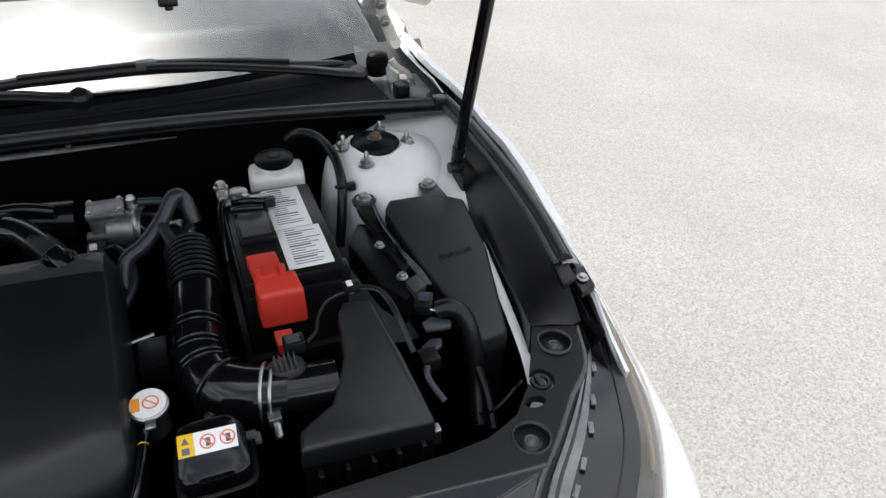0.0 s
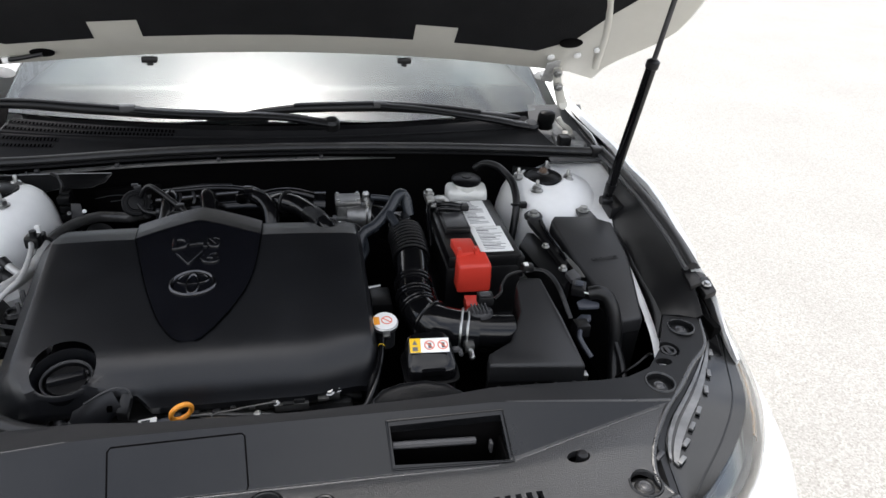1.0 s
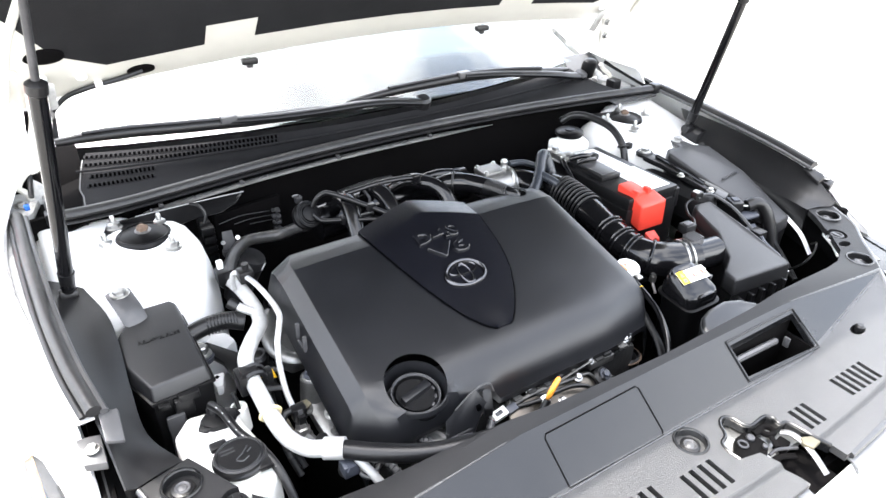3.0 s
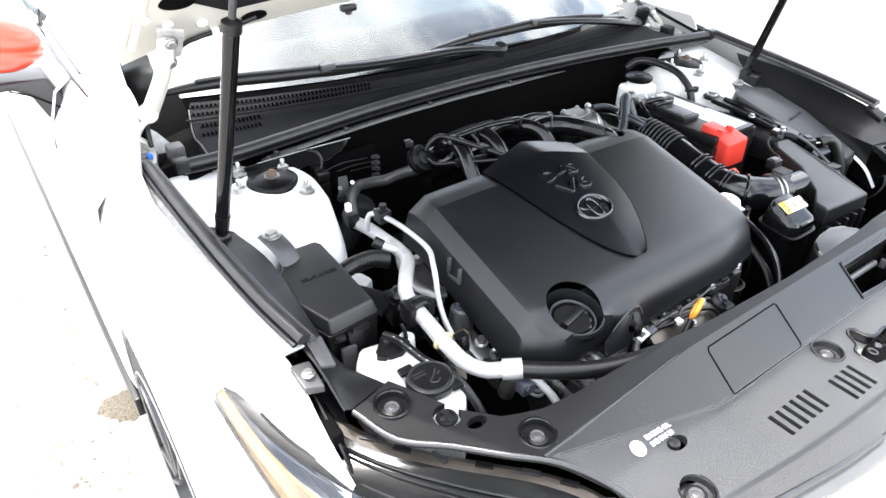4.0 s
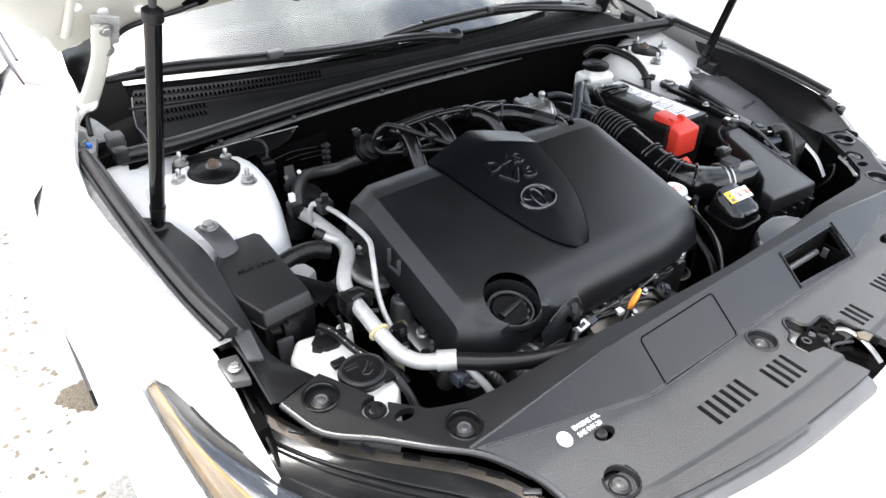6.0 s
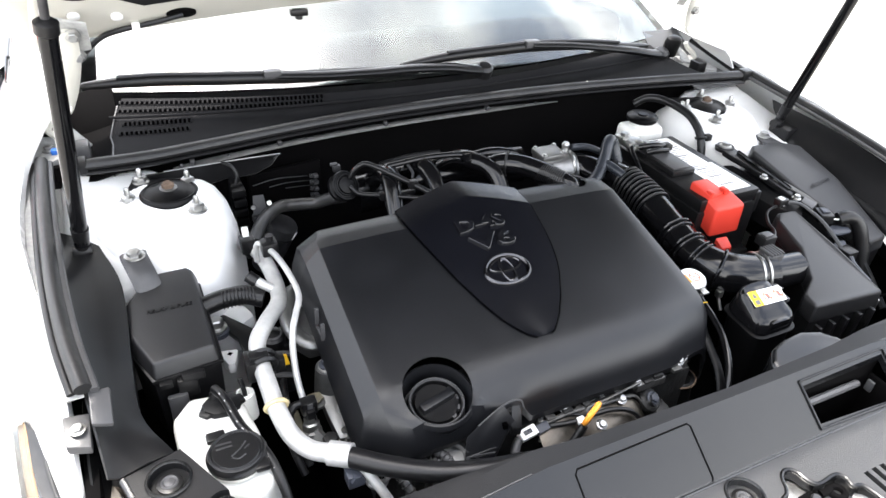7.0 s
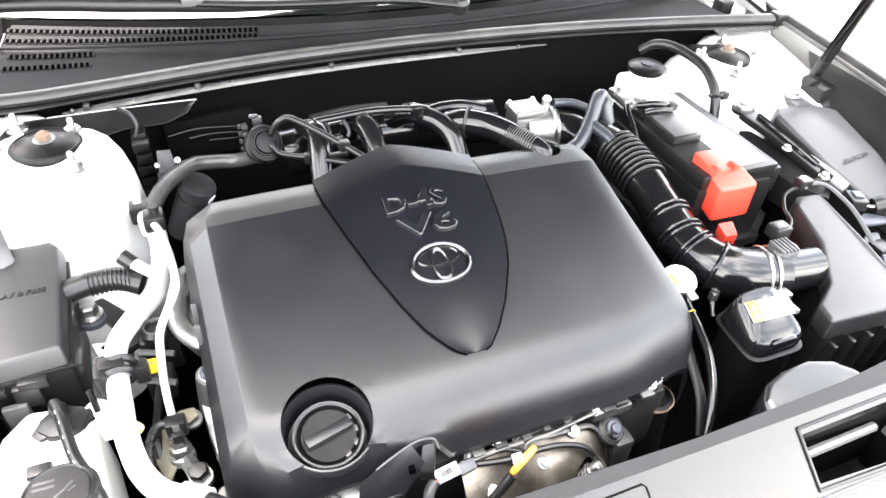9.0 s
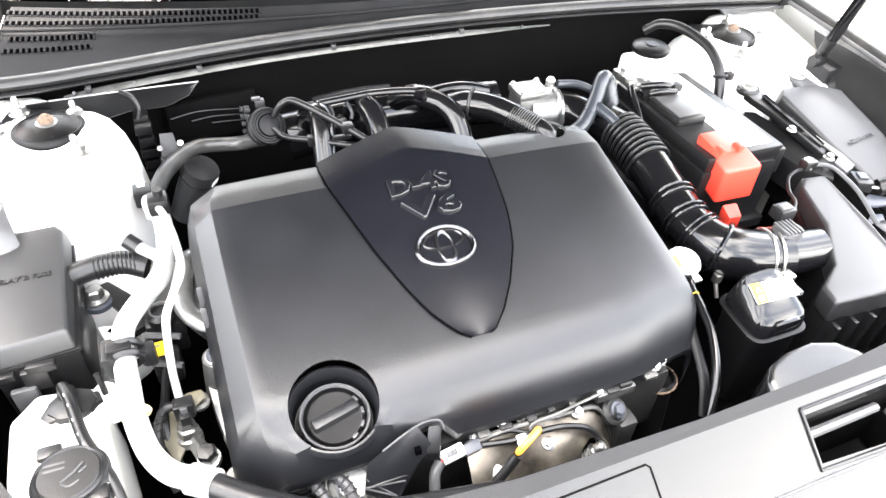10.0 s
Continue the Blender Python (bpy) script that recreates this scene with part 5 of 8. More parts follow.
# thin beads added to draw a bright highlight along each crease
for s in (-1, 1):
    line = [(s * 0.525, creases(0.525)[1]), (s * 0.45, creases(0.45)[1]), (s * 0.36, creases(0.36)[1]), (s * 0.27, creases(0.27)[1]), (s * 0.15, creases(0.15)[1]), (0, creases(0)[1])]
    part("crease_highlight", tube([(x, y - 0.001, panel_z(x, y - 0.001) - 0.001) for x, y in line], 0.0024, 8, 4), M_ROLL, cover)
    ridge = [(s * x, creases(x)[0]) for x in (0.545, 0.5, 0.45, 0.4, 0.36, 0.32, 0.29)]
    part("crease_highlight", tube([(x, y + 0.001, panel_z(x, y + 0.001) - 0.0014) for x, y in ridge], lambda t: 0.0028 - 0.0016 * t, 8, 4), M_ROLL, cover)
part("bay_bead", tube([(x, y, panel_z(x, y) - 0.0015) for x, y in LATCH_BAY[:20]], 0.003, 8, 3), M_PANEL, cover)
part("bay_skirt", sheet([[(x, y, panel_z(x, y) - h) for x, y in LATCH_BAY[:20]] for h in (0.002, 0.016)], 0.0015), M_PANEL, cover)
for s in (-1, 1):
    part("support_plate", prism([(s * 0.645, -0.03, 0.824), (s * 0.622, -0.014, 0.822), (s * 0.598, -0.05, 0.82), (s * 0.572, -0.076, 0.818), (s * 0.6, -0.09, 0.818)][::s], 0.006, 0.001), M_TOWER, cover, "white painted support under the cover's holes")
# engraved plate outline on the slope, its groove shade drawn as a near-black line
def on_slope(x, y, h=0.0):
    return Vector((x, y, panel_z(x, y) + h))
pl = [(-0.237, -0.218), (-0.24, -0.167), (-0.236, -0.163), (-0.075, -0.161), (-0.071, -0.164), (-0.067, -0.213), (-0.07, -0.218), (-0.237, -0.218)]
part("plate_groove", tube([on_slope(x, y, 0.0003) for x, y in pl], 0.0011, 6, 1, curve=False), M_VOID, cover)
# frame of the intake opening
fr = [(0.117, -0.163), (0.283, -0.162), (0.289, -0.219), (0.12, -0.213), (0.117, -0.163)]
part("opening_frame", tube([on_slope(x, y, 0.001) for x, y in fr], 0.0018, 8, 1, curve=False), M_PANEL, cover)
# duct walls are near-black so that the opening's shade sits in the colour
part("duct_wall", merge(box(0.118, 0.124, -0.215, -0.165, 0.72, 0.8, 0.001), box(0.28, 0.286, -0.218, -0.165, 0.72, 0.806, 0.001), box(0.118, 0.286, -0.165, -0.16, 0.7, 0.845, 0.001), box(0.118, 0.286, -0.222, -0.218, 0.7, 0.795, 0.001), box(0.118, 0.286, -0.222, -0.16, 0.7, 0.71, 0.001)), M_VOID, cover)
part("duct_rib", tube([(0.124, -0.178, 0.818), (0.244, -0.172, 0.806)], 0.0055, 8, 2), M_GREYTRIM, cover)
part("duct_tab", box(0.264, 0.268, -0.184, -0.174, 0.79, 0.808, 0.001), M_GREYTRIM, cover)
# maker's oil notice: a dot and two lines
M_PRINT = mat("white_print", (0.75, 0.75, 0.75), 0.5, bump=0.0)
def slope_m(x, y, spin=0.0):
    e = 0.004
    n = Vector((-(panel_z(x + e, y) - panel_z(x - e, y)) / (2 * e), -(panel_z(x, y + e) - panel_z(x, y - e)) / (2 * e), 1)).normalized()
    u = (Vector((1, 0, 0)) - n * n.x).normalized()
    v = n.cross(u)
    return Matrix.Translation((x, y, panel_z(x, y) + 0.0006)) @ Matrix((u, v, n)).transposed().to_4x4() @ Matrix.Rotation(radians(spin), 4, "Z")
part("notice_dot", lathe([(0.0, 0), (0.0105, 0), (0.0105, 0.0006), (0, 0.0006)], 24, slope_m(-0.432, -0.212)), M_PRINT, cover)
part("notice", merge(words("ENGINE OIL", 0.009, 0.0004, slope_m(-0.388, -0.2065)), words("SAE 0W-20", 0.009, 0.0004, slope_m(-0.391, -0.2165))), M_PRINT, cover, "printed oil notice")

# latch
latch = thing("hood_latch", (0.05, -0.3, 0.74), "black and bare steel hood latch in the grille cover", "hood latch")
part("base_plate", prism([(-0.02, -0.31, 0.786), (-0.02, -0.23, 0.786), (0.098, -0.23, 0.786), (0.114, -0.3, 0.786), (0.114, -0.315, 0.786)], 0.01, 0.001), M_STEEL, latch, "pale bare steel base plate")
part("body", prism([(-0.012, -0.292, 0.797), (0.018, -0.269, 0.797), (0.036, -0.268, 0.797), (0.048, -0.273, 0.796), (0.05, -0.3, 0.796), (0.03, -0.312, 0.797), (-0.005, -0.308, 0.797)], 0.014, 0.003), M_VOID, latch)
part("front_well", box(0.02, 0.118, -0.372, -0.312, 0.74, 0.762, 0.004), M_VOID, latch)
part("claw", merge(ring(0.0085, 0.0042, at(0.068, -0.284, 0.797, (0, 0.1, 1)), 24, 8), tube([(0.046, -0.278, 0.798), (0.056, -0.279, 0.799), (0.064, -0.276, 0.798)], 0.005, 8, 5, 0.6), tube([(0.064, -0.292, 0.797), (0.058, -0.302, 0.797), (0.054, -0.31, 0.796)], 0.0045, 8, 5, 0.6)), M_VOID, latch)
part("striker_slot", prism([(0.056, -0.302, 0.798), (0.076, -0.298, 0.798), (0.08, -0.314, 0.796), (0.058, -0.315, 0.796)], 0.02, 0.003), M_VOID, latch)
part("pivot", lathe([(0.006, -0.004), (0.006, 0.002), (0.0045, 0.0035), (0, 0.0035)], 14, at(0.034, -0.281, 0.799, (0, 0, 1))), M_DARKSTEEL, latch)
part("pivot", lathe([(0.004, -0.004), (0.004, 0.002), (0.003, 0.003), (0, 0.003)], 12, at(0.039, -0.301, 0.798, (0, 0, 1))), M_DARKSTEEL, latch)
part("spring", ring(0.0065, 0.0016, at(0.016, -0.283, 0.799, (0.1, 0, 1)), 18, 6), M_DARKSTEEL, latch)
part("pull_rod", tube([(0.034, -0.312, 0.795), (0.046, -0.312, 0.797), (0.06, -0.317, 0.797), (0.076, -0.325, 0.797)], 0.0024, 8, 6), M_DARKSTEEL, latch)
part("pawl", tube([(0.034, -0.318, 0.79), (0.05, -0.321, 0.791), (0.068, -0.329, 0.79)], 0.0045, 8, 6, 0.6), M_VOID, latch)
part("lever", tube([(0.08, -0.296, 0.799), (0.084, -0.308, 0.804), (0.082, -0.33, 0.805), (0.077, -0.352, 0.8), (0.075, -0.37, 0.79)], 0.005, 8, 6, 0.5), M_DULLSTEEL, latch, "bare steel release lever")
part("lever_pad", prism([(0.075, -0.329, 0.81), (0.083, -0.321, 0.81), (0.098, -0.327, 0.81), (0.1, -0.34, 0.81), (0.08, -0.342, 0.81)], 0.006, 0.002), M_PADTAN, latch, "khaki lever pad")

# domed duct behind the cover
single("intake_duct", prism([(0.098, -0.146, 0.856), (0.1, -0.126, 0.861), (0.115, -0.112, 0.866), (0.142, -0.105, 0.869), (0.18, -0.103, 0.87), (0.212, -0.111, 0.867), (0.235, -0.126, 0.86), (0.242, -0.145, 0.856), (0.17, -0.15, 0.862)][::-1], 0.09, 0.012, 0.0, 4), M_PANEL, "domed black intake duct behind the grille cover", "duct")

# ---- engine cover ----
ec = thing("engine_cover", (-0.16, 0.13, 0.75), "matte black plastic engine cover with a raised shield", "engine cover")
SHIELD_L = [(0.0212, -0.17), (0.024, -0.177), (0.032, -0.188), (0.055, -0.206), (0.088, -0.222), (0.138, -0.24), (0.196, -0.257), (0.248, -0.271), (0.299, -0.274)]
SHIELD_R = [(0.0212, -0.166), (0.0218, -0.158), (0.026, -0.148), (0.046, -0.129), (0.076, -0.108), (0.117, -0.086), (0.154, -0.073), (0.201, -0.066), (0.249, -0.062), (0.299, -0.061)]
SHIELD_Z = [(0.0212, 0.871), (0.13, 0.91), (0.248, 0.953), (0.297, 0.954)]


def lerp(table, v):
    for (a, p), (b, q) in zip(table, table[1:]):
        if v <= b:
            return p + (q - p) * max(0, (v - a)) / (b - a)
    return table[-1][1]


def cover_z(x, y):
    z = 0.93 - 0.268 * (0.25 - y) if y < 0.25 else 0.93 + 0.01 * (y - 0.25)
    z -= 0.16 * max(0, abs(x + 0.16) - 0.1) ** 2
    z -= 7.2 * max(0, 0.02 - y) ** 2
    # the collar of the oil cap's recess swells out of the front roll
    w = (1 - smooth01(0.047, 0.074, math.hypot(x + 0.334, y - 0.001))) * smooth01(-0.046, -0.03, y)
    return z + w * max(0, 0.847 - 0.18 * y - z)


def engine_cover():
    ys = [0.3, 0.297, 0.285, 0.27, 0.256, 0.25, 0.246, 0.235, 0.21, 0.18, 0.15, 0.125, 0.1, 0.08, 0.06, 0.045, 0.03, 0.018, 0.006, -0.006, -0.016, -0.025, -0.032, -0.037, -0.041, -0.043]
    rows = []
    for y in ys:
        left = -0.428 + 0.012 * smooth01(-0.01, -0.043, y)
        right = 0.112 + 0.006 * smooth01(0.3, 0.0, y) - 0.012 * smooth01(-0.01, -0.043, y)
        rear = smooth01(0.262, 0.3, y)
        inner = left + 0.021 + 0.01 * rear
        cols = [left - 0.013, left - 0.009, left, inner, inner + 0.002] + [inner + (right - 0.012 - inner) * k / 30 for k in range(1, 30)]
        cols += [right - 0.012, right - 0.004, right, right + 0.007, right + 0.009]
        drop = {0: 0.078, 1: 0.048, 2: 0.02, 3: 0.0008}
        far = {1: 0.072, 2: 0.03, 3: 0.009, 4: 0.003, 5: 0.0005}
        row = []
        for k, x in enumerate(cols):
            z = cover_z(x, y) - drop.get(k, 0) - far.get(len(cols) - k, 0)
            if y < -0.012:
                z -= 0.006 * smooth01(-0.012, -0.032, y) + 0.014 * smooth01(-0.03, -0.043, y)
            if y > 0.29:
                z -= 0.004
            arch = smooth01(-0.315, -0.245, x) * (1 - smooth01(-0.236, -0.214, x)) * smooth01(-0.026, -0.043, y)
            z += 0.024 * arch
            yy = y + 0.006 * arch + 0.018 * smooth01(0.0, 0.11, x) * smooth01(0.05, -0.03, y)
            yy += 0.014 * smooth01(-0.37, -0.43, x) * smooth01(0.03, -0.03, y)
            row.append((x, yy, z))
        rows.append(row)
    rows.insert(0, [(x, y + 0.001, z - 0.05) for x, y, z in rows[0]])
    rows.append([(x, y + 0.003, z - 0.014) for x, y, z in rows[-1]])
    return sheet(rows[::-1], 0.0)


def shield_at(y0, u):
    """Point of the shield at row y0, u from -1 to 1 across."""
    l, r = lerp(SHIELD_L, y0), lerp(SHIELD_R, y0)
    y = y0 + 0.024 * (1 - abs(u)) * smooth01(0.08, 0.245, y0)
    x = (l + r) / 2 + (r - l) / 2 * u
    edge = cover_z(x, y0) + 0.0035
    return x, y, edge + (lerp(SHIELD_Z, y0) - edge) * (1 - abs(u) ** 1.3)


def shield_z(x, y):
    y0 = y
    for _ in range(12):
        l, r = lerp(SHIELD_L, y0), lerp(SHIELD_R, y0)
        u = max(-1, min(1, (2 * x - l - r) / (r - l)))
        y0 = y - 0.024 * (1 - abs(u)) * smooth01(0.08, 0.245, y0)
    return shield_at(y0, u)[2]


OIL = (-0.334, 0.001)
OILZ = 0.845
oil_n = Vector((0.0, -0.18, 1)).normalized()
well_m = at(OIL[0], OIL[1], OILZ, oil_n)


def round_hole(bm, m, r):
    """Opens a round hole along m's axis in a skin."""
    inv = m.inverted()
    for _ in range(3):
        near = [e for e in bm.edges if any(abs((inv @ v.co).to_2d().length - r) < 0.012 for v in e.verts) and e.calc_length() > 0.004]
        bmesh.ops.subdivide_edges(bm, edges=near, cuts=1, use_grid_fill=True)
    gone = [f for f in bm.faces if (inv @ f.calc_center_median()).to_2d().length < r]
    bmesh.ops.delete(bm, geom=gone, context="FACES")
    for e in bm.edges:
        if e.is_boundary:
            for v in e.verts:
                p = inv @ v.co
                d = p.to_2d()
                if abs(d.length - r) < 0.01:
                    d = d.normalized() * r
                    v.co = m @ Vector((d.x, d.y, p.z))
    return bm


ec_bm = round_hole(engine_cover(), well_m, 0.0446)
ec_bm = round_hole(ec_bm, at(0.056, 0.29, 0.92, (0.02, -0.05, 1)), 0.02)
shell = part("shell", ec_bm, M_COVER, ec, angle=32)
for e in shell.data.edges:
    a, b = (shell.data.vertices[k].co + WHERE[ec.name] for k in e.vertices)
    edge_x = [-0.407 + 0.012 * smooth01(-0.01, -0.043, v.y) + 0.01 * smooth01(0.262, 0.3, v.y) for v in (a, b)]
    if (abs(a.y - 0.25) < 0.0006 and abs(b.y - 0.25) < 0.0006) or (abs(a.x - edge_x[0]) < 0.0008 and abs(b.x - edge_x[1]) < 0.0008) or (max(a.x, b.x) < -0.412 and abs(a.x - b.x) < 0.004 and min(a.z, b.z) > 0.79 and abs(a.z - b.z) < 0.01 and abs(a.x - edge_x[0] + 0.021 + 0.01 * smooth01(0.262, 0.3, a.y)) < 0.001):
        e.use_edge_sharp = True
ROWS_S = [0.0232, 0.0262, 0.031, 0.037, 0.046, 0.06, 0.076, 0.095, 0.117, 0.14, 0.165, 0.19, 0.215, 0.235, 0.248, 0.265, 0.285, 0.297]
sh_rows = [[shield_at(y, k / 10 - 1) for k in range(21)] for y in ROWS_S]
sh_rows.append([(x, y + 0.002, z - 0.04) for x, y, z in sh_rows[-1]])
shield = part("shield", sheet(sh_rows, 0.004), M_SHIELD, ec, "smoother raised shield", angle=40)
for e in shield.data.edges:
    a, b = (shield.data.vertices[k].co for k in e.vertices)
    if all(abs(v.z + WHERE[shield.name].z - shield_at(0.248, max(-1, min(1, 2 * (v.x + WHERE[shield.name].x + 0.1665) / 0.209)))[2]) < 0.0015 and v.y + WHERE[shield.name].y > 0.245 for v in (a, b)) and abs(a.x - b.x) > 0.004:
        e.use_edge_sharp = True
part("well", lathe([(0.0535, -0.004), (0.052, 0.002), (0.0505, 0.0042), (0.0485, 0.0045), (0.0475, 0.002), (0.045, -0.024), (0.0435, -0.032), (0.03, -0.034)], 52, well_m @ Matrix.Scale(0.92, 4), 1, 1, False), M_COVER, ec, "round recess for the oil cap")
# the shadow gap round the shield, drawn as a thin black tube
for side in (-1, 1):
    part("shield_gap_shade", tube([Vector(shield_at(y, side)) + Vector((side * 0.0012, -0.0006, -0.0016)) for y in ROWS_S[:-1]], 0.0008, 6, 1, curve=False), M_HOLE, shield)


def draped(bm, lift):
    """Lays flat work, drawn in plan, on the shield."""
    for v in bm.verts:
        v.co.z = v.co.z + shield_z(v.co.x, v.co.y) + lift
    return bm


# maker's badge as plain oval rings, and raised lettering
bm_ = Matrix.Translation((-0.166, 0.129, 0.0))
badge = part("badge", draped(ring(0.034, 0.003, bm_, 48, 8, 1.0, 0.7), 0.002), M_DARKCHROME, shield, "dark chrome oval badge")
part("badge_ring", draped(merge(ring(0.0105, 0.002, bm_, 28, 6, 0.9, 1.9), ring(0.022, 0.002, bm_ @ Matrix.Translation((0, 0.009, 0)), 36, 6, 1.1, 0.5)), 0.0015), M_DARKCHROME, badge)
part("lettering", draped(words("D-4S", 0.032, 0.0022, Matrix.Translation((-0.168, 0.216, 0.0)), 0.078, 0.0006), 0.0021), M_LETTER, shield, "raised glossy lettering")
part("lettering", draped(words("V6", 0.033, 0.0022, Matrix.Translation((-0.161, 0.181, 0.0)), 0.072, 0.0006), 0.0021), M_LETTER, shield, "raised glossy lettering")
part("side_slot", merge(box(-0.4395, -0.4335, 0.143, 0.147, 0.852, 0.88, 0.001), box(-0.4395, -0.4335, 0.17, 0.174, 0.858, 0.886, 0.001), box(-0.4395, -0.4335, 0.146, 0.172, 0.853, 0.857, 0.001)), M_GREYTRIM, ec)
cap_m = well_m @ Matrix.Translation((0, -0.003, 0.003)) @ Matrix.Scale(0.87, 4)
cap = thing("oil_filler_cap", (OIL[0], OIL[1], OILZ - 0.04), "black plastic oil filler cap with a grip bar", "oil cap")
part("disc", lathe([(0.04, -0.034), (0.0405, -0.016), (0.0385, -0.0125), (0.0365, -0.014), (0.0355, -0.022), (0.033, -0.024), (0.0315, -0.0165), (0.012, -0.0175), (0, -0.0175)], 48, cap_m), M_BLACK, cap)
part("grip", box(-0.0285, 0.0285, -0.0068, 0.0068, -0.0185, -0.0055, 0.0028, cap_m @ Matrix.Rotation(radians(14), 4, "Z")), M_COVER, cap)
part("rim", ring(0.0395, 0.0017, cap_m @ Matrix.Translation((0, 0, -0.0125)), 48, 6), M_GREYTRIM, cap)
for k in range(4):
    part("notch", box(0.03, 0.0345, -0.004, 0.004, -0.024, -0.0165, 0.001, cap_m @ Matrix.Rotation(radians(-60 + 30 * k), 4, "Z")), M_GREYTRIM, cap)

# engine block under it
block = thing("engine", (-0.16, 0.15, 0.4), "dark cast engine under the cover", "engine")
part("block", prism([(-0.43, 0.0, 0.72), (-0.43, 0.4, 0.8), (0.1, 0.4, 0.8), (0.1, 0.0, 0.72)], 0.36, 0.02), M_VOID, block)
part("cylinder_head", box(-0.4, 0.08, -0.032, 0.1, 0.66, 0.772, 0.01), M_DARKCAST, block, "dark cast cylinder head")
shield_top = along([(-0.205, -0.045, 0.78), (-0.163, -0.045, 0.785), (-0.128, -0.045, 0.784), (-0.092, -0.045, 0.779), (-0.062, -0.045, 0.777), (-0.04, -0.046, 0.771), (-0.022, -0.052, 0.745), (-0.012, -0.06, 0.71)], 32)
hs_rows = []
for v in range(13):
    w = v / 12
    hs_rows.append([Vector((p.x - 0.012 * w * (1 if p.x < -0.05 else 0.3), p.y - 0.085 * w, p.z - 0.006 - 0.055 * w - 0.03 * w * w + 0.012 * math.sin(math.pi * w) * math.sin(1.5 + 9 * (p.x + 0.21) / 0.2) + 0.008 * math.exp(-((p.x + 0.11) / 0.03) ** 2 - ((w - 0.45) / 0.3) ** 2) - 0.014 * math.exp(-((p.x + 0.058) / 0.02) ** 2 - ((w - 0.5) / 0.22) ** 2))) for p in shield_top])
hs = part("exhaust_shield", sheet(hs_rows, 0.0015), M_BROWNCAST, block, "tan-tinted bare metal heat shield")
part("shield_lip", tube(shield_top, 0.0035, 10, 1, 0.6, curve=False), M_CAST, hs)
# the opening is a solid disc, its inner shade put into the colour
part("shield_hole", lathe([(0.0205, -0.006), (0.0205, 0.001), (0.019, 0.0025), (0, 0.002)], 24, at(-0.064, -0.083, 0.741, (0.1, -0.6, 0.8)), 1.25, 0.9), M_HOLE, hs, "dark round opening")
part("hole_edge", ring(0.0205, 0.0018, at(-0.064, -0.083, 0.743, (0.1, -0.6, 0.8)), 28, 6, 1.25, 0.9), M_BROWNCAST, hs)
sensor = part("shield_sensor", lathe([(0.0085, -0.02), (0.0085, -0.004), (0.0065, -0.002), (0.0065, 0.008), (0.0045, 0.01), (0, 0.01)], 14, at(-0.056, -0.084, 0.75, (0.55, -0.2, 0.8))), M_STEEL, hs)
for k in range(4):
    part("sensor_rib", ring(0.0088, 0.0012, at(-0.074 + 0.004 * k, -0.09 + 0.0015 * k, 0.744 + 0.0015 * k, (0.8, -0.3, 0.5)), 14, 6), M_CAST, sensor)
bolt(-0.112, -0.066, 0.764, hs, 0.0055, 0.006, (0, -0.4, 1))
bolt(-0.066, -0.046, 0.775, hs, 0.0055, 0.007, (0, -0.4, 1))
bolt(-0.178, -0.074, 0.757, hs, 0.005, 0.006, (-0.3, -0.4, 1))
part("mount_ear", merge(lathe([(0.017, -0.03), (0.018, 0.0), (0.014, 0.004), (0, 0.004)], 18, at(-0.012, -0.05, 0.757, (0.2, -0.5, 0.85))), box(-0.014, 0.012, -0.07, -0.045, 0.69, 0.75, 0.006)), M_DARKCAST, block)
bolt(-0.012, -0.053, 0.762, block, 0.007, 0.007, (0.2, -0.5, 0.85), M_BLUEGREY)
col = part("coolant_neck", lathe([(0.021, -0.16), (0.021, -0.006), (0.0235, -0.004), (0.0235, 0.003), (0.02, 0.006), (0.017, 0.0), (0, 0.0)], 24, at(0.085, -0.012, 0.728, (-0.1, 0.05, 1))), M_BLACK, block, "black rubber hose stub")
part("neck_clip", ring(0.0238, 0.002, at(0.085, -0.012, 0.729, (-0.1, 0.05, 1)), 24, 6), M_RUST, col, "rusty hose clip")
part("neck_outlet", tube([(0.055, -0.008, 0.77), (0.075, -0.01, 0.768), (0.095, -0.008, 0.762)], 0.006, 10, 4), M_DARKCAST, block)
part("flange", prism([(-0.14, -0.04, 0.782), (-0.06, -0.036, 0.786), (0.02, -0.034, 0.79), (0.075, -0.018, 0.795), (0.075, 0.01, 0.795), (-0.14, 0.0, 0.782)], 0.012, 0.002), M_CAST, block, "grey cast cover flange")
random.seed(8)
for k in range(9):
    x = -0.175 + 0.026 * k + random.uniform(-0.008, 0.008)
    part("gasket_tab", box(x - random.uniform(0.003, 0.011), x + random.uniform(0.003, 0.009), -0.044 - random.uniform(0, 0.004), -0.03, 0.783 + 0.0008 * k, 0.787 + 0.0008 * k + random.uniform(0, 0.004), 0.0015), M_DARKCAST if k % 4 else M_CAST, block)
part("flange_lug", merge(box(-0.04, 0.012, -0.046, -0.028, 0.776, 0.79, 0.003), box(0.026, 0.06, -0.036, -0.012, 0.782, 0.796, 0.003)), M_CAST, block)
part("strip", tube([(-0.13, -0.058, 0.776), (-0.128, -0.05, 0.788), (-0.1, -0.05, 0.793), (-0.084, -0.05, 0.796), (-0.05, -0.047, 0.798), (-0.037, -0.046, 0.799)], 0.0018, 8, 4, 0.5), M_CAST, block, "thin steel stay")
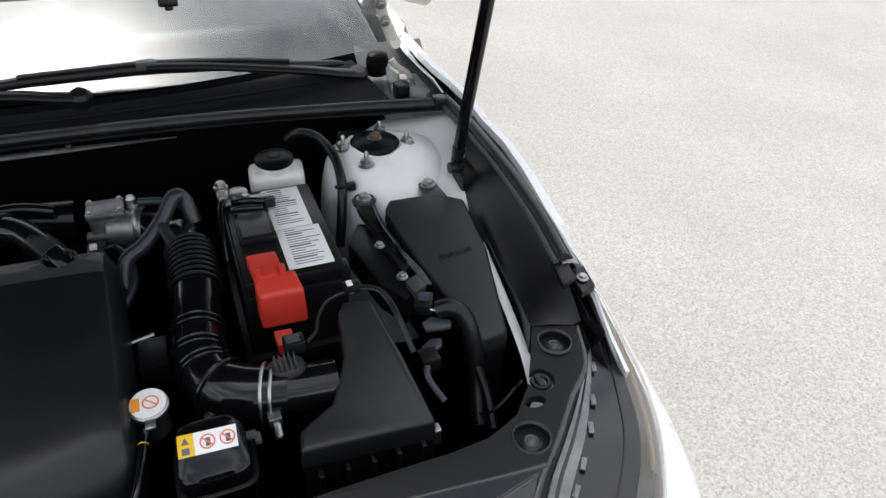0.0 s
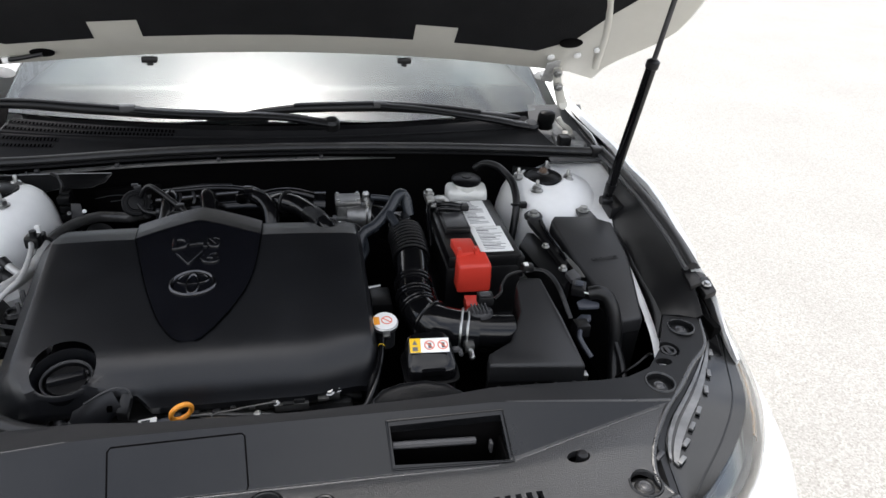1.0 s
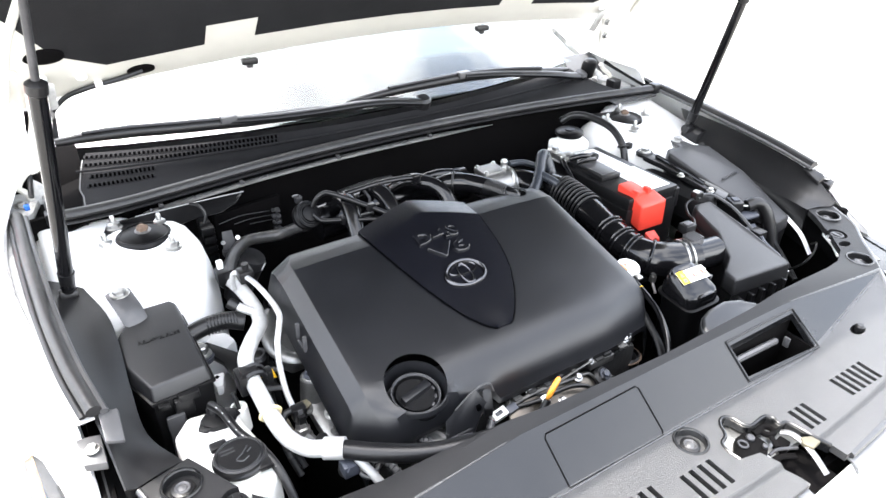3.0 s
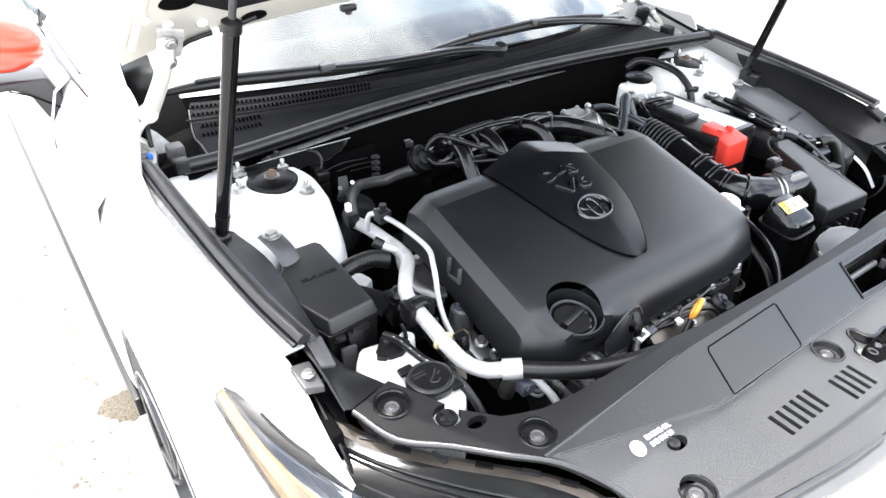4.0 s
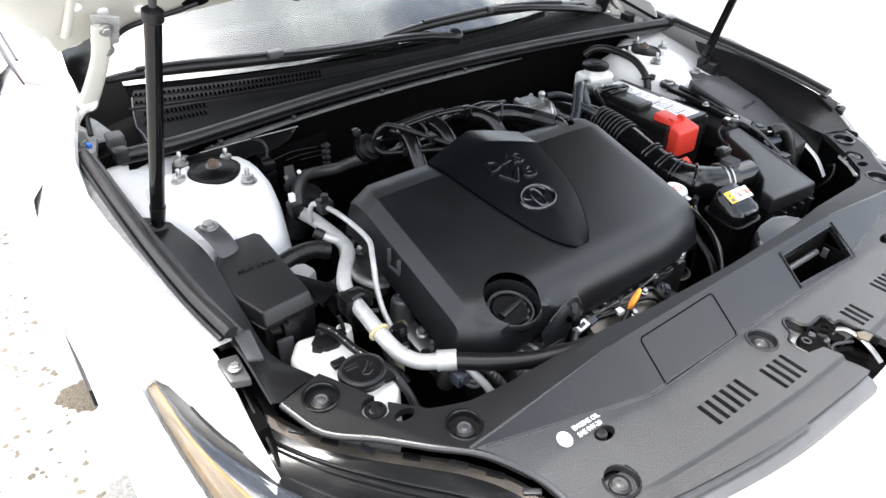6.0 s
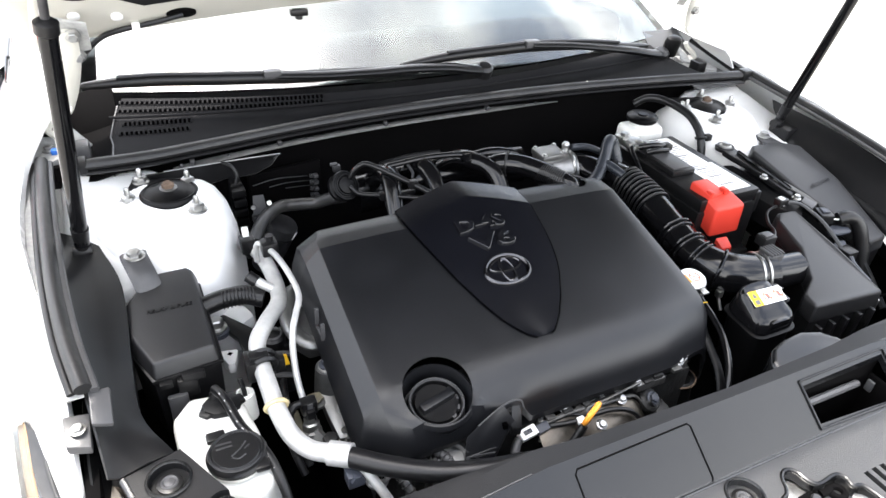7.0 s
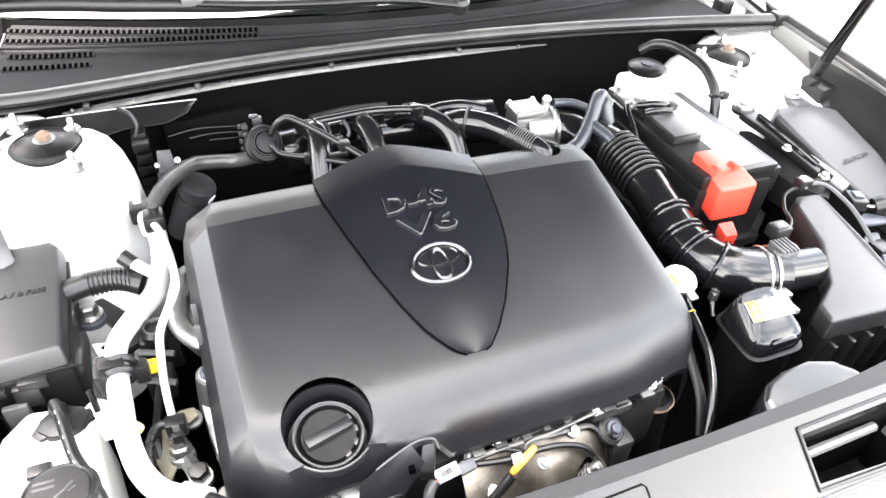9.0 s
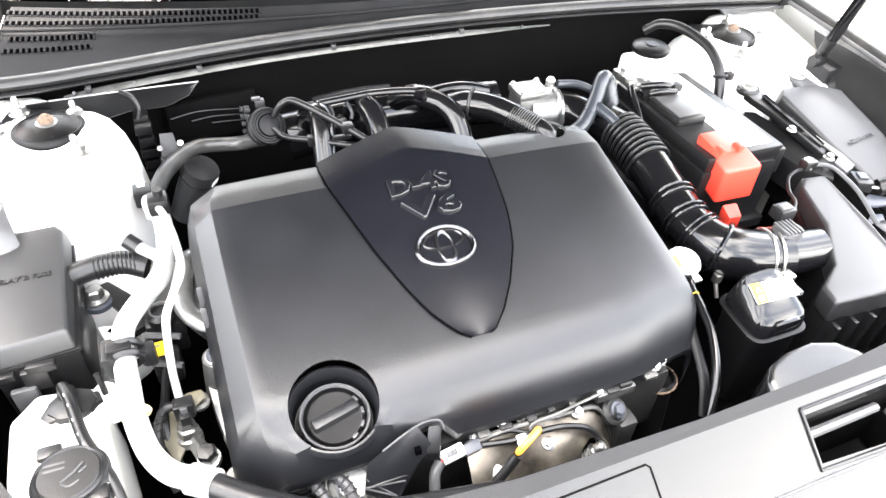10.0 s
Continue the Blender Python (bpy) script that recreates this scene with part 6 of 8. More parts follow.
for x, y, z, r in ((-0.038, -0.04, 0.792, 0.0045), (0.044, -0.032, 0.797, 0.0055), (0.057, -0.026, 0.798, 0.0055), (-0.184, -0.036, 0.772, 0.006), (-0.159, -0.036, 0.786, 0.0045), (-0.33, -0.06, 0.756, 0.006), (-0.282, -0.078, 0.762, 0.005)):
    bolt(x, y, z, block, r, r * 1.2, (0, -0.5, 1))
part("boss", lathe([(0.012, -0.02), (0.012, 0.004), (0.008, 0.006), (0.008, 0.002), (0, 0.002)], 16, at(-0.184, -0.034, 0.768, (0, -0.6, 1))), M_CAST, block)
part("pump_housing", merge(lathe([(0.03, -0.07), (0.03, -0.006), (0.027, 0.0), (0.02, 0.003), (0.016, 0.0), (0, 0.001)], 24, at(-0.328, -0.04, 0.768, (-0.1, -0.4, 1))), box(-0.36, -0.3, -0.07, -0.02, 0.7, 0.752, 0.008)), M_BRIGHTCAST, block, "pale cast housing")
part("housing_rim", ring(0.0285, 0.0022, at(-0.328, -0.04, 0.769, (-0.1, -0.4, 1)), 28, 6), M_CAST, block)
boot_m = at(-0.378, -0.018, 0.768, (-0.1, -0.35, 1))
part("bolt_boot", lathe([(0.0165, -0.02), (0.017, 0.002), (0.0145, 0.004), (0.013, 0.001), (0, 0.001)], 20, boot_m), M_RUBBER, block)
part("boot_bolt", lathe([(0.0105, -0.002), (0.0105, 0.005), (0.007, 0.007), (0.007, 0.012), (0, 0.0125)], 12, boot_m), M_STEEL, block)
part("lower_ring", merge(ring(0.017, 0.003, at(-0.42, -0.02, 0.772, (0.2, -0.4, 1)), 22, 8), ring(0.013, 0.003, at(-0.425, -0.028, 0.766, (0.2, -0.4, 1)), 22, 8)), M_STEEL, block)
part("lower_sleeve", lathe([(0.013, -0.05), (0.013, 0.0), (0.011, 0.003), (0, 0.003)], 18, at(-0.438, 0.005, 0.772, (0, -0.3, 1))), M_CAST, block)
part("hook_bracket", tube([(-0.198, -0.046, 0.752), (-0.19, -0.056, 0.758), (-0.19, -0.07, 0.75), (-0.196, -0.085, 0.73)], 0.006, 8, 5, 0.3), M_STEEL, block)
part("side_plug", lathe([(0.011, -0.03), (0.012, 0.0), (0.009, 0.012), (0, 0.013)], 14, at(-0.018, -0.05, 0.752, (0.5, -0.5, 0.7))), M_BLACK, block)

# coil plate, connector, dipstick at the front edge
br = thing("sensor_bracket", (-0.27, -0.06, 0.75), "black ribbed plastic bracket under the engine cover's front edge", "bracket")
part("plate", prism([(-0.317, -0.052, 0.817), (-0.29, -0.047, 0.833), (-0.262, -0.043, 0.842), (-0.25, -0.055, 0.822), (-0.264, -0.06, 0.812), (-0.272, -0.064, 0.8), (-0.281, -0.068, 0.787), (-0.292, -0.074, 0.774), (-0.324, -0.066, 0.795)], 0.008, 0.0015), M_COVER, br)
part("foot", prism([(-0.25, -0.043, 0.836), (-0.236, -0.045, 0.835), (-0.243, -0.062, 0.812), (-0.258, -0.06, 0.815)], 0.014, 0.002), M_BLACK, br)
part("foot_slot", box(-0.2685, -0.2625, -0.06, -0.054, 0.8175, 0.8245, 0.0), M_HOLE, br)
part("arch", tube([(-0.3, -0.05, 0.828), (-0.275, -0.047, 0.842), (-0.256, -0.045, 0.848), (-0.24, -0.046, 0.845), (-0.235, -0.05, 0.832)], 0.0012, 6, 5), M_GREYTRIM, br)
for p, q in (((-0.323, -0.065, 0.797), (-0.282, -0.067, 0.79)), ((-0.321, -0.06, 0.804), (-0.293, -0.073, 0.777)), ((-0.32, -0.066, 0.797), (-0.278, -0.064, 0.796)), ((-0.323, -0.0655, 0.7965), (-0.293, -0.073, 0.777))):
    part("rib", tube([p, q], 0.0012, 6, 1, curve=False), M_GREYTRIM, br)
cz = thing("corrugated_loom", (-0.3, -0.08, 0.7), "grey corrugated wiring loom below the bracket", "wiring")
for pts in ([(-0.348, -0.03, 0.785), (-0.336, -0.05, 0.778), (-0.334, -0.072, 0.76), (-0.34, -0.09, 0.73)], [(-0.306, -0.072, 0.775), (-0.308, -0.082, 0.76), (-0.312, -0.092, 0.735)], [(-0.286, -0.078, 0.772), (-0.288, -0.088, 0.755), (-0.292, -0.095, 0.735)], [(-0.374, -0.014, 0.782), (-0.366, -0.034, 0.775), (-0.356, -0.06, 0.762), (-0.352, -0.09, 0.735)], [(-0.402, -0.03, 0.775), (-0.396, -0.05, 0.768), (-0.386, -0.075, 0.748)], [(-0.33, -0.06, 0.77), (-0.324, -0.078, 0.762), (-0.318, -0.098, 0.738)]):
    part("loom", tube(pts, 0.0062, 10, 5), M_GREYTRIM, cz)
    q = spline(pts, 8)
    for k in range(1, len(q) - 1, 2):
        part("loom_rib", ring(0.0065, 0.0012, at(*q[k], q[k + 1] - q[k]), 12, 5), M_GREYTRIM, cz)
plug = thing("wiring_plug", (-0.21, -0.05, 0.76), "white and grey wiring plug with black cable", "plug")
part("body", box(-0.013, 0.013, -0.0072, 0.0072, -0.006, 0.006, 0.002, at(-0.222, -0.049, 0.778, (0, -0.35, 1)) @ Matrix.Rotation(radians(8), 4, "Z")), M_LABEL, plug)
part("catch", box(-0.008, 0.004, -0.003, 0.003, 0.006, 0.009, 0.001, at(-0.222, -0.049, 0.778, (0, -0.35, 1)) @ Matrix.Rotation(radians(8), 4, "Z")), M_HOSE_GREY, plug)
part("collar", box(-0.011, 0.009, -0.0062, 0.0062, -0.005, 0.005, 0.002, at(-0.199, -0.049, 0.778, (0, -0.35, 1)) @ Matrix.Rotation(radians(8), 4, "Z")), M_BLUEGREY, plug)
part("boot", tube([(-0.237, -0.052, 0.776), (-0.246, -0.06, 0.77), (-0.25, -0.072, 0.756)], 0.0062, 10, 4), M_GREYTRIM, plug)
part("lead", tube([(-0.231, -0.05, 0.777), (-0.239, -0.055, 0.774)], 0.002, 6, 3), M_RED, plug)
part("cable", tube([(-0.188, -0.05, 0.778), (-0.155, -0.056, 0.778), (-0.12, -0.058, 0.781), (-0.092, -0.062, 0.782), (-0.066, -0.068, 0.774), (-0.052, -0.076, 0.758), (-0.052, -0.084, 0.745)], 0.0036, 8), M_RUBBER, plug)
part("cable", tube([(-0.188, -0.047, 0.777), (-0.17, -0.044, 0.779), (-0.15, -0.046, 0.78), (-0.135, -0.052, 0.777)], 0.0026, 8), M_RUBBER, plug)
part("cable_clip", box(-0.15, -0.138, -0.066, -0.054, 0.775, 0.783, 0.002), M_LABEL, plug)
dip = thing("dipstick", (-0.14, -0.075, 0.72), "orange dipstick handle at the front of the engine", "dipstick")
part("handle", ring(0.0145, 0.0036, at(-0.162, -0.092, 0.835, (0.45, -0.85, -0.245)), 24, 8, 1.0, 1.05), M_ORANGE, dip, "orange plastic ring")
part("tube", tube([(-0.174, -0.096, 0.822), (-0.185, -0.098, 0.805), (-0.2, -0.1, 0.78), (-0.215, -0.102, 0.745)], 0.0055, 10), M_BLACK, dip)

# ---- intake manifold behind the cover ----
man = thing("intake_manifold", (-0.12, 0.4, 0.8), "gloss black intake manifold runners behind the engine cover", "manifold")
for pts, r in (([(-0.25, 0.475, 0.88), (-0.247, 0.45, 0.912), (-0.241, 0.424, 0.929), (-0.24, 0.4, 0.924), (-0.245, 0.37, 0.9), (-0.25, 0.335, 0.868)], 0.0165),
               ([(-0.182, 0.478, 0.88), (-0.178, 0.45, 0.915), (-0.172, 0.425, 0.931), (-0.167, 0.4, 0.926), (-0.166, 0.37, 0.905), (-0.167, 0.33, 0.87)], 0.0165),
               ([(-0.112, 0.47, 0.9), (-0.095, 0.445, 0.922), (-0.08, 0.42, 0.929), (-0.061, 0.398, 0.926), (-0.05, 0.375, 0.913), (-0.048, 0.345, 0.885), (-0.048, 0.31, 0.85)], 0.0155)):
    part("runner", tube(pts, r, 18, 7, 0.95), M_GLOSS, man)
    q = spline(pts, 7)
    part("runner_rib", tube([p + Vector((0.0, 0.004, r * 0.96)) for p in q[5:-8]], 0.0018, 6, 1, curve=False), M_GLOSS, man)
part("plenum", tube([(-0.28, 0.478, 0.865), (-0.1, 0.485, 0.875), (0.06, 0.475, 0.872)], 0.036, 16, 6), M_GLOSS, man)
part("rear_pipe", tube([(-0.085, 0.45, 0.9), (-0.06, 0.456, 0.912), (-0.03, 0.458, 0.916), (0.0, 0.458, 0.914), (0.035, 0.455, 0.905)], 0.011, 14, 6), M_GLOSS, man)
part("top_rail", tube([(-0.256, 0.432, 0.937), (-0.21, 0.43, 0.941), (-0.166, 0.426, 0.946), (-0.122, 0.422, 0.946), (-0.094, 0.418, 0.944)], 0.0062, 12, 6, 0.8), M_GLOSS, man)
part("rail_end", merge(box(-0.101, -0.084, 0.409, 0.425, 0.934, 0.951, 0.004), box(-0.092, -0.078, 0.405, 0.415, 0.93, 0.938, 0.003)), M_GLOSS, man)
part("rail_tube", tube([(-0.24, 0.452, 0.934), (-0.183, 0.45, 0.941), (-0.127, 0.45, 0.94)], 0.0035, 8), M_BLACK, man)
part("pressure_hose", tube([(-0.299, 0.436, 0.926), (-0.29, 0.432, 0.943), (-0.278, 0.427, 0.952), (-0.267, 0.416, 0.953), (-0.24, 0.391, 0.944), (-0.212, 0.361, 0.934), (-0.19, 0.335, 0.926)], 0.0045, 10), M_RUBBER, man)
part("vacuum_hose", tube([(-0.304, 0.426, 0.915), (-0.29, 0.416, 0.904), (-0.26, 0.388, 0.91), (-0.228, 0.357, 0.917), (-0.205, 0.332, 0.924)], 0.0042, 10), M_RUBBER, man)
part("stay", tube([(-0.225, 0.432, 0.938), (-0.222, 0.415, 0.93), (-0.226, 0.405, 0.922)], 0.0028, 8, 5), M_DARKSTEEL, man)
part("stay", tube([(-0.2, 0.43, 0.94), (-0.195, 0.413, 0.929), (-0.198, 0.406, 0.922)], 0.0028, 8, 5), M_DARKSTEEL, man)
part("hose_clip", merge(box(-0.222, -0.207, 0.358, 0.372, 0.928, 0.941, 0.002), box(-0.235, -0.21, 0.362, 0.37, 0.918, 0.924, 0.002)), M_BLACK, man)
part("hose_clip", box(-0.265, -0.255, 0.38, 0.392, 0.903, 0.917, 0.002), M_BLACK, man)
part("valve_plug", merge(box(-0.318, -0.305, 0.468, 0.478, 0.922, 0.934, 0.002), box(-0.322, -0.31, 0.47, 0.476, 0.934, 0.938, 0.001)), M_DARKSTEEL, man)
dia = thing("valve_diaphragm", (-0.307, 0.43, 0.87), "round black ribbed vacuum valve with a hose", "valve")
dm = at(-0.309, 0.432, 0.915, (0.3, -0.75, 0.6)) @ Matrix.Scale(0.72, 4)
part("body", lathe([(0.02, -0.03), (0.034, -0.025), (0.036, -0.012), (0.032, -0.01), (0.032, -0.006), (0.035, -0.004), (0.03, 0.002), (0.022, 0.003), (0.02, 0.008), (0.01, 0.01), (0, 0.01)], 32, dm), M_DEEP, dia)
part("rib", ring(0.033, 0.003, dm, 32, 6), M_DEEP, dia)
part("rib", ring(0.024, 0.0025, dm @ Matrix.Translation((0, 0, 0.003)), 32, 6), M_DEEP, dia)
pcv = thing("breather_hose", (0.0, 0.34, 0.9), "thick black breather hose bending into the engine cover", "hose")
part("hose", tube([(-0.042, 0.41, 0.915), (-0.024, 0.397, 0.924), (0.003, 0.377, 0.925), (0.021, 0.353, 0.924), (0.04, 0.325, 0.92), (0.056, 0.299, 0.912), (0.064, 0.28, 0.89)], lambda t: 0.0205 - 0.004 * t, 18), M_GLOSS, pcv)
part("sleeve_clip", ring(0.0215, 0.0025, at(-0.02, 0.394, 0.9245, (0.75, -0.6, 0.02)), 20, 6), M_BLACK, pcv)
for k in range(12):
    p = spline([(0.024, 0.348, 0.923), (0.04, 0.325, 0.92), (0.056, 0.299, 0.912)], 8)[k]
    part("rib", ring(0.0182, 0.001, at(*p, (0.5, -0.7, -0.25)), 18, 5), M_RUBBER, pcv)
part("notch_lip", ring(0.0205, 0.0018, at(0.056, 0.29, 0.9275, (0.02, -0.05, 1)), 28, 6), M_COVER, pcv)

# throttle body
thr = thing("throttle_body", (0.13, 0.46, 0.82), "cast aluminium throttle body with a steel fitting", "throttle body")
part("motor_housing", box(0.092, 0.142, 0.438, 0.48, 0.85, 0.905, 0.006), M_BRIGHTCAST, thr)
part("lid", box(0.09, 0.144, 0.436, 0.482, 0.902, 0.914, 0.004), M_BRIGHTCAST, thr)
for x, y in ((0.096, 0.442), (0.138, 0.442), (0.138, 0.476), (0.096, 0.476)):
    bolt(x, y, 0.913, thr, 0.004, 0.005)
part("ledge", box(0.084, 0.12, 0.43, 0.45, 0.87, 0.88, 0.003), M_BRIGHTCAST, thr)
part("bore", lathe([(0.032, -0.03), (0.034, 0.02), (0.029, 0.022), (0.027, -0.02)], 24, at(0.15, 0.448, 0.872, (1, -0.25, 0.05))), M_BRIGHTCAST, thr)
part("fitting", lathe([(0.009, 0), (0.009, 0.016), (0.007, 0.02), (0.008, 0.028), (0.005, 0.032), (0, 0.032)], 14, Matrix.Translation((0.155, 0.46, 0.893))), M_STEEL, thr)
part("clamp", ring(0.034, 0.0035, at(0.161, 0.448, 0.875, (1, -0.2, 0.05)), 24, 6), M_STEEL, thr)
part("cuff", tube([(0.162, 0.447, 0.875), (0.185, 0.43, 0.875), (0.2, 0.4, 0.872)], 0.031, 18, 4), M_GLOSS, thr)
part("pipe", tube([(0.165, 0.455, 0.915), (0.2, 0.45, 0.912), (0.232, 0.44, 0.9)], 0.0065, 10), M_HOSE_GREY, thr)
part("plug", box(0.085, 0.112, 0.382, 0.42, 0.85, 0.88, 0.004), M_BLACK, thr)
part("plug_tab", box(0.09, 0.1, 0.395, 0.405, 0.88, 0.886, 0.001), M_LABEL, thr)
part("plug_cable", tube([(0.1, 0.4, 0.87), (0.125, 0.385, 0.885), (0.14, 0.36, 0.875), (0.13, 0.33, 0.85)], 0.005, 8), M_RUBBER, thr)

thr.location += Vector((-0.012, -0.016, -0.006))
yh = thing("coolant_hose", (0.17, 0.36, 0.84), "blue-grey forked coolant hose beside the intake", "hose")
part("main", tube([(0.115, 0.3, 0.83), (0.125, 0.335, 0.872), (0.155, 0.35, 0.888), (0.185, 0.375, 0.91), (0.205, 0.395, 0.932), (0.22, 0.4, 0.925), (0.228, 0.385, 0.89)], 0.0115, 12), M_HOSE_GREY, yh)
part("branch", tube([(0.182, 0.365, 0.905), (0.19, 0.34, 0.9), (0.195, 0.325, 0.895)], 0.009, 10), M_HOSE_GREY, yh)
part("drop", tube([(0.13, 0.36, 0.862), (0.132, 0.34, 0.86), (0.132, 0.31, 0.852), (0.12, 0.285, 0.842), (0.106, 0.268, 0.832)], 0.006, 10), M_HOSE_GREY, yh)
part("clip", tube([(0.12, 0.21, 0.828), (0.15, 0.215, 0.83)], 0.0025, 6), M_STEEL, yh)
part("bracket", box(0.128, 0.165, 0.15, 0.21, 0.8, 0.83, 0.004), M_BLACK, yh)

# ---- intake tube ----
tb = thing("intake_tube", (0.22, 0.18, 0.78), "black rubber intake tube with bellows and a steel clamp", "intake tube")
TP = [(0.205, 0.38, 0.87), (0.213, 0.325, 0.872), (0.214, 0.26, 0.864), (0.208, 0.19, 0.852), (0.205, 0.13, 0.842), (0.22, 0.085, 0.836), (0.255, 0.062, 0.832), (0.3, 0.052, 0.83)]
part("hose", tube(TP, lambda t: 0.0315 + 0.0045 * smooth01(0.55, 0.8, t), 24, 10), M_GLOSS, tb)
tp = spline(TP, 20)
for k in range(18, 45, 3):
    d = tp[k + 1] - tp[k - 1]
    part("bellows_rib", ring(0.034, 0.0024, at(*tp[k], d), 32, 8), M_RUBBER, tb)
for k in (62, 74, 84):
    d = tp[k + 1] - tp[k - 1]
    part("rib", ring(0.033, 0.0026, at(*tp[k], d), 28, 8), M_GLOSS, tb)
    part("rib", ring(0.033, 0.0022, at(*tp[k + 3], d), 28, 8), M_GLOSS, tb)
for k in (100,):
    d = tp[k + 1] - tp[k - 1]
    part("rib", ring(0.036, 0.0032, at(*tp[k], d), 28, 8), M_GLOSS, tb)
for o in (0.0, 0.011):
    part("clamp", ring(0.0365, 0.0022, at(0.272 + o, 0.058 - 0.003 * o / 0.01, 0.831, (1, -0.3, 0)), 32, 6), M_STEEL, tb)
part("clamp_screw", merge(box(0.268, 0.284, 0.006, 0.024, 0.822, 0.836, 0.002), lathe([(0.005, 0), (0.005, 0.03), (0.003, 0.032), (0, 0.032)], 8, at(0.277, 0.02, 0.828, (0, -1, -0.2)))), M_STEEL, tb)
part("meter_pipe", tube([(0.295, 0.052, 0.832), (0.32, 0.05, 0.83), (0.36, 0.048, 0.828)], 0.03, 24, 4), M_GLOSS, tb)
sn = part("sensor", lathe([(0.02, -0.012), (0.021, 0.0), (0.019, 0.006), (0.013, 0.008), (0, 0.008)], 20, at(0.302, 0.06, 0.862, (0, 0.1, 1)), 1.15, 0.85), M_DARKSTEEL, tb, "grey sensor head")
for k in range(-2, 3):
    part("sensor_rib", box(0.302 + 0.006 * k - 0.0012, 0.302 + 0.006 * k + 0.0012, 0.046, 0.074, 0.868, 0.873, 0.0006), M_GREYTRIM, sn)
part("sensor_plug", box(0.305, 0.332, 0.078, 0.1, 0.862, 0.88, 0.003), M_BLACK, tb)
part("plug_lid", box(0.308, 0.326, 0.082, 0.094, 0.8798, 0.883, 0.001), M_GREYTRIM, tb)

# ---- air filter box ----
ab = thing("air_filter_box", (0.38, 0.04, 0.6), "matte black air filter box with a sloping lid", "air filter box")
LID = [(0.294, -0.05, 0.838), (0.459, -0.051, 0.822), (0.447, 0.04, 0.855), (0.432, 0.13, 0.883), (0.395, 0.138, 0.88), (0.383, 0.12, 0.878), (0.375, 0.06, 0.86), (0.345, 0.005, 0.842), (0.3, -0.02, 0.838)]
part("lid", prism(LID, 0.035, 0.006, 0.003, 3), M_LID, ab)
part("lower_box", prism([(x, y, z - 0.034) for x, y, z in LID], 0.16, 0.004, -0.002), M_BLACK, ab)
for k in range(5):
    part("rib", box(0.31 + 0.032 * k, 0.316 + 0.032 * k, -0.062, -0.05, 0.7, 0.795, 0.001), M_BLACK, ab)
part("clip", box(0.455, 0.468, -0.05, -0.036, 0.775, 0.8, 0.002), M_STEEL, ab, "steel spring clip")
part("wire", tube([(0.334, 0.085, 0.872), (0.35, 0.1, 0.874), (0.357, 0.12, 0.876), (0.372, 0.14, 0.882), (0.39, 0.146, 0.886), (0.405, 0.146, 0.888)], 0.0025, 8), M_RUBBER, ab)
part("wire_plug", box(0.4, 0.422, 0.14, 0.156, 0.886, 0.9, 0.003), M_BLACK, ab)
part("wire_plug_tab", box(0.404, 0.412, 0.143, 0.153, 0.8995, 0.9025, 0.0008), M_LABEL, ab)

# ---- battery ----
bat = thing("battery", (0.345, 0.32, 0.66), "black car battery with white printed labels", "battery")
part("case", box(0.272, 0.42, 0.2, 0.448, 0.66, 0.868, 0.006), M_BLACK, bat)
part("top", box(0.276, 0.418, 0.202, 0.446, 0.866, 0.892, 0.005), M_BLACK, bat)
part("tray_edge", box(0.262, 0.43, 0.19, 0.455, 0.74, 0.76, 0.004), M_BLACK, bat)
lab = part("label", box(0.337, 0.397, 0.318, 0.438, 0.892, 0.8932, 0.0004), M_LABEL, bat, "white printed label")
lab2 = part("label", box(0.34, 0.405, 0.214, 0.316, 0.892, 0.8932, 0.0004), M_LABEL, bat, "white printed label")
random.seed(3)
for i in range(17):
    y = 0.432 - i * 0.0063
    w = (0.022, 0.0, 0.04)[(i // 3) % 3] or random.uniform(0.02, 0.046)
    part("print_line", box(0.3465, 0.3465 + w, y - 0.0008, y + (0.0022 if i % 6 == 0 else 0.0005), 0.8932, 0.8936, 0.0), M_INK, lab)
for i in range(15):
    y = 0.31 - i * 0.0062
    part("print_line", box(0.351, 0.351 + random.uniform(0.016, 0.05), y - 0.0008, y + (0.002 if i % 5 == 2 else 0.0005), 0.8932, 0.8936, 0.0), M_INK, lab2)
part("vent_cover", box(0.284, 0.338, 0.29, 0.37, 0.892, 0.904, 0.004), M_BLACK, bat)
part("vent_panel", box(0.29, 0.332, 0.298, 0.362, 0.9038, 0.9055, 0.001), M_GREYTRIM, bat)
part("rear_box", box(0.284, 0.34, 0.376, 0.398, 0.892, 0.902, 0.003), M_BLACK, bat)
part("negative_post", lathe([(0.009, 0), (0.0085, 0.018), (0, 0.019)], 16, Matrix.Translation((0.3, 0.425, 0.892))), M_STEEL, bat)
part("edge_strap", box(0.41, 0.425, 0.2, 0.23, 0.84, 0.885, 0.004), M_BLACK, bat)
cl = thing("battery_clamp", (0.3, 0.42, 0.892), "bare metal battery clamp with a bolt and ground cable", "battery clamp")
part("collar", lathe([(0.01, 0), (0.016, 0.002), (0.016, 0.014), (0.01, 0.016)], 18, Matrix.Translation((0.3, 0.425, 0.894))), M_STEEL, cl)
part("tongue", box(0.275, 0.345, 0.4, 0.416, 0.896, 0.904, 0.003), M_STEEL, cl)
part("lug", box(0.268, 0.286, 0.405, 0.455, 0.9, 0.914, 0.004), M_STEEL, cl)
bolt(0.277, 0.435, 0.913, cl, 0.008, 0.011)
bolt(0.31, 0.405, 0.903, cl, 0.006, 0.01)
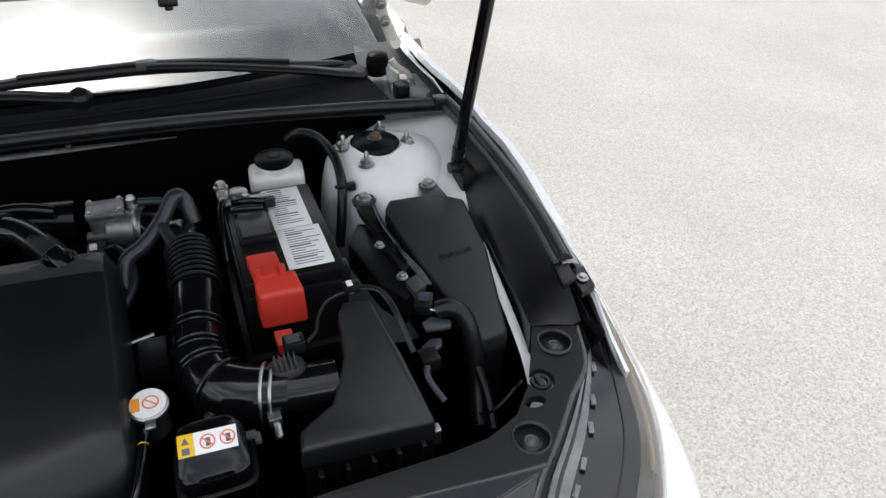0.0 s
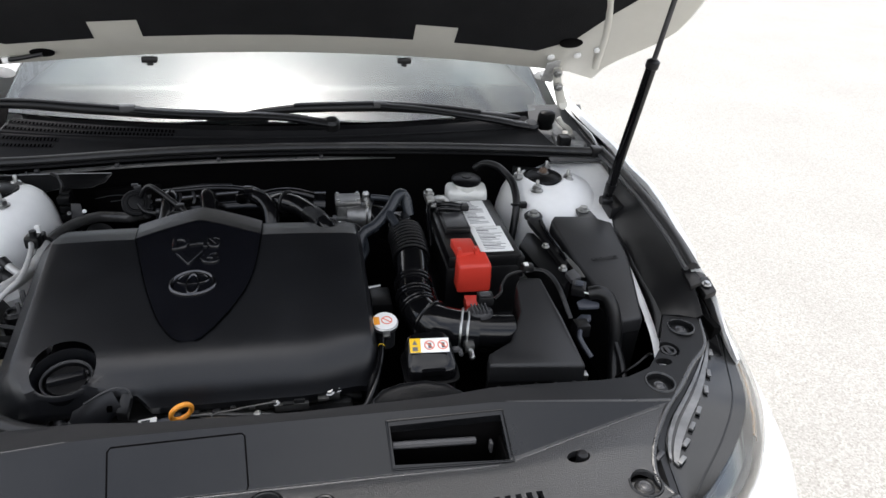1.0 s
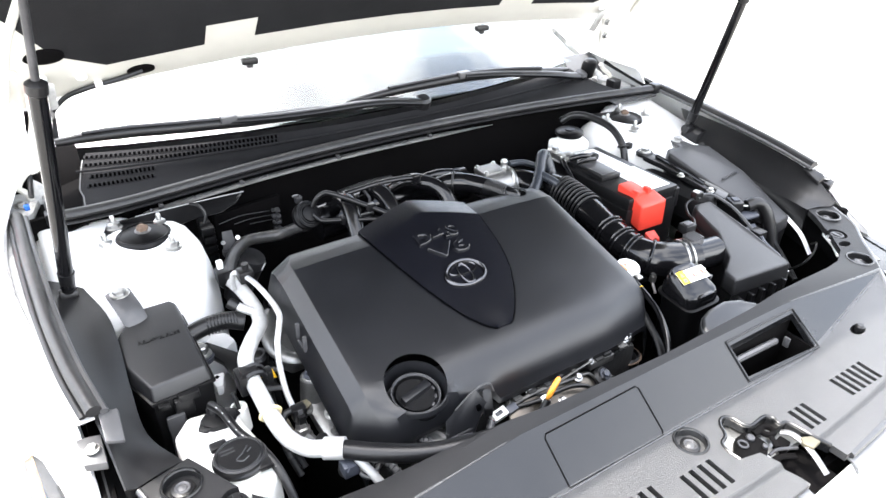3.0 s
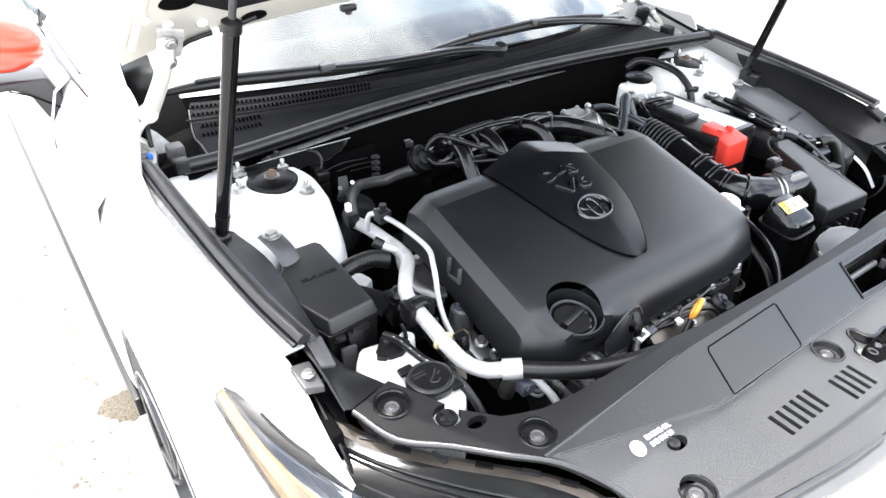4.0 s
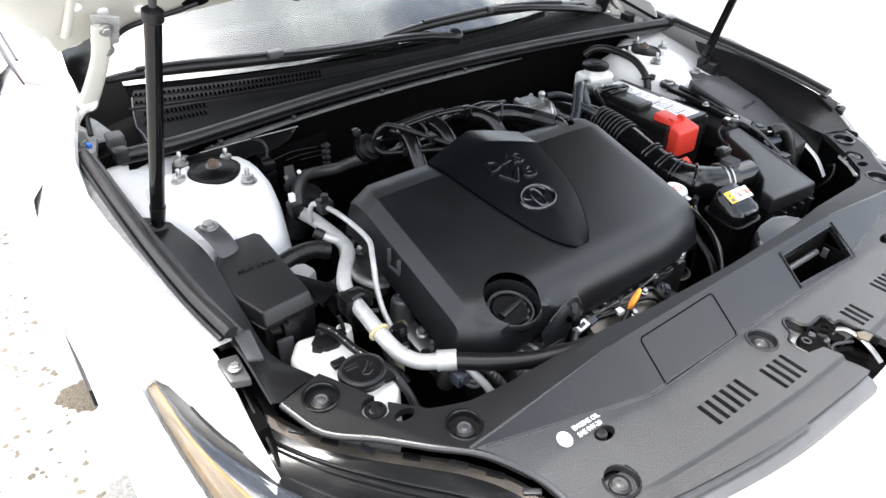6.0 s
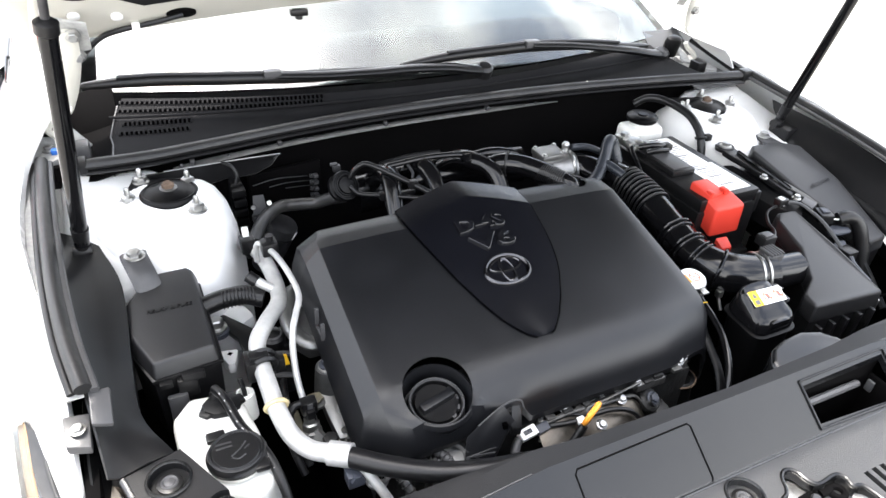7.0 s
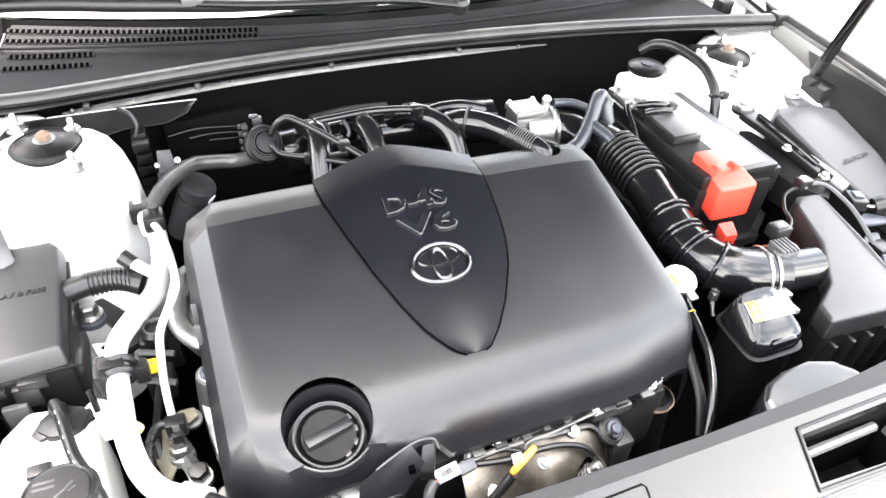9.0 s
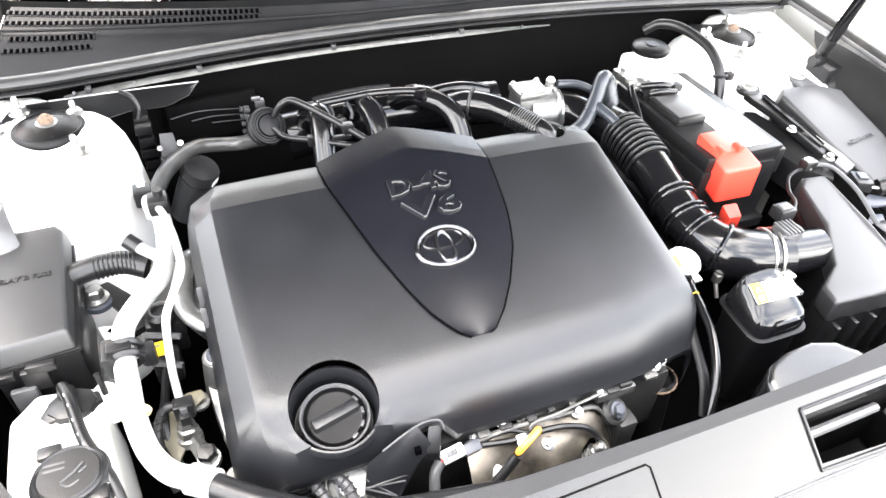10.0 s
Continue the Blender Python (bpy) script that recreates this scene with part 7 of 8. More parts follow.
for pts, r in (([(0.29, 0.4, 0.905), (0.31, 0.385, 0.912), (0.338, 0.383, 0.908), (0.35, 0.398, 0.9)], 0.006), ([(0.282, 0.415, 0.905), (0.27, 0.395, 0.9), (0.266, 0.36, 0.88), (0.264, 0.32, 0.85)], 0.0055), ([(0.285, 0.37, 0.908), (0.3, 0.362, 0.914), (0.33, 0.362, 0.91)], 0.0045)):
    part("lead", tube(pts, r, 10, 6), M_GLOSS, cl, "black battery lead")
part("lead_plug", box(0.335, 0.352, 0.372, 0.39, 0.9, 0.913, 0.003), M_BLACK, cl)
rc = thing("terminal_cover", (0.32, 0.2, 0.8), "red plastic cover over the battery's positive terminal", "terminal cover")
part("upper", prism([(0.286, 0.247, 0.908), (0.328, 0.25, 0.905), (0.332, 0.205, 0.9), (0.29, 0.2, 0.9)][::-1], 0.022, 0.004), M_RED, rc)
part("block", prism([(0.289, 0.212, 0.896), (0.346, 0.207, 0.9), (0.352, 0.172, 0.888), (0.291, 0.178, 0.884)][::-1], 0.058, 0.006, 0.002, 3), M_RED, rc)
part("hinge", box(0.292, 0.3, 0.2, 0.214, 0.895, 0.906, 0.002), M_RED, rc)
part("hinge", box(0.325, 0.334, 0.2, 0.216, 0.893, 0.906, 0.002), M_RED, rc)
part("tail", prism([(0.302, 0.172, 0.826), (0.328, 0.17, 0.826), (0.326, 0.15, 0.815), (0.304, 0.152, 0.815)][::-1], 0.02, 0.003), M_RED, rc)

# ---- brake fluid tank, booster hose ----
bf = thing("brake_fluid_tank", (0.372, 0.5, 0.8), "milky white brake fluid tank with a black cap", "fluid tank")
part("tank", prism([(0.325, 0.47, 0.902), (0.418, 0.468, 0.9), (0.424, 0.52, 0.905), (0.33, 0.525, 0.905)][::-1], 0.08, 0.014, 0.0, 4), M_TANK, bf)
part("neck", lathe([(0.0, -0.01), (0.026, -0.01), (0.026, 0.012), (0, 0.012)], 24, Matrix.Translation((0.373, 0.497, 0.905))), M_TANK, bf)
part("cap", lathe([(0.031, 0), (0.033, 0.003), (0.033, 0.009), (0.029, 0.012), (0.012, 0.013), (0.01, 0.015), (0, 0.015)], 28, Matrix.Translation((0.373, 0.497, 0.912))), M_DEEP, bf, "black ribbed cap")
bh = thing("booster_hose", (0.46, 0.5, 0.86), "black rubber hose arching down past the strut tower", "hose")
part("hose", tube([(0.41, 0.57, 0.915), (0.43, 0.555, 0.932), (0.455, 0.525, 0.934), (0.469, 0.47, 0.926), (0.471, 0.435, 0.91), (0.468, 0.41, 0.888), (0.46, 0.39, 0.85), (0.45, 0.375, 0.8)], 0.0085, 12), M_RUBBER, bh)
part("clip", merge(ring(0.0105, 0.003, at(0.469, 0.413, 0.893, (0, 0.4, 1)), 16, 6), box(0.476, 0.49, 0.402, 0.414, 0.887, 0.9, 0.002)), M_BLACK, bh)

# ---- control unit box ----
pc = thing("relay_box", (0.59, 0.2, 0.7), "large black relay and fuse box with a long tapered lid", "relay box", "relay boxes")
PLID = [(0.512, 0.312, 0.902), (0.525, 0.33, 0.905), (0.61, 0.34, 0.895), (0.647, 0.31, 0.895), (0.64, 0.2, 0.872), (0.609, 0.055, 0.832), (0.57, 0.055, 0.828), (0.53, 0.2, 0.868)]
part("lid", prism(PLID[::-1], 0.03, 0.006, 0.002, 3), M_LID, pc)
part("base", prism([(x, y, z - 0.03) for x, y, z in PLID][::-1], 0.13, 0.004, -0.004), M_BLACK, pc)
part("lettering", words("RELAY & FUSE", 0.009, 0.0004, Matrix.Translation((0.588, 0.2, 0.874)) @ Matrix.Rotation(radians(14), 4, "X") @ Matrix.Rotation(radians(6), 4, "Z")), M_BLACK, pc, "raised lettering")
tabm = thing("box_strap", (0.605, 0.36, 0.86), "grey steel strap with a bolt beside the relay box", "strap")
part("strap", prism([(0.593, 0.385, 0.893), (0.623, 0.385, 0.893), (0.628, 0.335, 0.89), (0.59, 0.335, 0.89)][::-1], 0.006, 0.002), M_GREYTRIM, tabm)
bolt(0.608, 0.372, 0.893, tabm, 0.009, 0.01)
hb = thing("harness_bracket", (0.52, 0.25, 0.8), "black wiring bracket with plugs between the battery and the relay box", "bracket")
part("eye", lathe([(0.019, -0.006), (0.02, 0.0), (0.017, 0.004), (0.013, 0.002), (0, 0.002)], 24, Matrix.Translation((0.493, 0.366, 0.888))), M_BLACK, hb)
bolt(0.493, 0.366, 0.89, hb, 0.009, 0.01)
part("arm", prism([(0.476, 0.356, 0.889), (0.508, 0.352, 0.89), (0.506, 0.335, 0.888), (0.506, 0.29, 0.884), (0.512, 0.25, 0.878), (0.518, 0.2, 0.868), (0.5, 0.19, 0.866), (0.488, 0.25, 0.878), (0.484, 0.29, 0.884), (0.476, 0.335, 0.888)], 0.012, 0.003), M_BLACK, hb)
part("arm_rib", tube([(0.498, 0.335, 0.891), (0.496, 0.29, 0.888), (0.502, 0.25, 0.881), (0.51, 0.205, 0.871)], 0.004, 8, 5), M_GLOSS, hb)
bolt(0.482, 0.248, 0.878, hb, 0.0055, 0.007)
bolt(0.494, 0.176, 0.868, hb, 0.006, 0.008)
part("side_plate", prism([(0.447, 0.305, 0.852), (0.474, 0.342, 0.862), (0.486, 0.33, 0.866), (0.5, 0.24, 0.866), (0.512, 0.17, 0.856), (0.492, 0.15, 0.846), (0.468, 0.2, 0.844)], 0.05, 0.004), M_BLACK, hb)
part("plate", prism([(0.499, 0.24, 0.8775), (0.514, 0.225, 0.8765), (0.528, 0.182, 0.868), (0.532, 0.155, 0.862), (0.522, 0.158, 0.861), (0.512, 0.2, 0.871)], 0.003, 0.0008), M_CAST, hb, "bare metal plate")
part("latch", prism([(0.495, 0.166, 0.868), (0.515, 0.175, 0.87), (0.522, 0.15, 0.866), (0.5, 0.142, 0.864)], 0.01, 0.002), M_GREYTRIM, hb)
pg = part("plug", box(-0.013, 0.013, -0.016, 0.016, -0.01, 0.008, 0.003, Matrix.Translation((0.506, 0.121, 0.86)) @ Matrix.Rotation(radians(-25), 4, "Z")), M_BLACK, hb)
part("plug_catch", box(-0.007, 0.007, -0.006, 0.01, 0.008, 0.011, 0.001, Matrix.Translation((0.506, 0.121, 0.86)) @ Matrix.Rotation(radians(-25), 4, "Z")), M_BLUEGREY, pg)
for k in range(4):
    part("wire", tube([(0.506 + 0.004 * k, 0.107 - 0.002 * k, 0.862), (0.514 + 0.003 * k, 0.099, 0.862), (0.524 + 0.003 * k, 0.094, 0.864)], 0.0016, 6, 3), (M_LABEL, M_RUBBER, M_GREYTRIM, M_LABEL)[k], hb)
part("conduit", tube([(0.518, 0.1, 0.861), (0.533, 0.094, 0.866), (0.548, 0.086, 0.86), (0.557, 0.074, 0.84), (0.562, 0.06, 0.805), (0.56, 0.04, 0.76), (0.55, 0.0, 0.72)], 0.0125, 14), M_RUBBER, hb)
part("grab_clip", prism([(0.495, 0.098, 0.846), (0.51, 0.102, 0.85), (0.534, 0.085, 0.85), (0.53, 0.075, 0.848), (0.512, 0.082, 0.842), (0.497, 0.088, 0.84)], 0.006, 0.002), M_BLUEGREY, hb)
part("grab_clip", prism([(0.484, 0.07, 0.828), (0.5, 0.078, 0.832), (0.515, 0.072, 0.834), (0.512, 0.062, 0.83), (0.49, 0.055, 0.824)], 0.006, 0.002), M_BLUEGREY, hb)
part("lower_plug", box(0.472, 0.498, 0.03, 0.056, 0.815, 0.84, 0.003), M_BLACK, hb)
part("cable", tube([(0.478, 0.03, 0.832), (0.474, 0.018, 0.826), (0.48, 0.002, 0.815), (0.487, -0.012, 0.806)], 0.0045, 8), M_BLUEGREY, hb)
part("cable", tube([(0.545, -0.005, 0.75), (0.538, -0.035, 0.785), (0.555, -0.04, 0.805), (0.582, -0.028, 0.815), (0.6, -0.01, 0.8)], 0.0022, 6), M_RUBBER, hb)
part("cable", tube([(0.56, 0.05, 0.79), (0.565, 0.02, 0.76), (0.56, -0.02, 0.73)], 0.007, 8), M_RUBBER, hb)
part("strap", tube([(0.405, 0.142, 0.889), (0.425, 0.146, 0.89), (0.445, 0.136, 0.889), (0.455, 0.115, 0.882), (0.459, 0.085, 0.872), (0.464, 0.045, 0.848)], 0.0045, 8, 6, 0.6), M_BLACK, hb)
single("wheel_house_panel", tube([(0.65, 0.24, 0.85), (0.635, 0.12, 0.83), (0.63, 0.04, 0.8), (0.63, 0.0, 0.76)], 0.007, 8, 8, 0.3), M_TOWER, "white painted inner panel edge below the relay box", "panel edge")

# ---- radiator cap and coolant tank ----
rp = thing("radiator_cap", (0.141, 0.066, 0.8), "radiator cap with a white warning label", "radiator cap")
part("neck", lathe([(0.018, -0.04), (0.018, -0.004), (0.022, 0)], 20, Matrix.Translation((0.141, 0.066, 0.848))), M_DARKSTEEL, rp)
capm = at(0.141, 0.066, 0.85, (0, -0.15, 1))
part("cap", lathe([(0.02, -0.006), (0.0225, -0.004), (0.0225, 0.002), (0.02, 0.004), (0, 0.005)], 28, capm), M_STEEL, rp)
disc = part("label", lathe([(0.0205, 0.0045), (0.0205, 0.0056), (0, 0.0062)], 28, capm), M_LABEL, rp, "white warning label")
part("warning_patch", box(-0.019, -0.009, -0.009, 0.009, 0.0056, 0.0066, 0.0, capm), M_ORANGE, disc)
part("ban_ring", ring(0.0085, 0.0009, capm @ Matrix.Translation((0.003, 0, 0.0063)), 24, 5), M_REDINK, disc)
part("ban_bar", box(-0.008, 0.008, -0.0008, 0.0008, 0.0062, 0.0068, 0.0, capm @ Matrix.Translation((0.003, 0, 0)) @ Matrix.Rotation(radians(-40), 4, "Z")), M_REDINK, disc)
part("ear", box(-0.006, 0.006, -0.034, -0.02, -0.002, 0.003, 0.002, capm), M_STEEL, rp)
part("overflow_hose", tube([(0.136, 0.04, 0.842), (0.132, 0.03, 0.838), (0.127, 0.0, 0.832), (0.118, -0.035, 0.823), (0.1, -0.072, 0.806), (0.08, -0.1, 0.78), (0.065, -0.12, 0.745)], 0.0052, 12), M_GLOSS, rp, "thin black overflow hose")
part("hose_band", ring(0.0052, 0.0008, at(0.1305, 0.022, 0.8365, (-0.15, -0.95, -0.2)), 14, 6), M_YELLOW, rp, "yellow hose band")
part("sheath", tube([(0.118, 0.015, 0.82), (0.112, -0.02, 0.8), (0.102, -0.06, 0.78), (0.09, -0.09, 0.75)], 0.007, 10, 6, 0.6), M_DEEP, rp)
part("drain_fitting", merge(box(0.197, 0.207, 0.05, 0.06, 0.806, 0.82, 0.002), lathe([(0.003, 0), (0.003, 0.02), (0, 0.02)], 10, at(0.2, 0.052, 0.806, (0, -0.5, -0.8)))), M_STEEL, rp)
ct = thing("coolant_tank", (0.205, -0.04, 0.68), "black coolant tank with a yellow and white warning label", "coolant tank")


def loaf(rings, n=40):
    """Rounded boxes stacked: centre, half sizes, corner power, height and fall to the front."""
    bm = bmesh.new()
    rows = []
    for cx, cy, hx, hy, p, z, fall in rings:
        row = []
        for k in range(n):
            c, d = math.cos(2 * math.pi * k / n), math.sin(2 * math.pi * k / n)
            x, y = hx * math.copysign(abs(c) ** p, c), hy * math.copysign(abs(d) ** p, d)
            row.append(bm.verts.new((cx + x, cy + y, z + fall * y)))
        rows.append(row)
    for a, b in zip(rows, rows[1:]):
        for k in range(n):
            bm.faces.new((a[k], a[(k + 1) % n], b[(k + 1) % n], b[k]))
    bm.faces.new(rows[0][::-1])
    bm.faces.new(rows[-1])
    return bm


part("tank", loaf([(0.203, -0.024, 0.04, 0.036, 0.4, 0.828, 0.1), (0.203, -0.024, 0.0395, 0.035, 0.42, 0.842, 0.12), (0.202, -0.023, 0.0375, 0.032, 0.45, 0.851, 0.2), (0.201, -0.02, 0.034, 0.026, 0.5, 0.859, 0.42), (0.2, -0.016, 0.029, 0.018, 0.55, 0.866, 0.4), (0.2, -0.012, 0.018, 0.009, 0.6, 0.8695, 0.2), (0.2, -0.011, 0.002, 0.001, 1.0, 0.8705, 0.0)]), M_GLOSS, ct)
part("front_face", box(0.184, 0.222, -0.0605, -0.05, 0.83, 0.845, 0.003), M_GLOSS, ct)
# seam and lower half are deeper black, painting in the shade of close neighbours
part("seam", loaf([(0.203, -0.024, 0.0395, 0.035, 0.4, 0.8215, 0.1), (0.203, -0.024, 0.0445, 0.04, 0.4, 0.822, 0.1), (0.203, -0.024, 0.0445, 0.04, 0.4, 0.8255, 0.1), (0.203, -0.024, 0.0395, 0.035, 0.4, 0.827, 0.1)]), M_DEEP, ct)
part("lower", loaf([(0.203, -0.026, 0.038, 0.033, 0.4, 0.7, 0.0), (0.203, -0.026, 0.039, 0.034, 0.4, 0.80, 0.05), (0.203, -0.024, 0.039, 0.0345, 0.4, 0.824, 0.1)]), M_DEEP, ct)
part("side_clip", merge(box(0.24, 0.252, -0.022, -0.012, 0.846, 0.852, 0.002), box(0.249, 0.256, -0.028, -0.014, 0.842, 0.849, 0.002)), M_GREYTRIM, ct)
lm = Matrix.Translation((0.2005, -0.0245, 0.8665)) @ Matrix.Rotation(radians(-3), 4, "Z") @ Matrix.Rotation(radians(24), 4, "X")
lb = part("label", box(-0.031, 0.031, -0.0125, 0.0125, 0, 0.0012, 0.0005, lm), M_LABEL, ct, "white warning label")
part("yellow_field", box(-0.031, -0.014, -0.0125, 0.0125, 0.0012, 0.0018, 0.0003, lm), M_YELLOW, lb)
for x in (-0.0, 0.021):
    part("ban_ring", ring(0.0075, 0.0008, lm @ Matrix.Translation((x, 0, 0.0016)), 24, 5), M_REDINK, lb)
    part("ban_bar", box(-0.007, 0.007, -0.0007, 0.0007, 0.0012, 0.002, 0, lm @ Matrix.Translation((x, 0, 0)) @ Matrix.Rotation(radians(-42), 4, "Z")), M_REDINK, lb)
    part("pictogram", box(-0.002, 0.003, -0.005, 0.004, 0.0012, 0.0018, 0, lm @ Matrix.Translation((x, 0, 0))), M_INK, lb)
part("pictogram", moved(prism([(-0.027, 0.001, 0.0022), (-0.019, 0.001, 0.0022), (-0.023, 0.009, 0.0022)], 0.0006, 0), lm), M_INK, lb)
part("pictogram", box(-0.027, -0.019, -0.01, -0.003, 0.0018, 0.0022, 0.0, lm), M_INK, lb)

# ---- near side: fuse box, reservoirs, pipes ----
fb = thing("fuse_box", (-0.61, 0.25, 0.7), "square black relay and fuse box with a sloped lid", "fuse box", "relay boxes")
FLID = [(-0.654, 0.306, 0.878), (-0.628, 0.338, 0.88), (-0.583, 0.34, 0.88), (-0.576, 0.33, 0.879), (-0.572, 0.176, 0.864), (-0.648, 0.17, 0.862), (-0.668, 0.225, 0.868), (-0.668, 0.285, 0.875)]
part("lid", prism(FLID, 0.022, 0.004, 0.009, 3), M_LID, fb)
FMID = Vector((-0.62, 0.255, 0))
part("rim", prism([(FMID.x + (x - FMID.x) * 1.17, FMID.y + (y - FMID.y) * 1.1, z - 0.022) for x, y, z in FLID], 0.006, 0.002), M_BLACK, fb)
part("base", prism([(FMID.x + (x - FMID.x) * 1.1, FMID.y + (y - FMID.y) * 1.06, z - 0.028) for x, y, z in FLID], 0.1, 0.004, -0.004), M_BLACK, fb)
part("hinge", merge(box(-0.642, -0.622, 0.326, 0.336, 0.862, 0.882, 0.002), box(-0.638, -0.626, 0.336, 0.342, 0.866, 0.878, 0.001)), M_BLACK, fb)
part("side_catch", merge(box(-0.618, -0.59, 0.155, 0.164, 0.83, 0.842, 0.002), box(-0.645, -0.63, 0.155, 0.163, 0.828, 0.836, 0.001)), M_BLACK, fb)
part("latch", box(-0.625, -0.6, 0.155, 0.168, 0.805, 0.835, 0.003), M_BLACK, fb)
part("lettering", words("RELAY & FUSE", 0.0095, 0.0005, Matrix.Translation((-0.615, 0.262, 0.8725)) @ Matrix.Rotation(radians(5.6), 4, "X")), M_BLACK, fb, "raised lettering")
part("stay", box(-0.64, -0.615, 0.15, 0.158, 0.72, 0.815, 0.003), M_GREYTRIM, fb)
fs = thing("fuse_box_strap", (-0.645, 0.345, 0.86), "black steel strap that bolts the fuse box to the tower", "strap")
part("strap", tube([(-0.648, 0.368, 0.902), (-0.646, 0.35, 0.902), (-0.64, 0.325, 0.892), (-0.634, 0.305, 0.87)], 0.018, 10, 6, 0.22), M_GREYTRIM, fs)
bolt(-0.646, 0.355, 0.905, fs, 0.01, 0.009)

wr = thing("washer_tank", (-0.59, 0.05, 0.66), "milky white washer fluid tank with black caps", "washer tank")
part("tank", prism([(-0.638, 0.04, 0.815), (-0.64, 0.115, 0.814), (-0.616, 0.145, 0.815), (-0.556, 0.135, 0.815), (-0.545, 0.06, 0.818), (-0.538, -0.01, 0.815), (-0.56, -0.035, 0.815), (-0.61, -0.01, 0.815)], 0.12, 0.012, 0.004, 4), M_TANK, wr)
part("neck", lathe([(0.03, -0.03), (0.03, 0.0)], 28, Matrix.Translation((-0.579, 0.021, 0.828))), M_TANK, wr)
part("filler_ear", lathe([(0.014, -0.04), (0.0125, -0.01), (0.0115, 0.0), (0.0085, 0.002), (0.0065, -0.005), (0, -0.005)], 24, Matrix.Translation((-0.549, 0.122, 0.818))), M_TANK, wr)
part("rod", tube([(-0.549, 0.122, 0.812), (-0.55, 0.126, 0.828), (-0.552, 0.13, 0.838)], 0.0032, 8), M_BLACK, wr)
wc = part("cap", lathe([(0.031, -0.006), (0.034, -0.004), (0.0345, 0.001), (0.0325, 0.003), (0.0315, 0.007), (0.029, 0.0085), (0.0275, 0.0072), (0.026, 0.0085), (0, 0.0088)], 40, Matrix.Translation((-0.577, 0.02, 0.829)), 1.0, 0.97), M_BLACK, wr, "black flip cap")
part("ear", box(-0.606, -0.584, 0.046, 0.06, 0.826, 0.834, 0.003), M_BLACK, wc)
part("ear", box(-0.562, -0.545, -0.012, 0.004, 0.824, 0.832, 0.003), M_BLACK, wc)
part("symbol", merge(tube([(-0.583, 0.012, 0.838), (-0.572, 0.02, 0.838), (-0.565, 0.028, 0.838)], 0.0011, 6, 3), tube([(-0.568, 0.01, 0.838), (-0.576, 0.006, 0.838), (-0.583, 0.01, 0.838)], 0.001, 6, 4), tube([(-0.562, 0.022, 0.838), (-0.568, 0.018, 0.838)], 0.001, 6, 2)), M_DARKSTEEL, wc)
for k in range(2):
    part("print_bar", box(-0.598, -0.58, 0.026 + 0.006 * k, 0.0285 + 0.006 * k, 0.8372, 0.838, 0.0), M_DARKSTEEL, wc)
rear = part("rear_cap", lathe([(0.024, -0.01), (0.024, 0.002), (0.022, 0.006), (0.014, 0.008), (0, 0.009)], 9, Matrix.Translation((-0.579, 0.113, 0.816)), 1.05, 0.85), M_BLACK, wr, "black winged cap")
part("wing", merge(prism([(-0.609, 0.106, 0.82), (-0.6, 0.122, 0.821), (-0.585, 0.12, 0.822), (-0.587, 0.1, 0.821), (-0.6, 0.097, 0.82)], 0.006, 0.002), prism([(-0.57, 0.124, 0.822), (-0.554, 0.122, 0.821), (-0.55, 0.11, 0.82), (-0.566, 0.102, 0.821)], 0.006, 0.002)), M_BLACK, rear)
part("nipple", lathe([(0.009, 0), (0.009, 0.008), (0.006, 0.012), (0, 0.012)], 12, Matrix.Translation((-0.583, 0.125, 0.82))), M_BLACK, rear)
WH = [(-0.584, 0.126, 0.836), (-0.575, 0.099, 0.84), (-0.566, 0.06, 0.834), (-0.555, 0.034, 0.83), (-0.544, 0.008, 0.824), (-0.536, -0.024, 0.806), (-0.531, -0.06, 0.77)]
part("hose", tube(WH, 0.006, 10), M_RUBBER, wr)
wh = spline(WH, 12)
for k in range(9, 58, 5):
    d = (wh[k + 1] - wh[k]).normalized()
    part("print_bar", box(-0.0006, 0.0006, -0.0014 - 0.001 * (k % 2), 0.0014, 0.0054, 0.0061, 0.0, Matrix.Translation(wh[k]) @ Matrix.Rotation(math.atan2(-d.x, d.y), 4, "Z") @ Matrix.Rotation(0.45, 4, "Y")), M_SHADEGREY, wr)

ap = thing("refrigerant_pipe", (-0.5, 0.1, 0.75), "bare aluminium refrigerant pipe with a black rubber hose", "pipe")
AP = [(-0.474, 0.395, 0.848), (-0.468, 0.36, 0.85), (-0.466, 0.315, 0.853), (-0.468, 0.27, 0.859), (-0.476, 0.23, 0.863), (-0.5, 0.198, 0.861), (-0.519, 0.168, 0.856), (-0.522, 0.135, 0.848), (-0.521, 0.1, 0.84), (-0.519, 0.066, 0.831), (-0.511, 0.032, 0.818), (-0.495, 0.006, 0.814), (-0.474, -0.011, 0.817), (-0.462, -0.021, 0.82)]
part("pipe", tube(AP, 0.0114, 16, 10), M_ALU, ap)
part("hose", tube([(-0.47, -0.016, 0.82), (-0.42, -0.058, 0.822), (-0.37, -0.09, 0.824), (-0.32, -0.11, 0.828), (-0.26, -0.118, 0.822), (-0.2, -0.118, 0.8), (-0.15, -0.12, 0.76)], 0.0125, 16, 8), M_RUBBER, ap, "black rubber hose")
part("crimp", tube([(-0.477, -0.01, 0.818), (-0.455, -0.0265, 0.821)], 0.0148, 16, 3), M_ALU, ap)
part("band", ring(0.0135, 0.003, at(-0.519, 0.072, 0.832, (0, -1, -0.25)), 18, 6), M_BAND, ap, "pale yellow band")
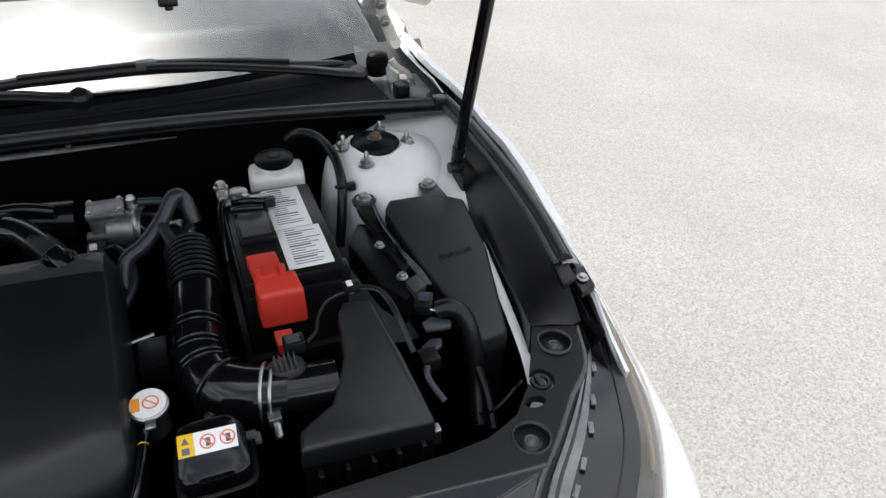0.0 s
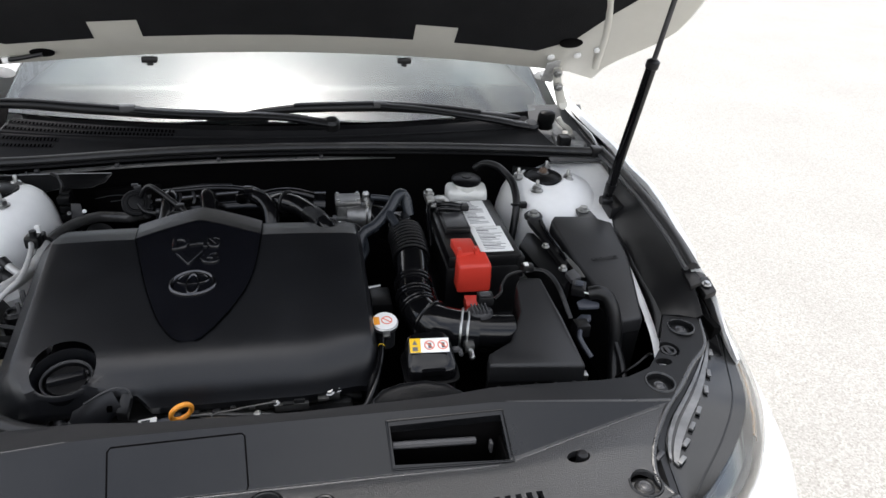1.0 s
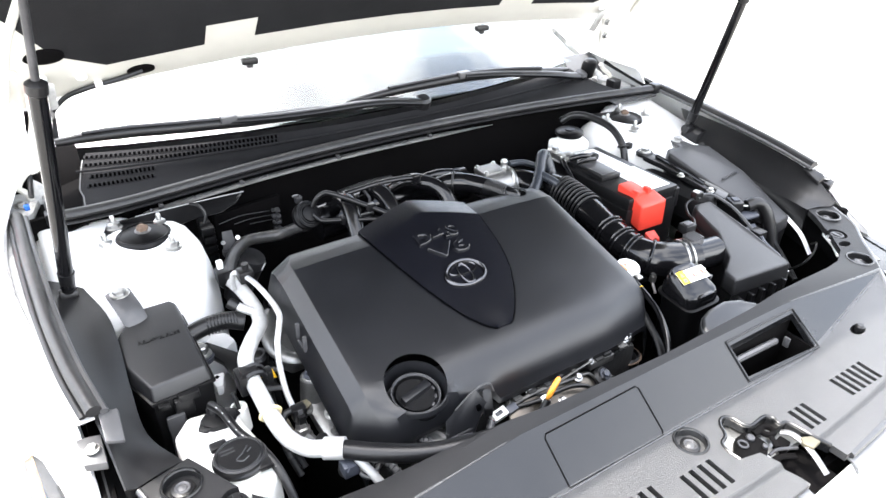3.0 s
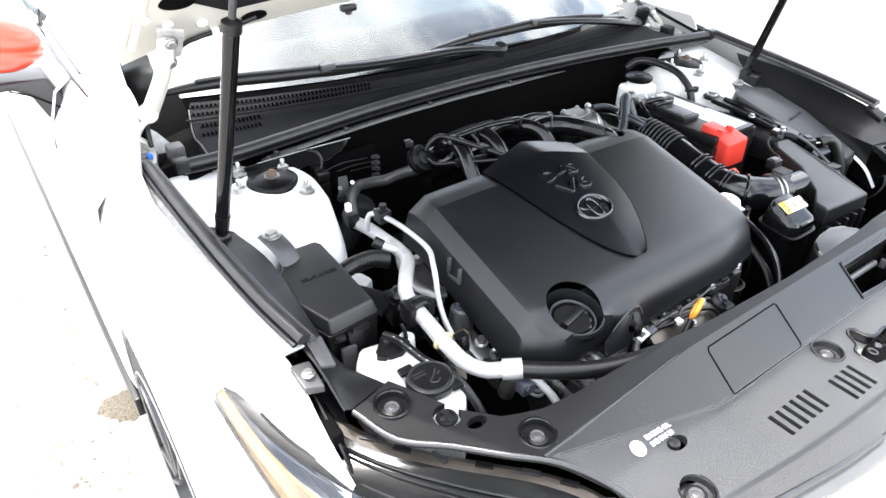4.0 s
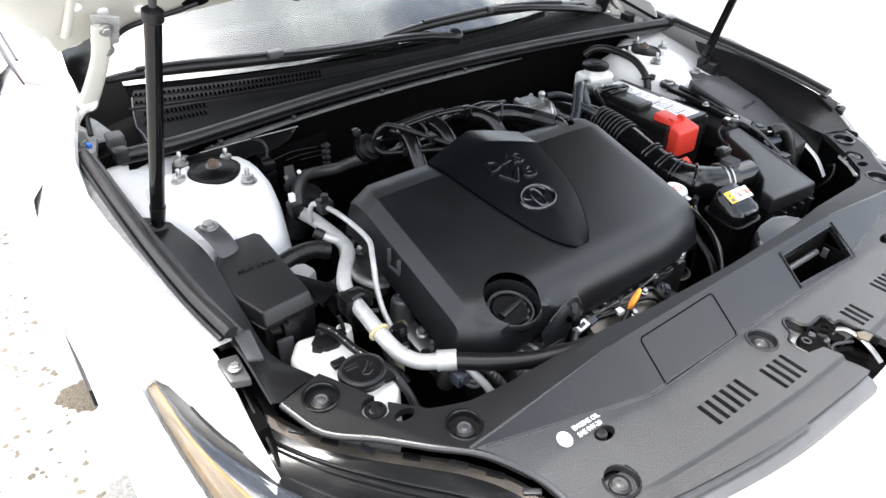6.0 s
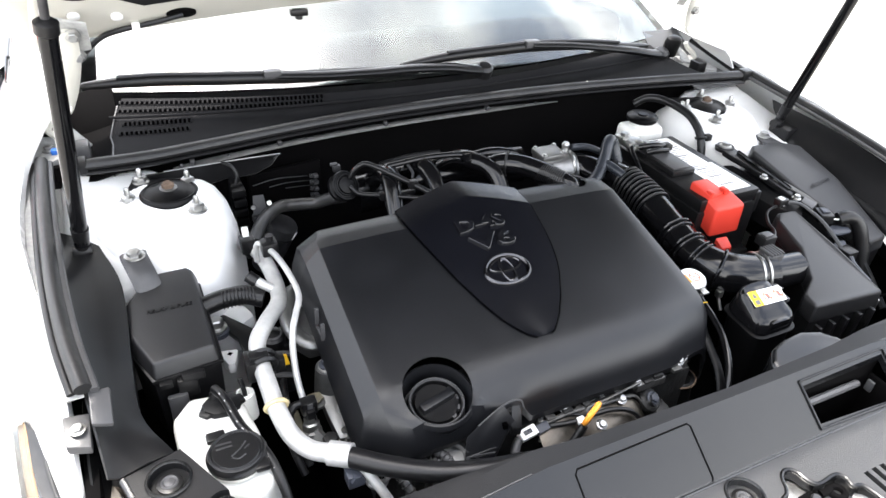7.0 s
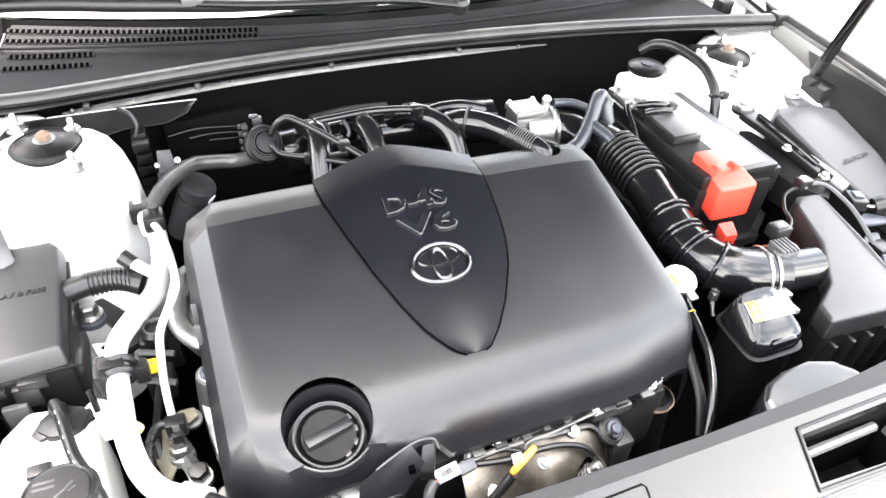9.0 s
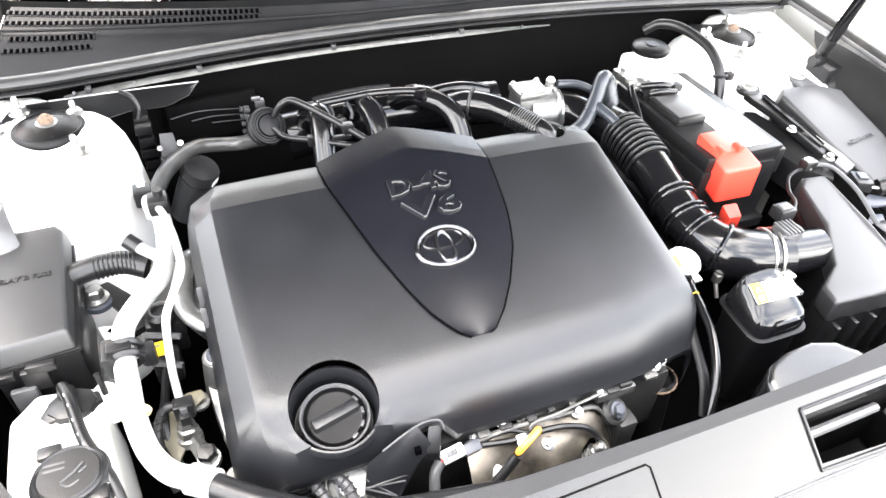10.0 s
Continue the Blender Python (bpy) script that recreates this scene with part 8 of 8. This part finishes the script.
part("grommet", merge(ring(0.0145, 0.004, at(-0.519, 0.142, 0.851, (0, -1, -0.15)), 18, 6), ring(0.0145, 0.004, at(-0.519, 0.13, 0.848, (0, -1, -0.2)), 18, 6), box(-0.542, -0.53, 0.122, 0.152, 0.83, 0.862, 0.003), box(-0.536, -0.512, 0.128, 0.144, 0.86, 0.867, 0.002), box(-0.506, -0.492, 0.13, 0.146, 0.828, 0.852, 0.003)), M_BLACK, ap)
part("stub", tube([(-0.47, 0.26, 0.862), (-0.486, 0.27, 0.87), (-0.498, 0.278, 0.877)], 0.007, 10), M_ALU, ap)
part("stub_cap", lathe([(0.009, -0.008), (0.009, 0.008), (0, 0.009)], 12, at(-0.5, 0.279, 0.878, (-0.6, 0.5, 0.4))), M_BLACK, ap)
tpz = thing("thin_pipe", (-0.46, 0.2, 0.76), "thin bent aluminium pipe beside the engine cover", "pipe")
part("pipe", tube([(-0.48, 0.35, 0.858), (-0.48, 0.345, 0.885), (-0.474, 0.335, 0.897), (-0.46, 0.3, 0.896), (-0.452, 0.25, 0.892), (-0.451, 0.207, 0.887), (-0.463, 0.178, 0.881), (-0.474, 0.155, 0.872), (-0.479, 0.14, 0.845), (-0.481, 0.12, 0.818), (-0.48, 0.1, 0.8)], 0.0044, 12, 10), M_ALU, tpz)
part("clip", merge(box(-0.476, -0.452, 0.312, 0.336, 0.885, 0.907, 0.004), lathe([(0.006, 0), (0.006, 0.012), (0, 0.012)], 10, Matrix.Translation((-0.462, 0.325, 0.904)))), M_BLACK, tpz)
vp = thing("service_valve", (-0.475, 0.06, 0.74), "bare metal service valve with black plug and wires", "valve")
part("plug", merge(box(-0.487, -0.466, 0.078, 0.094, 0.79, 0.812, 0.003), box(-0.482, -0.471, 0.07, 0.08, 0.786, 0.804, 0.002)), M_BLACK, vp)
part("plug_catch", box(-0.48, -0.473, 0.076, 0.0785, 0.8, 0.812, 0.0008), M_GREYTRIM, vp)
part("stem", lathe([(0.0115, -0.004), (0.0115, 0.007), (0.009, 0.009), (0.0085, 0.016), (0, 0.016)], 6, at(-0.478, 0.073, 0.774, (0, 0.25, 1))), M_STEEL, vp)
part("collar", lathe([(0.0135, -0.012), (0.0135, -0.004), (0.011, -0.002), (0, -0.002)], 20, at(-0.478, 0.073, 0.774, (0, 0.25, 1))), M_BRIGHTCAST, vp)
part("body", tube([(-0.475, 0.066, 0.77), (-0.47, 0.054, 0.768), (-0.466, 0.042, 0.766)], 0.0085, 4, 4), M_BRIGHTCAST, vp)
part("cap", lathe([(0.0105, 0), (0.0105, 0.012), (0.009, 0.015), (0.004, 0.0155), (0, 0.0155)], 6, at(-0.462, 0.038, 0.774, (-0.1, -0.2, 1))), M_BLACK, vp)
part("cap_base", lathe([(0.011, -0.01), (0.012, -0.004), (0.012, 0.0), (0, 0.0)], 18, at(-0.462, 0.036, 0.773, (-0.1, -0.2, 1))), M_STEEL, vp)
part("lobe", prism([(-0.485, 0.098, 0.8), (-0.472, 0.104, 0.802), (-0.457, 0.104, 0.802), (-0.454, 0.094, 0.8), (-0.464, 0.088, 0.798), (-0.483, 0.088, 0.798)], 0.003, 0.001), M_PADTAN, vp, "brass-tinted plate")
part("cable", tube([(-0.484, 0.088, 0.806), (-0.496, 0.088, 0.804), (-0.506, 0.076, 0.79), (-0.508, 0.055, 0.77), (-0.5, 0.03, 0.74)], 0.005, 10), M_RUBBER, vp)
for k in range(7):
    p = spline([(-0.496, 0.088, 0.804), (-0.506, 0.076, 0.79), (-0.508, 0.055, 0.77), (-0.5, 0.03, 0.74)], 3)[k + 1]
    part("cable_rib", ring(0.0052, 0.001, at(*p, (-0.2, -0.6, -0.7)), 12, 5), M_BLACK, vp)
part("bracket", prism([(-0.502, 0.1, 0.778), (-0.488, 0.104, 0.78), (-0.484, 0.06, 0.768), (-0.494, 0.045, 0.762), (-0.504, 0.07, 0.768)], 0.003, 0.001), M_PADTAN, vp)
part("ring_nut", lathe([(0.011, 0), (0.011, 0.005), (0.006, 0.006), (0.005, 0.002)], 18, at(-0.462, 0.1, 0.785, (0, -0.2, 1))), M_CAST, vp)
part("foot_pipe", tube([(-0.445, -0.04, 0.81), (-0.432, -0.06, 0.79), (-0.42, -0.075, 0.765)], 0.006, 10), M_ALU, vp)
part("block_fitting", box(-0.466, -0.444, -0.046, -0.026, 0.785, 0.806, 0.003), M_BLUEGREY, vp)
part("fitting_nut", lathe([(0.008, 0), (0.008, 0.01), (0, 0.01)], 6, at(-0.455, -0.04, 0.8, (0, -1, 0.1))), M_BLUEGREY, vp)

hh = thing("heater_hose", (-0.42, 0.42, 0.8), "grey-black heater hose bending behind the engine cover", "hose")
part("hose", tube([(-0.3, 0.465, 0.875), (-0.32, 0.49, 0.86), (-0.344, 0.51, 0.845), (-0.375, 0.516, 0.845), (-0.405, 0.512, 0.849), (-0.43, 0.487, 0.853), (-0.452, 0.455, 0.854), (-0.468, 0.42, 0.85), (-0.475, 0.39, 0.847)], 0.011, 14), M_HEATER, hh)
part("clamp", merge(ring(0.015, 0.004, at(-0.475, 0.398, 0.848, (0, -1, 0)), 18, 6), box(-0.496, -0.474, 0.385, 0.41, 0.848, 0.872, 0.003)), M_BLACK, hh)
part("clip", box(-0.49, -0.48, 0.4, 0.41, 0.868, 0.886, 0.002), M_LABEL, hh)
mt = thing("engine_mount", (-0.53, 0.2, 0.7), "white and black engine mount with a steel bolt", "engine mount")
part("plate", prism([(-0.585, 0.292, 0.785), (-0.59, 0.33, 0.795), (-0.57, 0.345, 0.8), (-0.51, 0.325, 0.8), (-0.5, 0.3, 0.795), (-0.53, 0.288, 0.788)], 0.05, 0.008), M_TOWER, mt)
part("tab", prism([(-0.566, 0.262, 0.776), (-0.536, 0.256, 0.776), (-0.546, 0.232, 0.771), (-0.556, 0.232, 0.771)], 0.02, 0.004), M_TOWER, mt)
part("arm", prism([(-0.562, 0.305, 0.802), (-0.545, 0.312, 0.802), (-0.5, 0.262, 0.792), (-0.505, 0.235, 0.788), (-0.53, 0.225, 0.785), (-0.535, 0.262, 0.792)], 0.012, 0.004), M_BLACK, mt)
part("plate_hole", lathe([(0.004, 0), (0.004, 0.001), (0, 0.001)], 4, Matrix.Translation((-0.55, 0.249, 0.7755))), M_VOID, mt)
bolt(-0.559, 0.286, 0.796, mt, 0.0105, 0.02)
part("washer", lathe([(0.018, -0.004), (0.018, 0.003), (0.012, 0.006), (0, 0.006)], 20, Matrix.Translation((-0.559, 0.286, 0.793))), M_BLUEGREY, mt)
cb = thing("alternator_bracket", (-0.44, 0.14, 0.7), "grey cast bracket with a tall flanged bolt beside the engine cover", "bracket")
part("boss", lathe([(0.022, -0.06), (0.019, -0.02), (0.017, 0.0), (0.0, 0.0)], 20, Matrix.Translation((-0.434, 0.141, 0.806))), M_BRIGHTCAST, cb)
bolt(-0.434, 0.141, 0.808, cb, 0.0085, 0.012, (0, 0, 1), M_BLUEGREY)
part("bolt_ring", lathe([(0.014, 0), (0.014, 0.002), (0.01, 0.004), (0, 0.004)], 18, Matrix.Translation((-0.434, 0.141, 0.806))), M_BRIGHTCAST, cb)
part("arm", prism([(-0.454, 0.15, 0.78), (-0.424, 0.16, 0.782), (-0.416, 0.085, 0.757), (-0.425, 0.06, 0.745), (-0.444, 0.064, 0.745), (-0.45, 0.1, 0.76)], 0.022, 0.006), M_BRIGHTCAST, cb)
bolt(-0.424, 0.098, 0.762, cb, 0.0075, 0.012, (-0.3, -0.3, 1))
part("side_stud", lathe([(0.0095, 0), (0.0095, 0.003), (0.006, 0.004), (0.0045, 0.006), (0.0045, 0.02), (0, 0.02)], 12, at(-0.427, 0.06, 0.768, (-0.7, -0.5, 0.4))), M_STEEL, cb)
part("arch", tube([(-0.436, 0.3, 0.825), (-0.448, 0.288, 0.826), (-0.458, 0.262, 0.818), (-0.46, 0.23, 0.808), (-0.445, 0.205, 0.8), (-0.425, 0.2, 0.796)], 0.013, 12, 6, 0.7), M_BRIGHTCAST, cb)
part("web", prism([(-0.456, 0.27, 0.81), (-0.42, 0.28, 0.82), (-0.42, 0.2, 0.8), (-0.445, 0.2, 0.798), (-0.462, 0.225, 0.802)], 0.03, 0.006), M_BRIGHTCAST, cb)
bolt(-0.43, 0.272, 0.82, cb, 0.008, 0.009)
part("bracket_foot", box(-0.432, -0.414, 0.045, 0.075, 0.7, 0.745, 0.005), M_CAST, cb)
bolt(-0.43, 0.06, 0.742, cb, 0.004, 0.01, (-0.8, -0.4, 0.3))
vs = thing("vacuum_valve", (-0.48, 0.21, 0.74), "black solenoid valve and plugs under the pipes", "valve")
part("body", prism([(-0.51, 0.225, 0.79), (-0.508, 0.262, 0.795), (-0.468, 0.262, 0.795), (-0.464, 0.22, 0.79)], 0.05, 0.006), M_BLACK, vs)
part("coil", lathe([(0.018, -0.03), (0.018, 0.0), (0.013, 0.005), (0.011, 0.002), (0, 0.003)], 20, Matrix.Translation((-0.488, 0.236, 0.8))), M_BLACK, vs)
part("coil_rim", ring(0.0125, 0.0016, Matrix.Translation((-0.488, 0.236, 0.8055)), 20, 6), M_GREYTRIM, vs)
part("frame", merge(tube([(-0.512, 0.168, 0.795), (-0.472, 0.15, 0.795)], 0.004, 6, 2), tube([(-0.51, 0.205, 0.8), (-0.47, 0.19, 0.8)], 0.004, 6, 2), tube([(-0.512, 0.168, 0.795), (-0.51, 0.205, 0.8)], 0.003, 6, 2)), M_GREYTRIM, vs)
part("lower_plug", box(-0.505, -0.475, 0.165, 0.195, 0.75, 0.785, 0.004), M_BLACK, vs)
part("lead", tube([(-0.49, 0.175, 0.78), (-0.496, 0.14, 0.775), (-0.5, 0.1, 0.778), (-0.5, 0.075, 0.765), (-0.49, 0.04, 0.74)], 0.005, 8), M_RUBBER, vs)
can = thing("purge_canister", (-0.42, 0.46, 0.76), "dark grey round canister with a white label behind the hose", "canister")
can_m = at(-0.408, 0.5, 0.814, (0.35, -0.25, 0.9))
part("body", lathe([(0.024, -0.1), (0.0265, -0.045), (0.0265, 0.004), (0.025, 0.008), (0.018, 0.01), (0, 0.011)], 28, can_m), M_DARKSTEEL, can)
part("groove", ring(0.0268, 0.001, can_m @ Matrix.Translation((0, 0, -0.012)), 28, 6), M_BLACK, can)
part("label", box(-0.014, 0.002, -0.0278, -0.026, -0.004, 0.004, 0.0006, can_m), M_LABEL, can)
rs = thing("relay_stack", (-0.468, 0.53, 0.8), "stack of black relays on the dark firewall beside the tower", "relay")
part("holder", box(-0.482, -0.462, 0.535, 0.56, 0.78, 0.895, 0.003), M_DEEP, rs)
for k in range(5):
    part("relay", box(-0.483 + 0.002 * (k % 2), -0.46, 0.518, 0.54, 0.8 + 0.019 * k, 0.814 + 0.019 * k, 0.002), M_DEEP, rs)
part("lead", tube([(-0.474, 0.525, 0.9), (-0.47, 0.528, 0.915), (-0.476, 0.535, 0.93), (-0.49, 0.545, 0.935)], 0.003, 8), M_BLACK, rs)
hbk = thing("hose_bracket", (-0.44, 0.5, 0.8), "dark steel bracket with a white screw behind the heater hose", "bracket")
part("plate", prism([(-0.452, 0.503, 0.885), (-0.434, 0.503, 0.884), (-0.43, 0.498, 0.85), (-0.456, 0.498, 0.846)], 0.004, 0.001), M_GREYTRIM, hbk)
part("foot", box(-0.458, -0.428, 0.49, 0.502, 0.838, 0.85, 0.002), M_DARKSTEEL, hbk)
bolt(-0.427, 0.495, 0.87, hbk, 0.003, 0.004, (0, -0.6, 0.8), M_LABEL)
bolt(-0.455, 0.492, 0.868, hbk, 0.0028, 0.005, (0, -0.6, 0.8), M_DULLSTEEL)
fwl = thing("firewall_pad", (-0.39, 0.62, 0.8), "black sound pad with creases on the firewall", "pad")
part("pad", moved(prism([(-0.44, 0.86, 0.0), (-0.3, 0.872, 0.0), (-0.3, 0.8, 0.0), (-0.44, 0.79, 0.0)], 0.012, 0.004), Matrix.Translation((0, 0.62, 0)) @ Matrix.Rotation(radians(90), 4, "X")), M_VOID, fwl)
for k in range(3):
    part("crease", tube([(-0.435 + 0.03 * k, 0.6, 0.85 - 0.008 * k), (-0.39 + 0.02 * k, 0.602, 0.856 - 0.012 * k), (-0.33 + 0.01 * k, 0.605, 0.85 - 0.011 * k)], 0.001, 6), M_BLACK, fwl)
fp = thing("firewall_plug", (-0.32, 0.585, 0.8), "row of pale wiring connectors on the dark firewall", "plug")
for z in (0.818, 0.832, 0.846, 0.859):
    part("socket", merge(box(-0.325, -0.316, 0.578, 0.59, z - 0.003, z + 0.003, 0.001), box(-0.331, -0.326, 0.583, 0.59, z - 0.003, z + 0.003, 0.001)), M_GREYTRIM, fp)
yt = thing("yellow_tag", (-0.495, 0.155, 0.824), "small yellow paper tag with black marks by the pipe", "tag")
part("paper", box(-0.505, -0.484, 0.145, 0.166, 0.824, 0.8255, 0.0004), M_TAG, yt)
part("mark", box(-0.5, -0.49, 0.158, 0.161, 0.8255, 0.8259, 0.0), M_INK, yt)
part("mark", box(-0.497, -0.495, 0.149, 0.158, 0.8255, 0.8259, 0.0), M_INK, yt)
wd = thing("wiring_duct", (-0.5, 0.29, 0.8), "black corrugated wiring duct beside the fuse box", "wiring duct")
part("duct", tube([(-0.575, 0.275, 0.85), (-0.545, 0.278, 0.855), (-0.515, 0.275, 0.856), (-0.49, 0.265, 0.85)], 0.014, 12), M_BLACK, wd)
for k in range(10):
    p = spline([(-0.545, 0.277, 0.8545), (-0.515, 0.275, 0.856), (-0.49, 0.265, 0.85)], 6)[k]
    part("rib", ring(0.014, 0.0009, at(*p, (1, 0, 0)), 16, 5), M_RUBBER, wd)
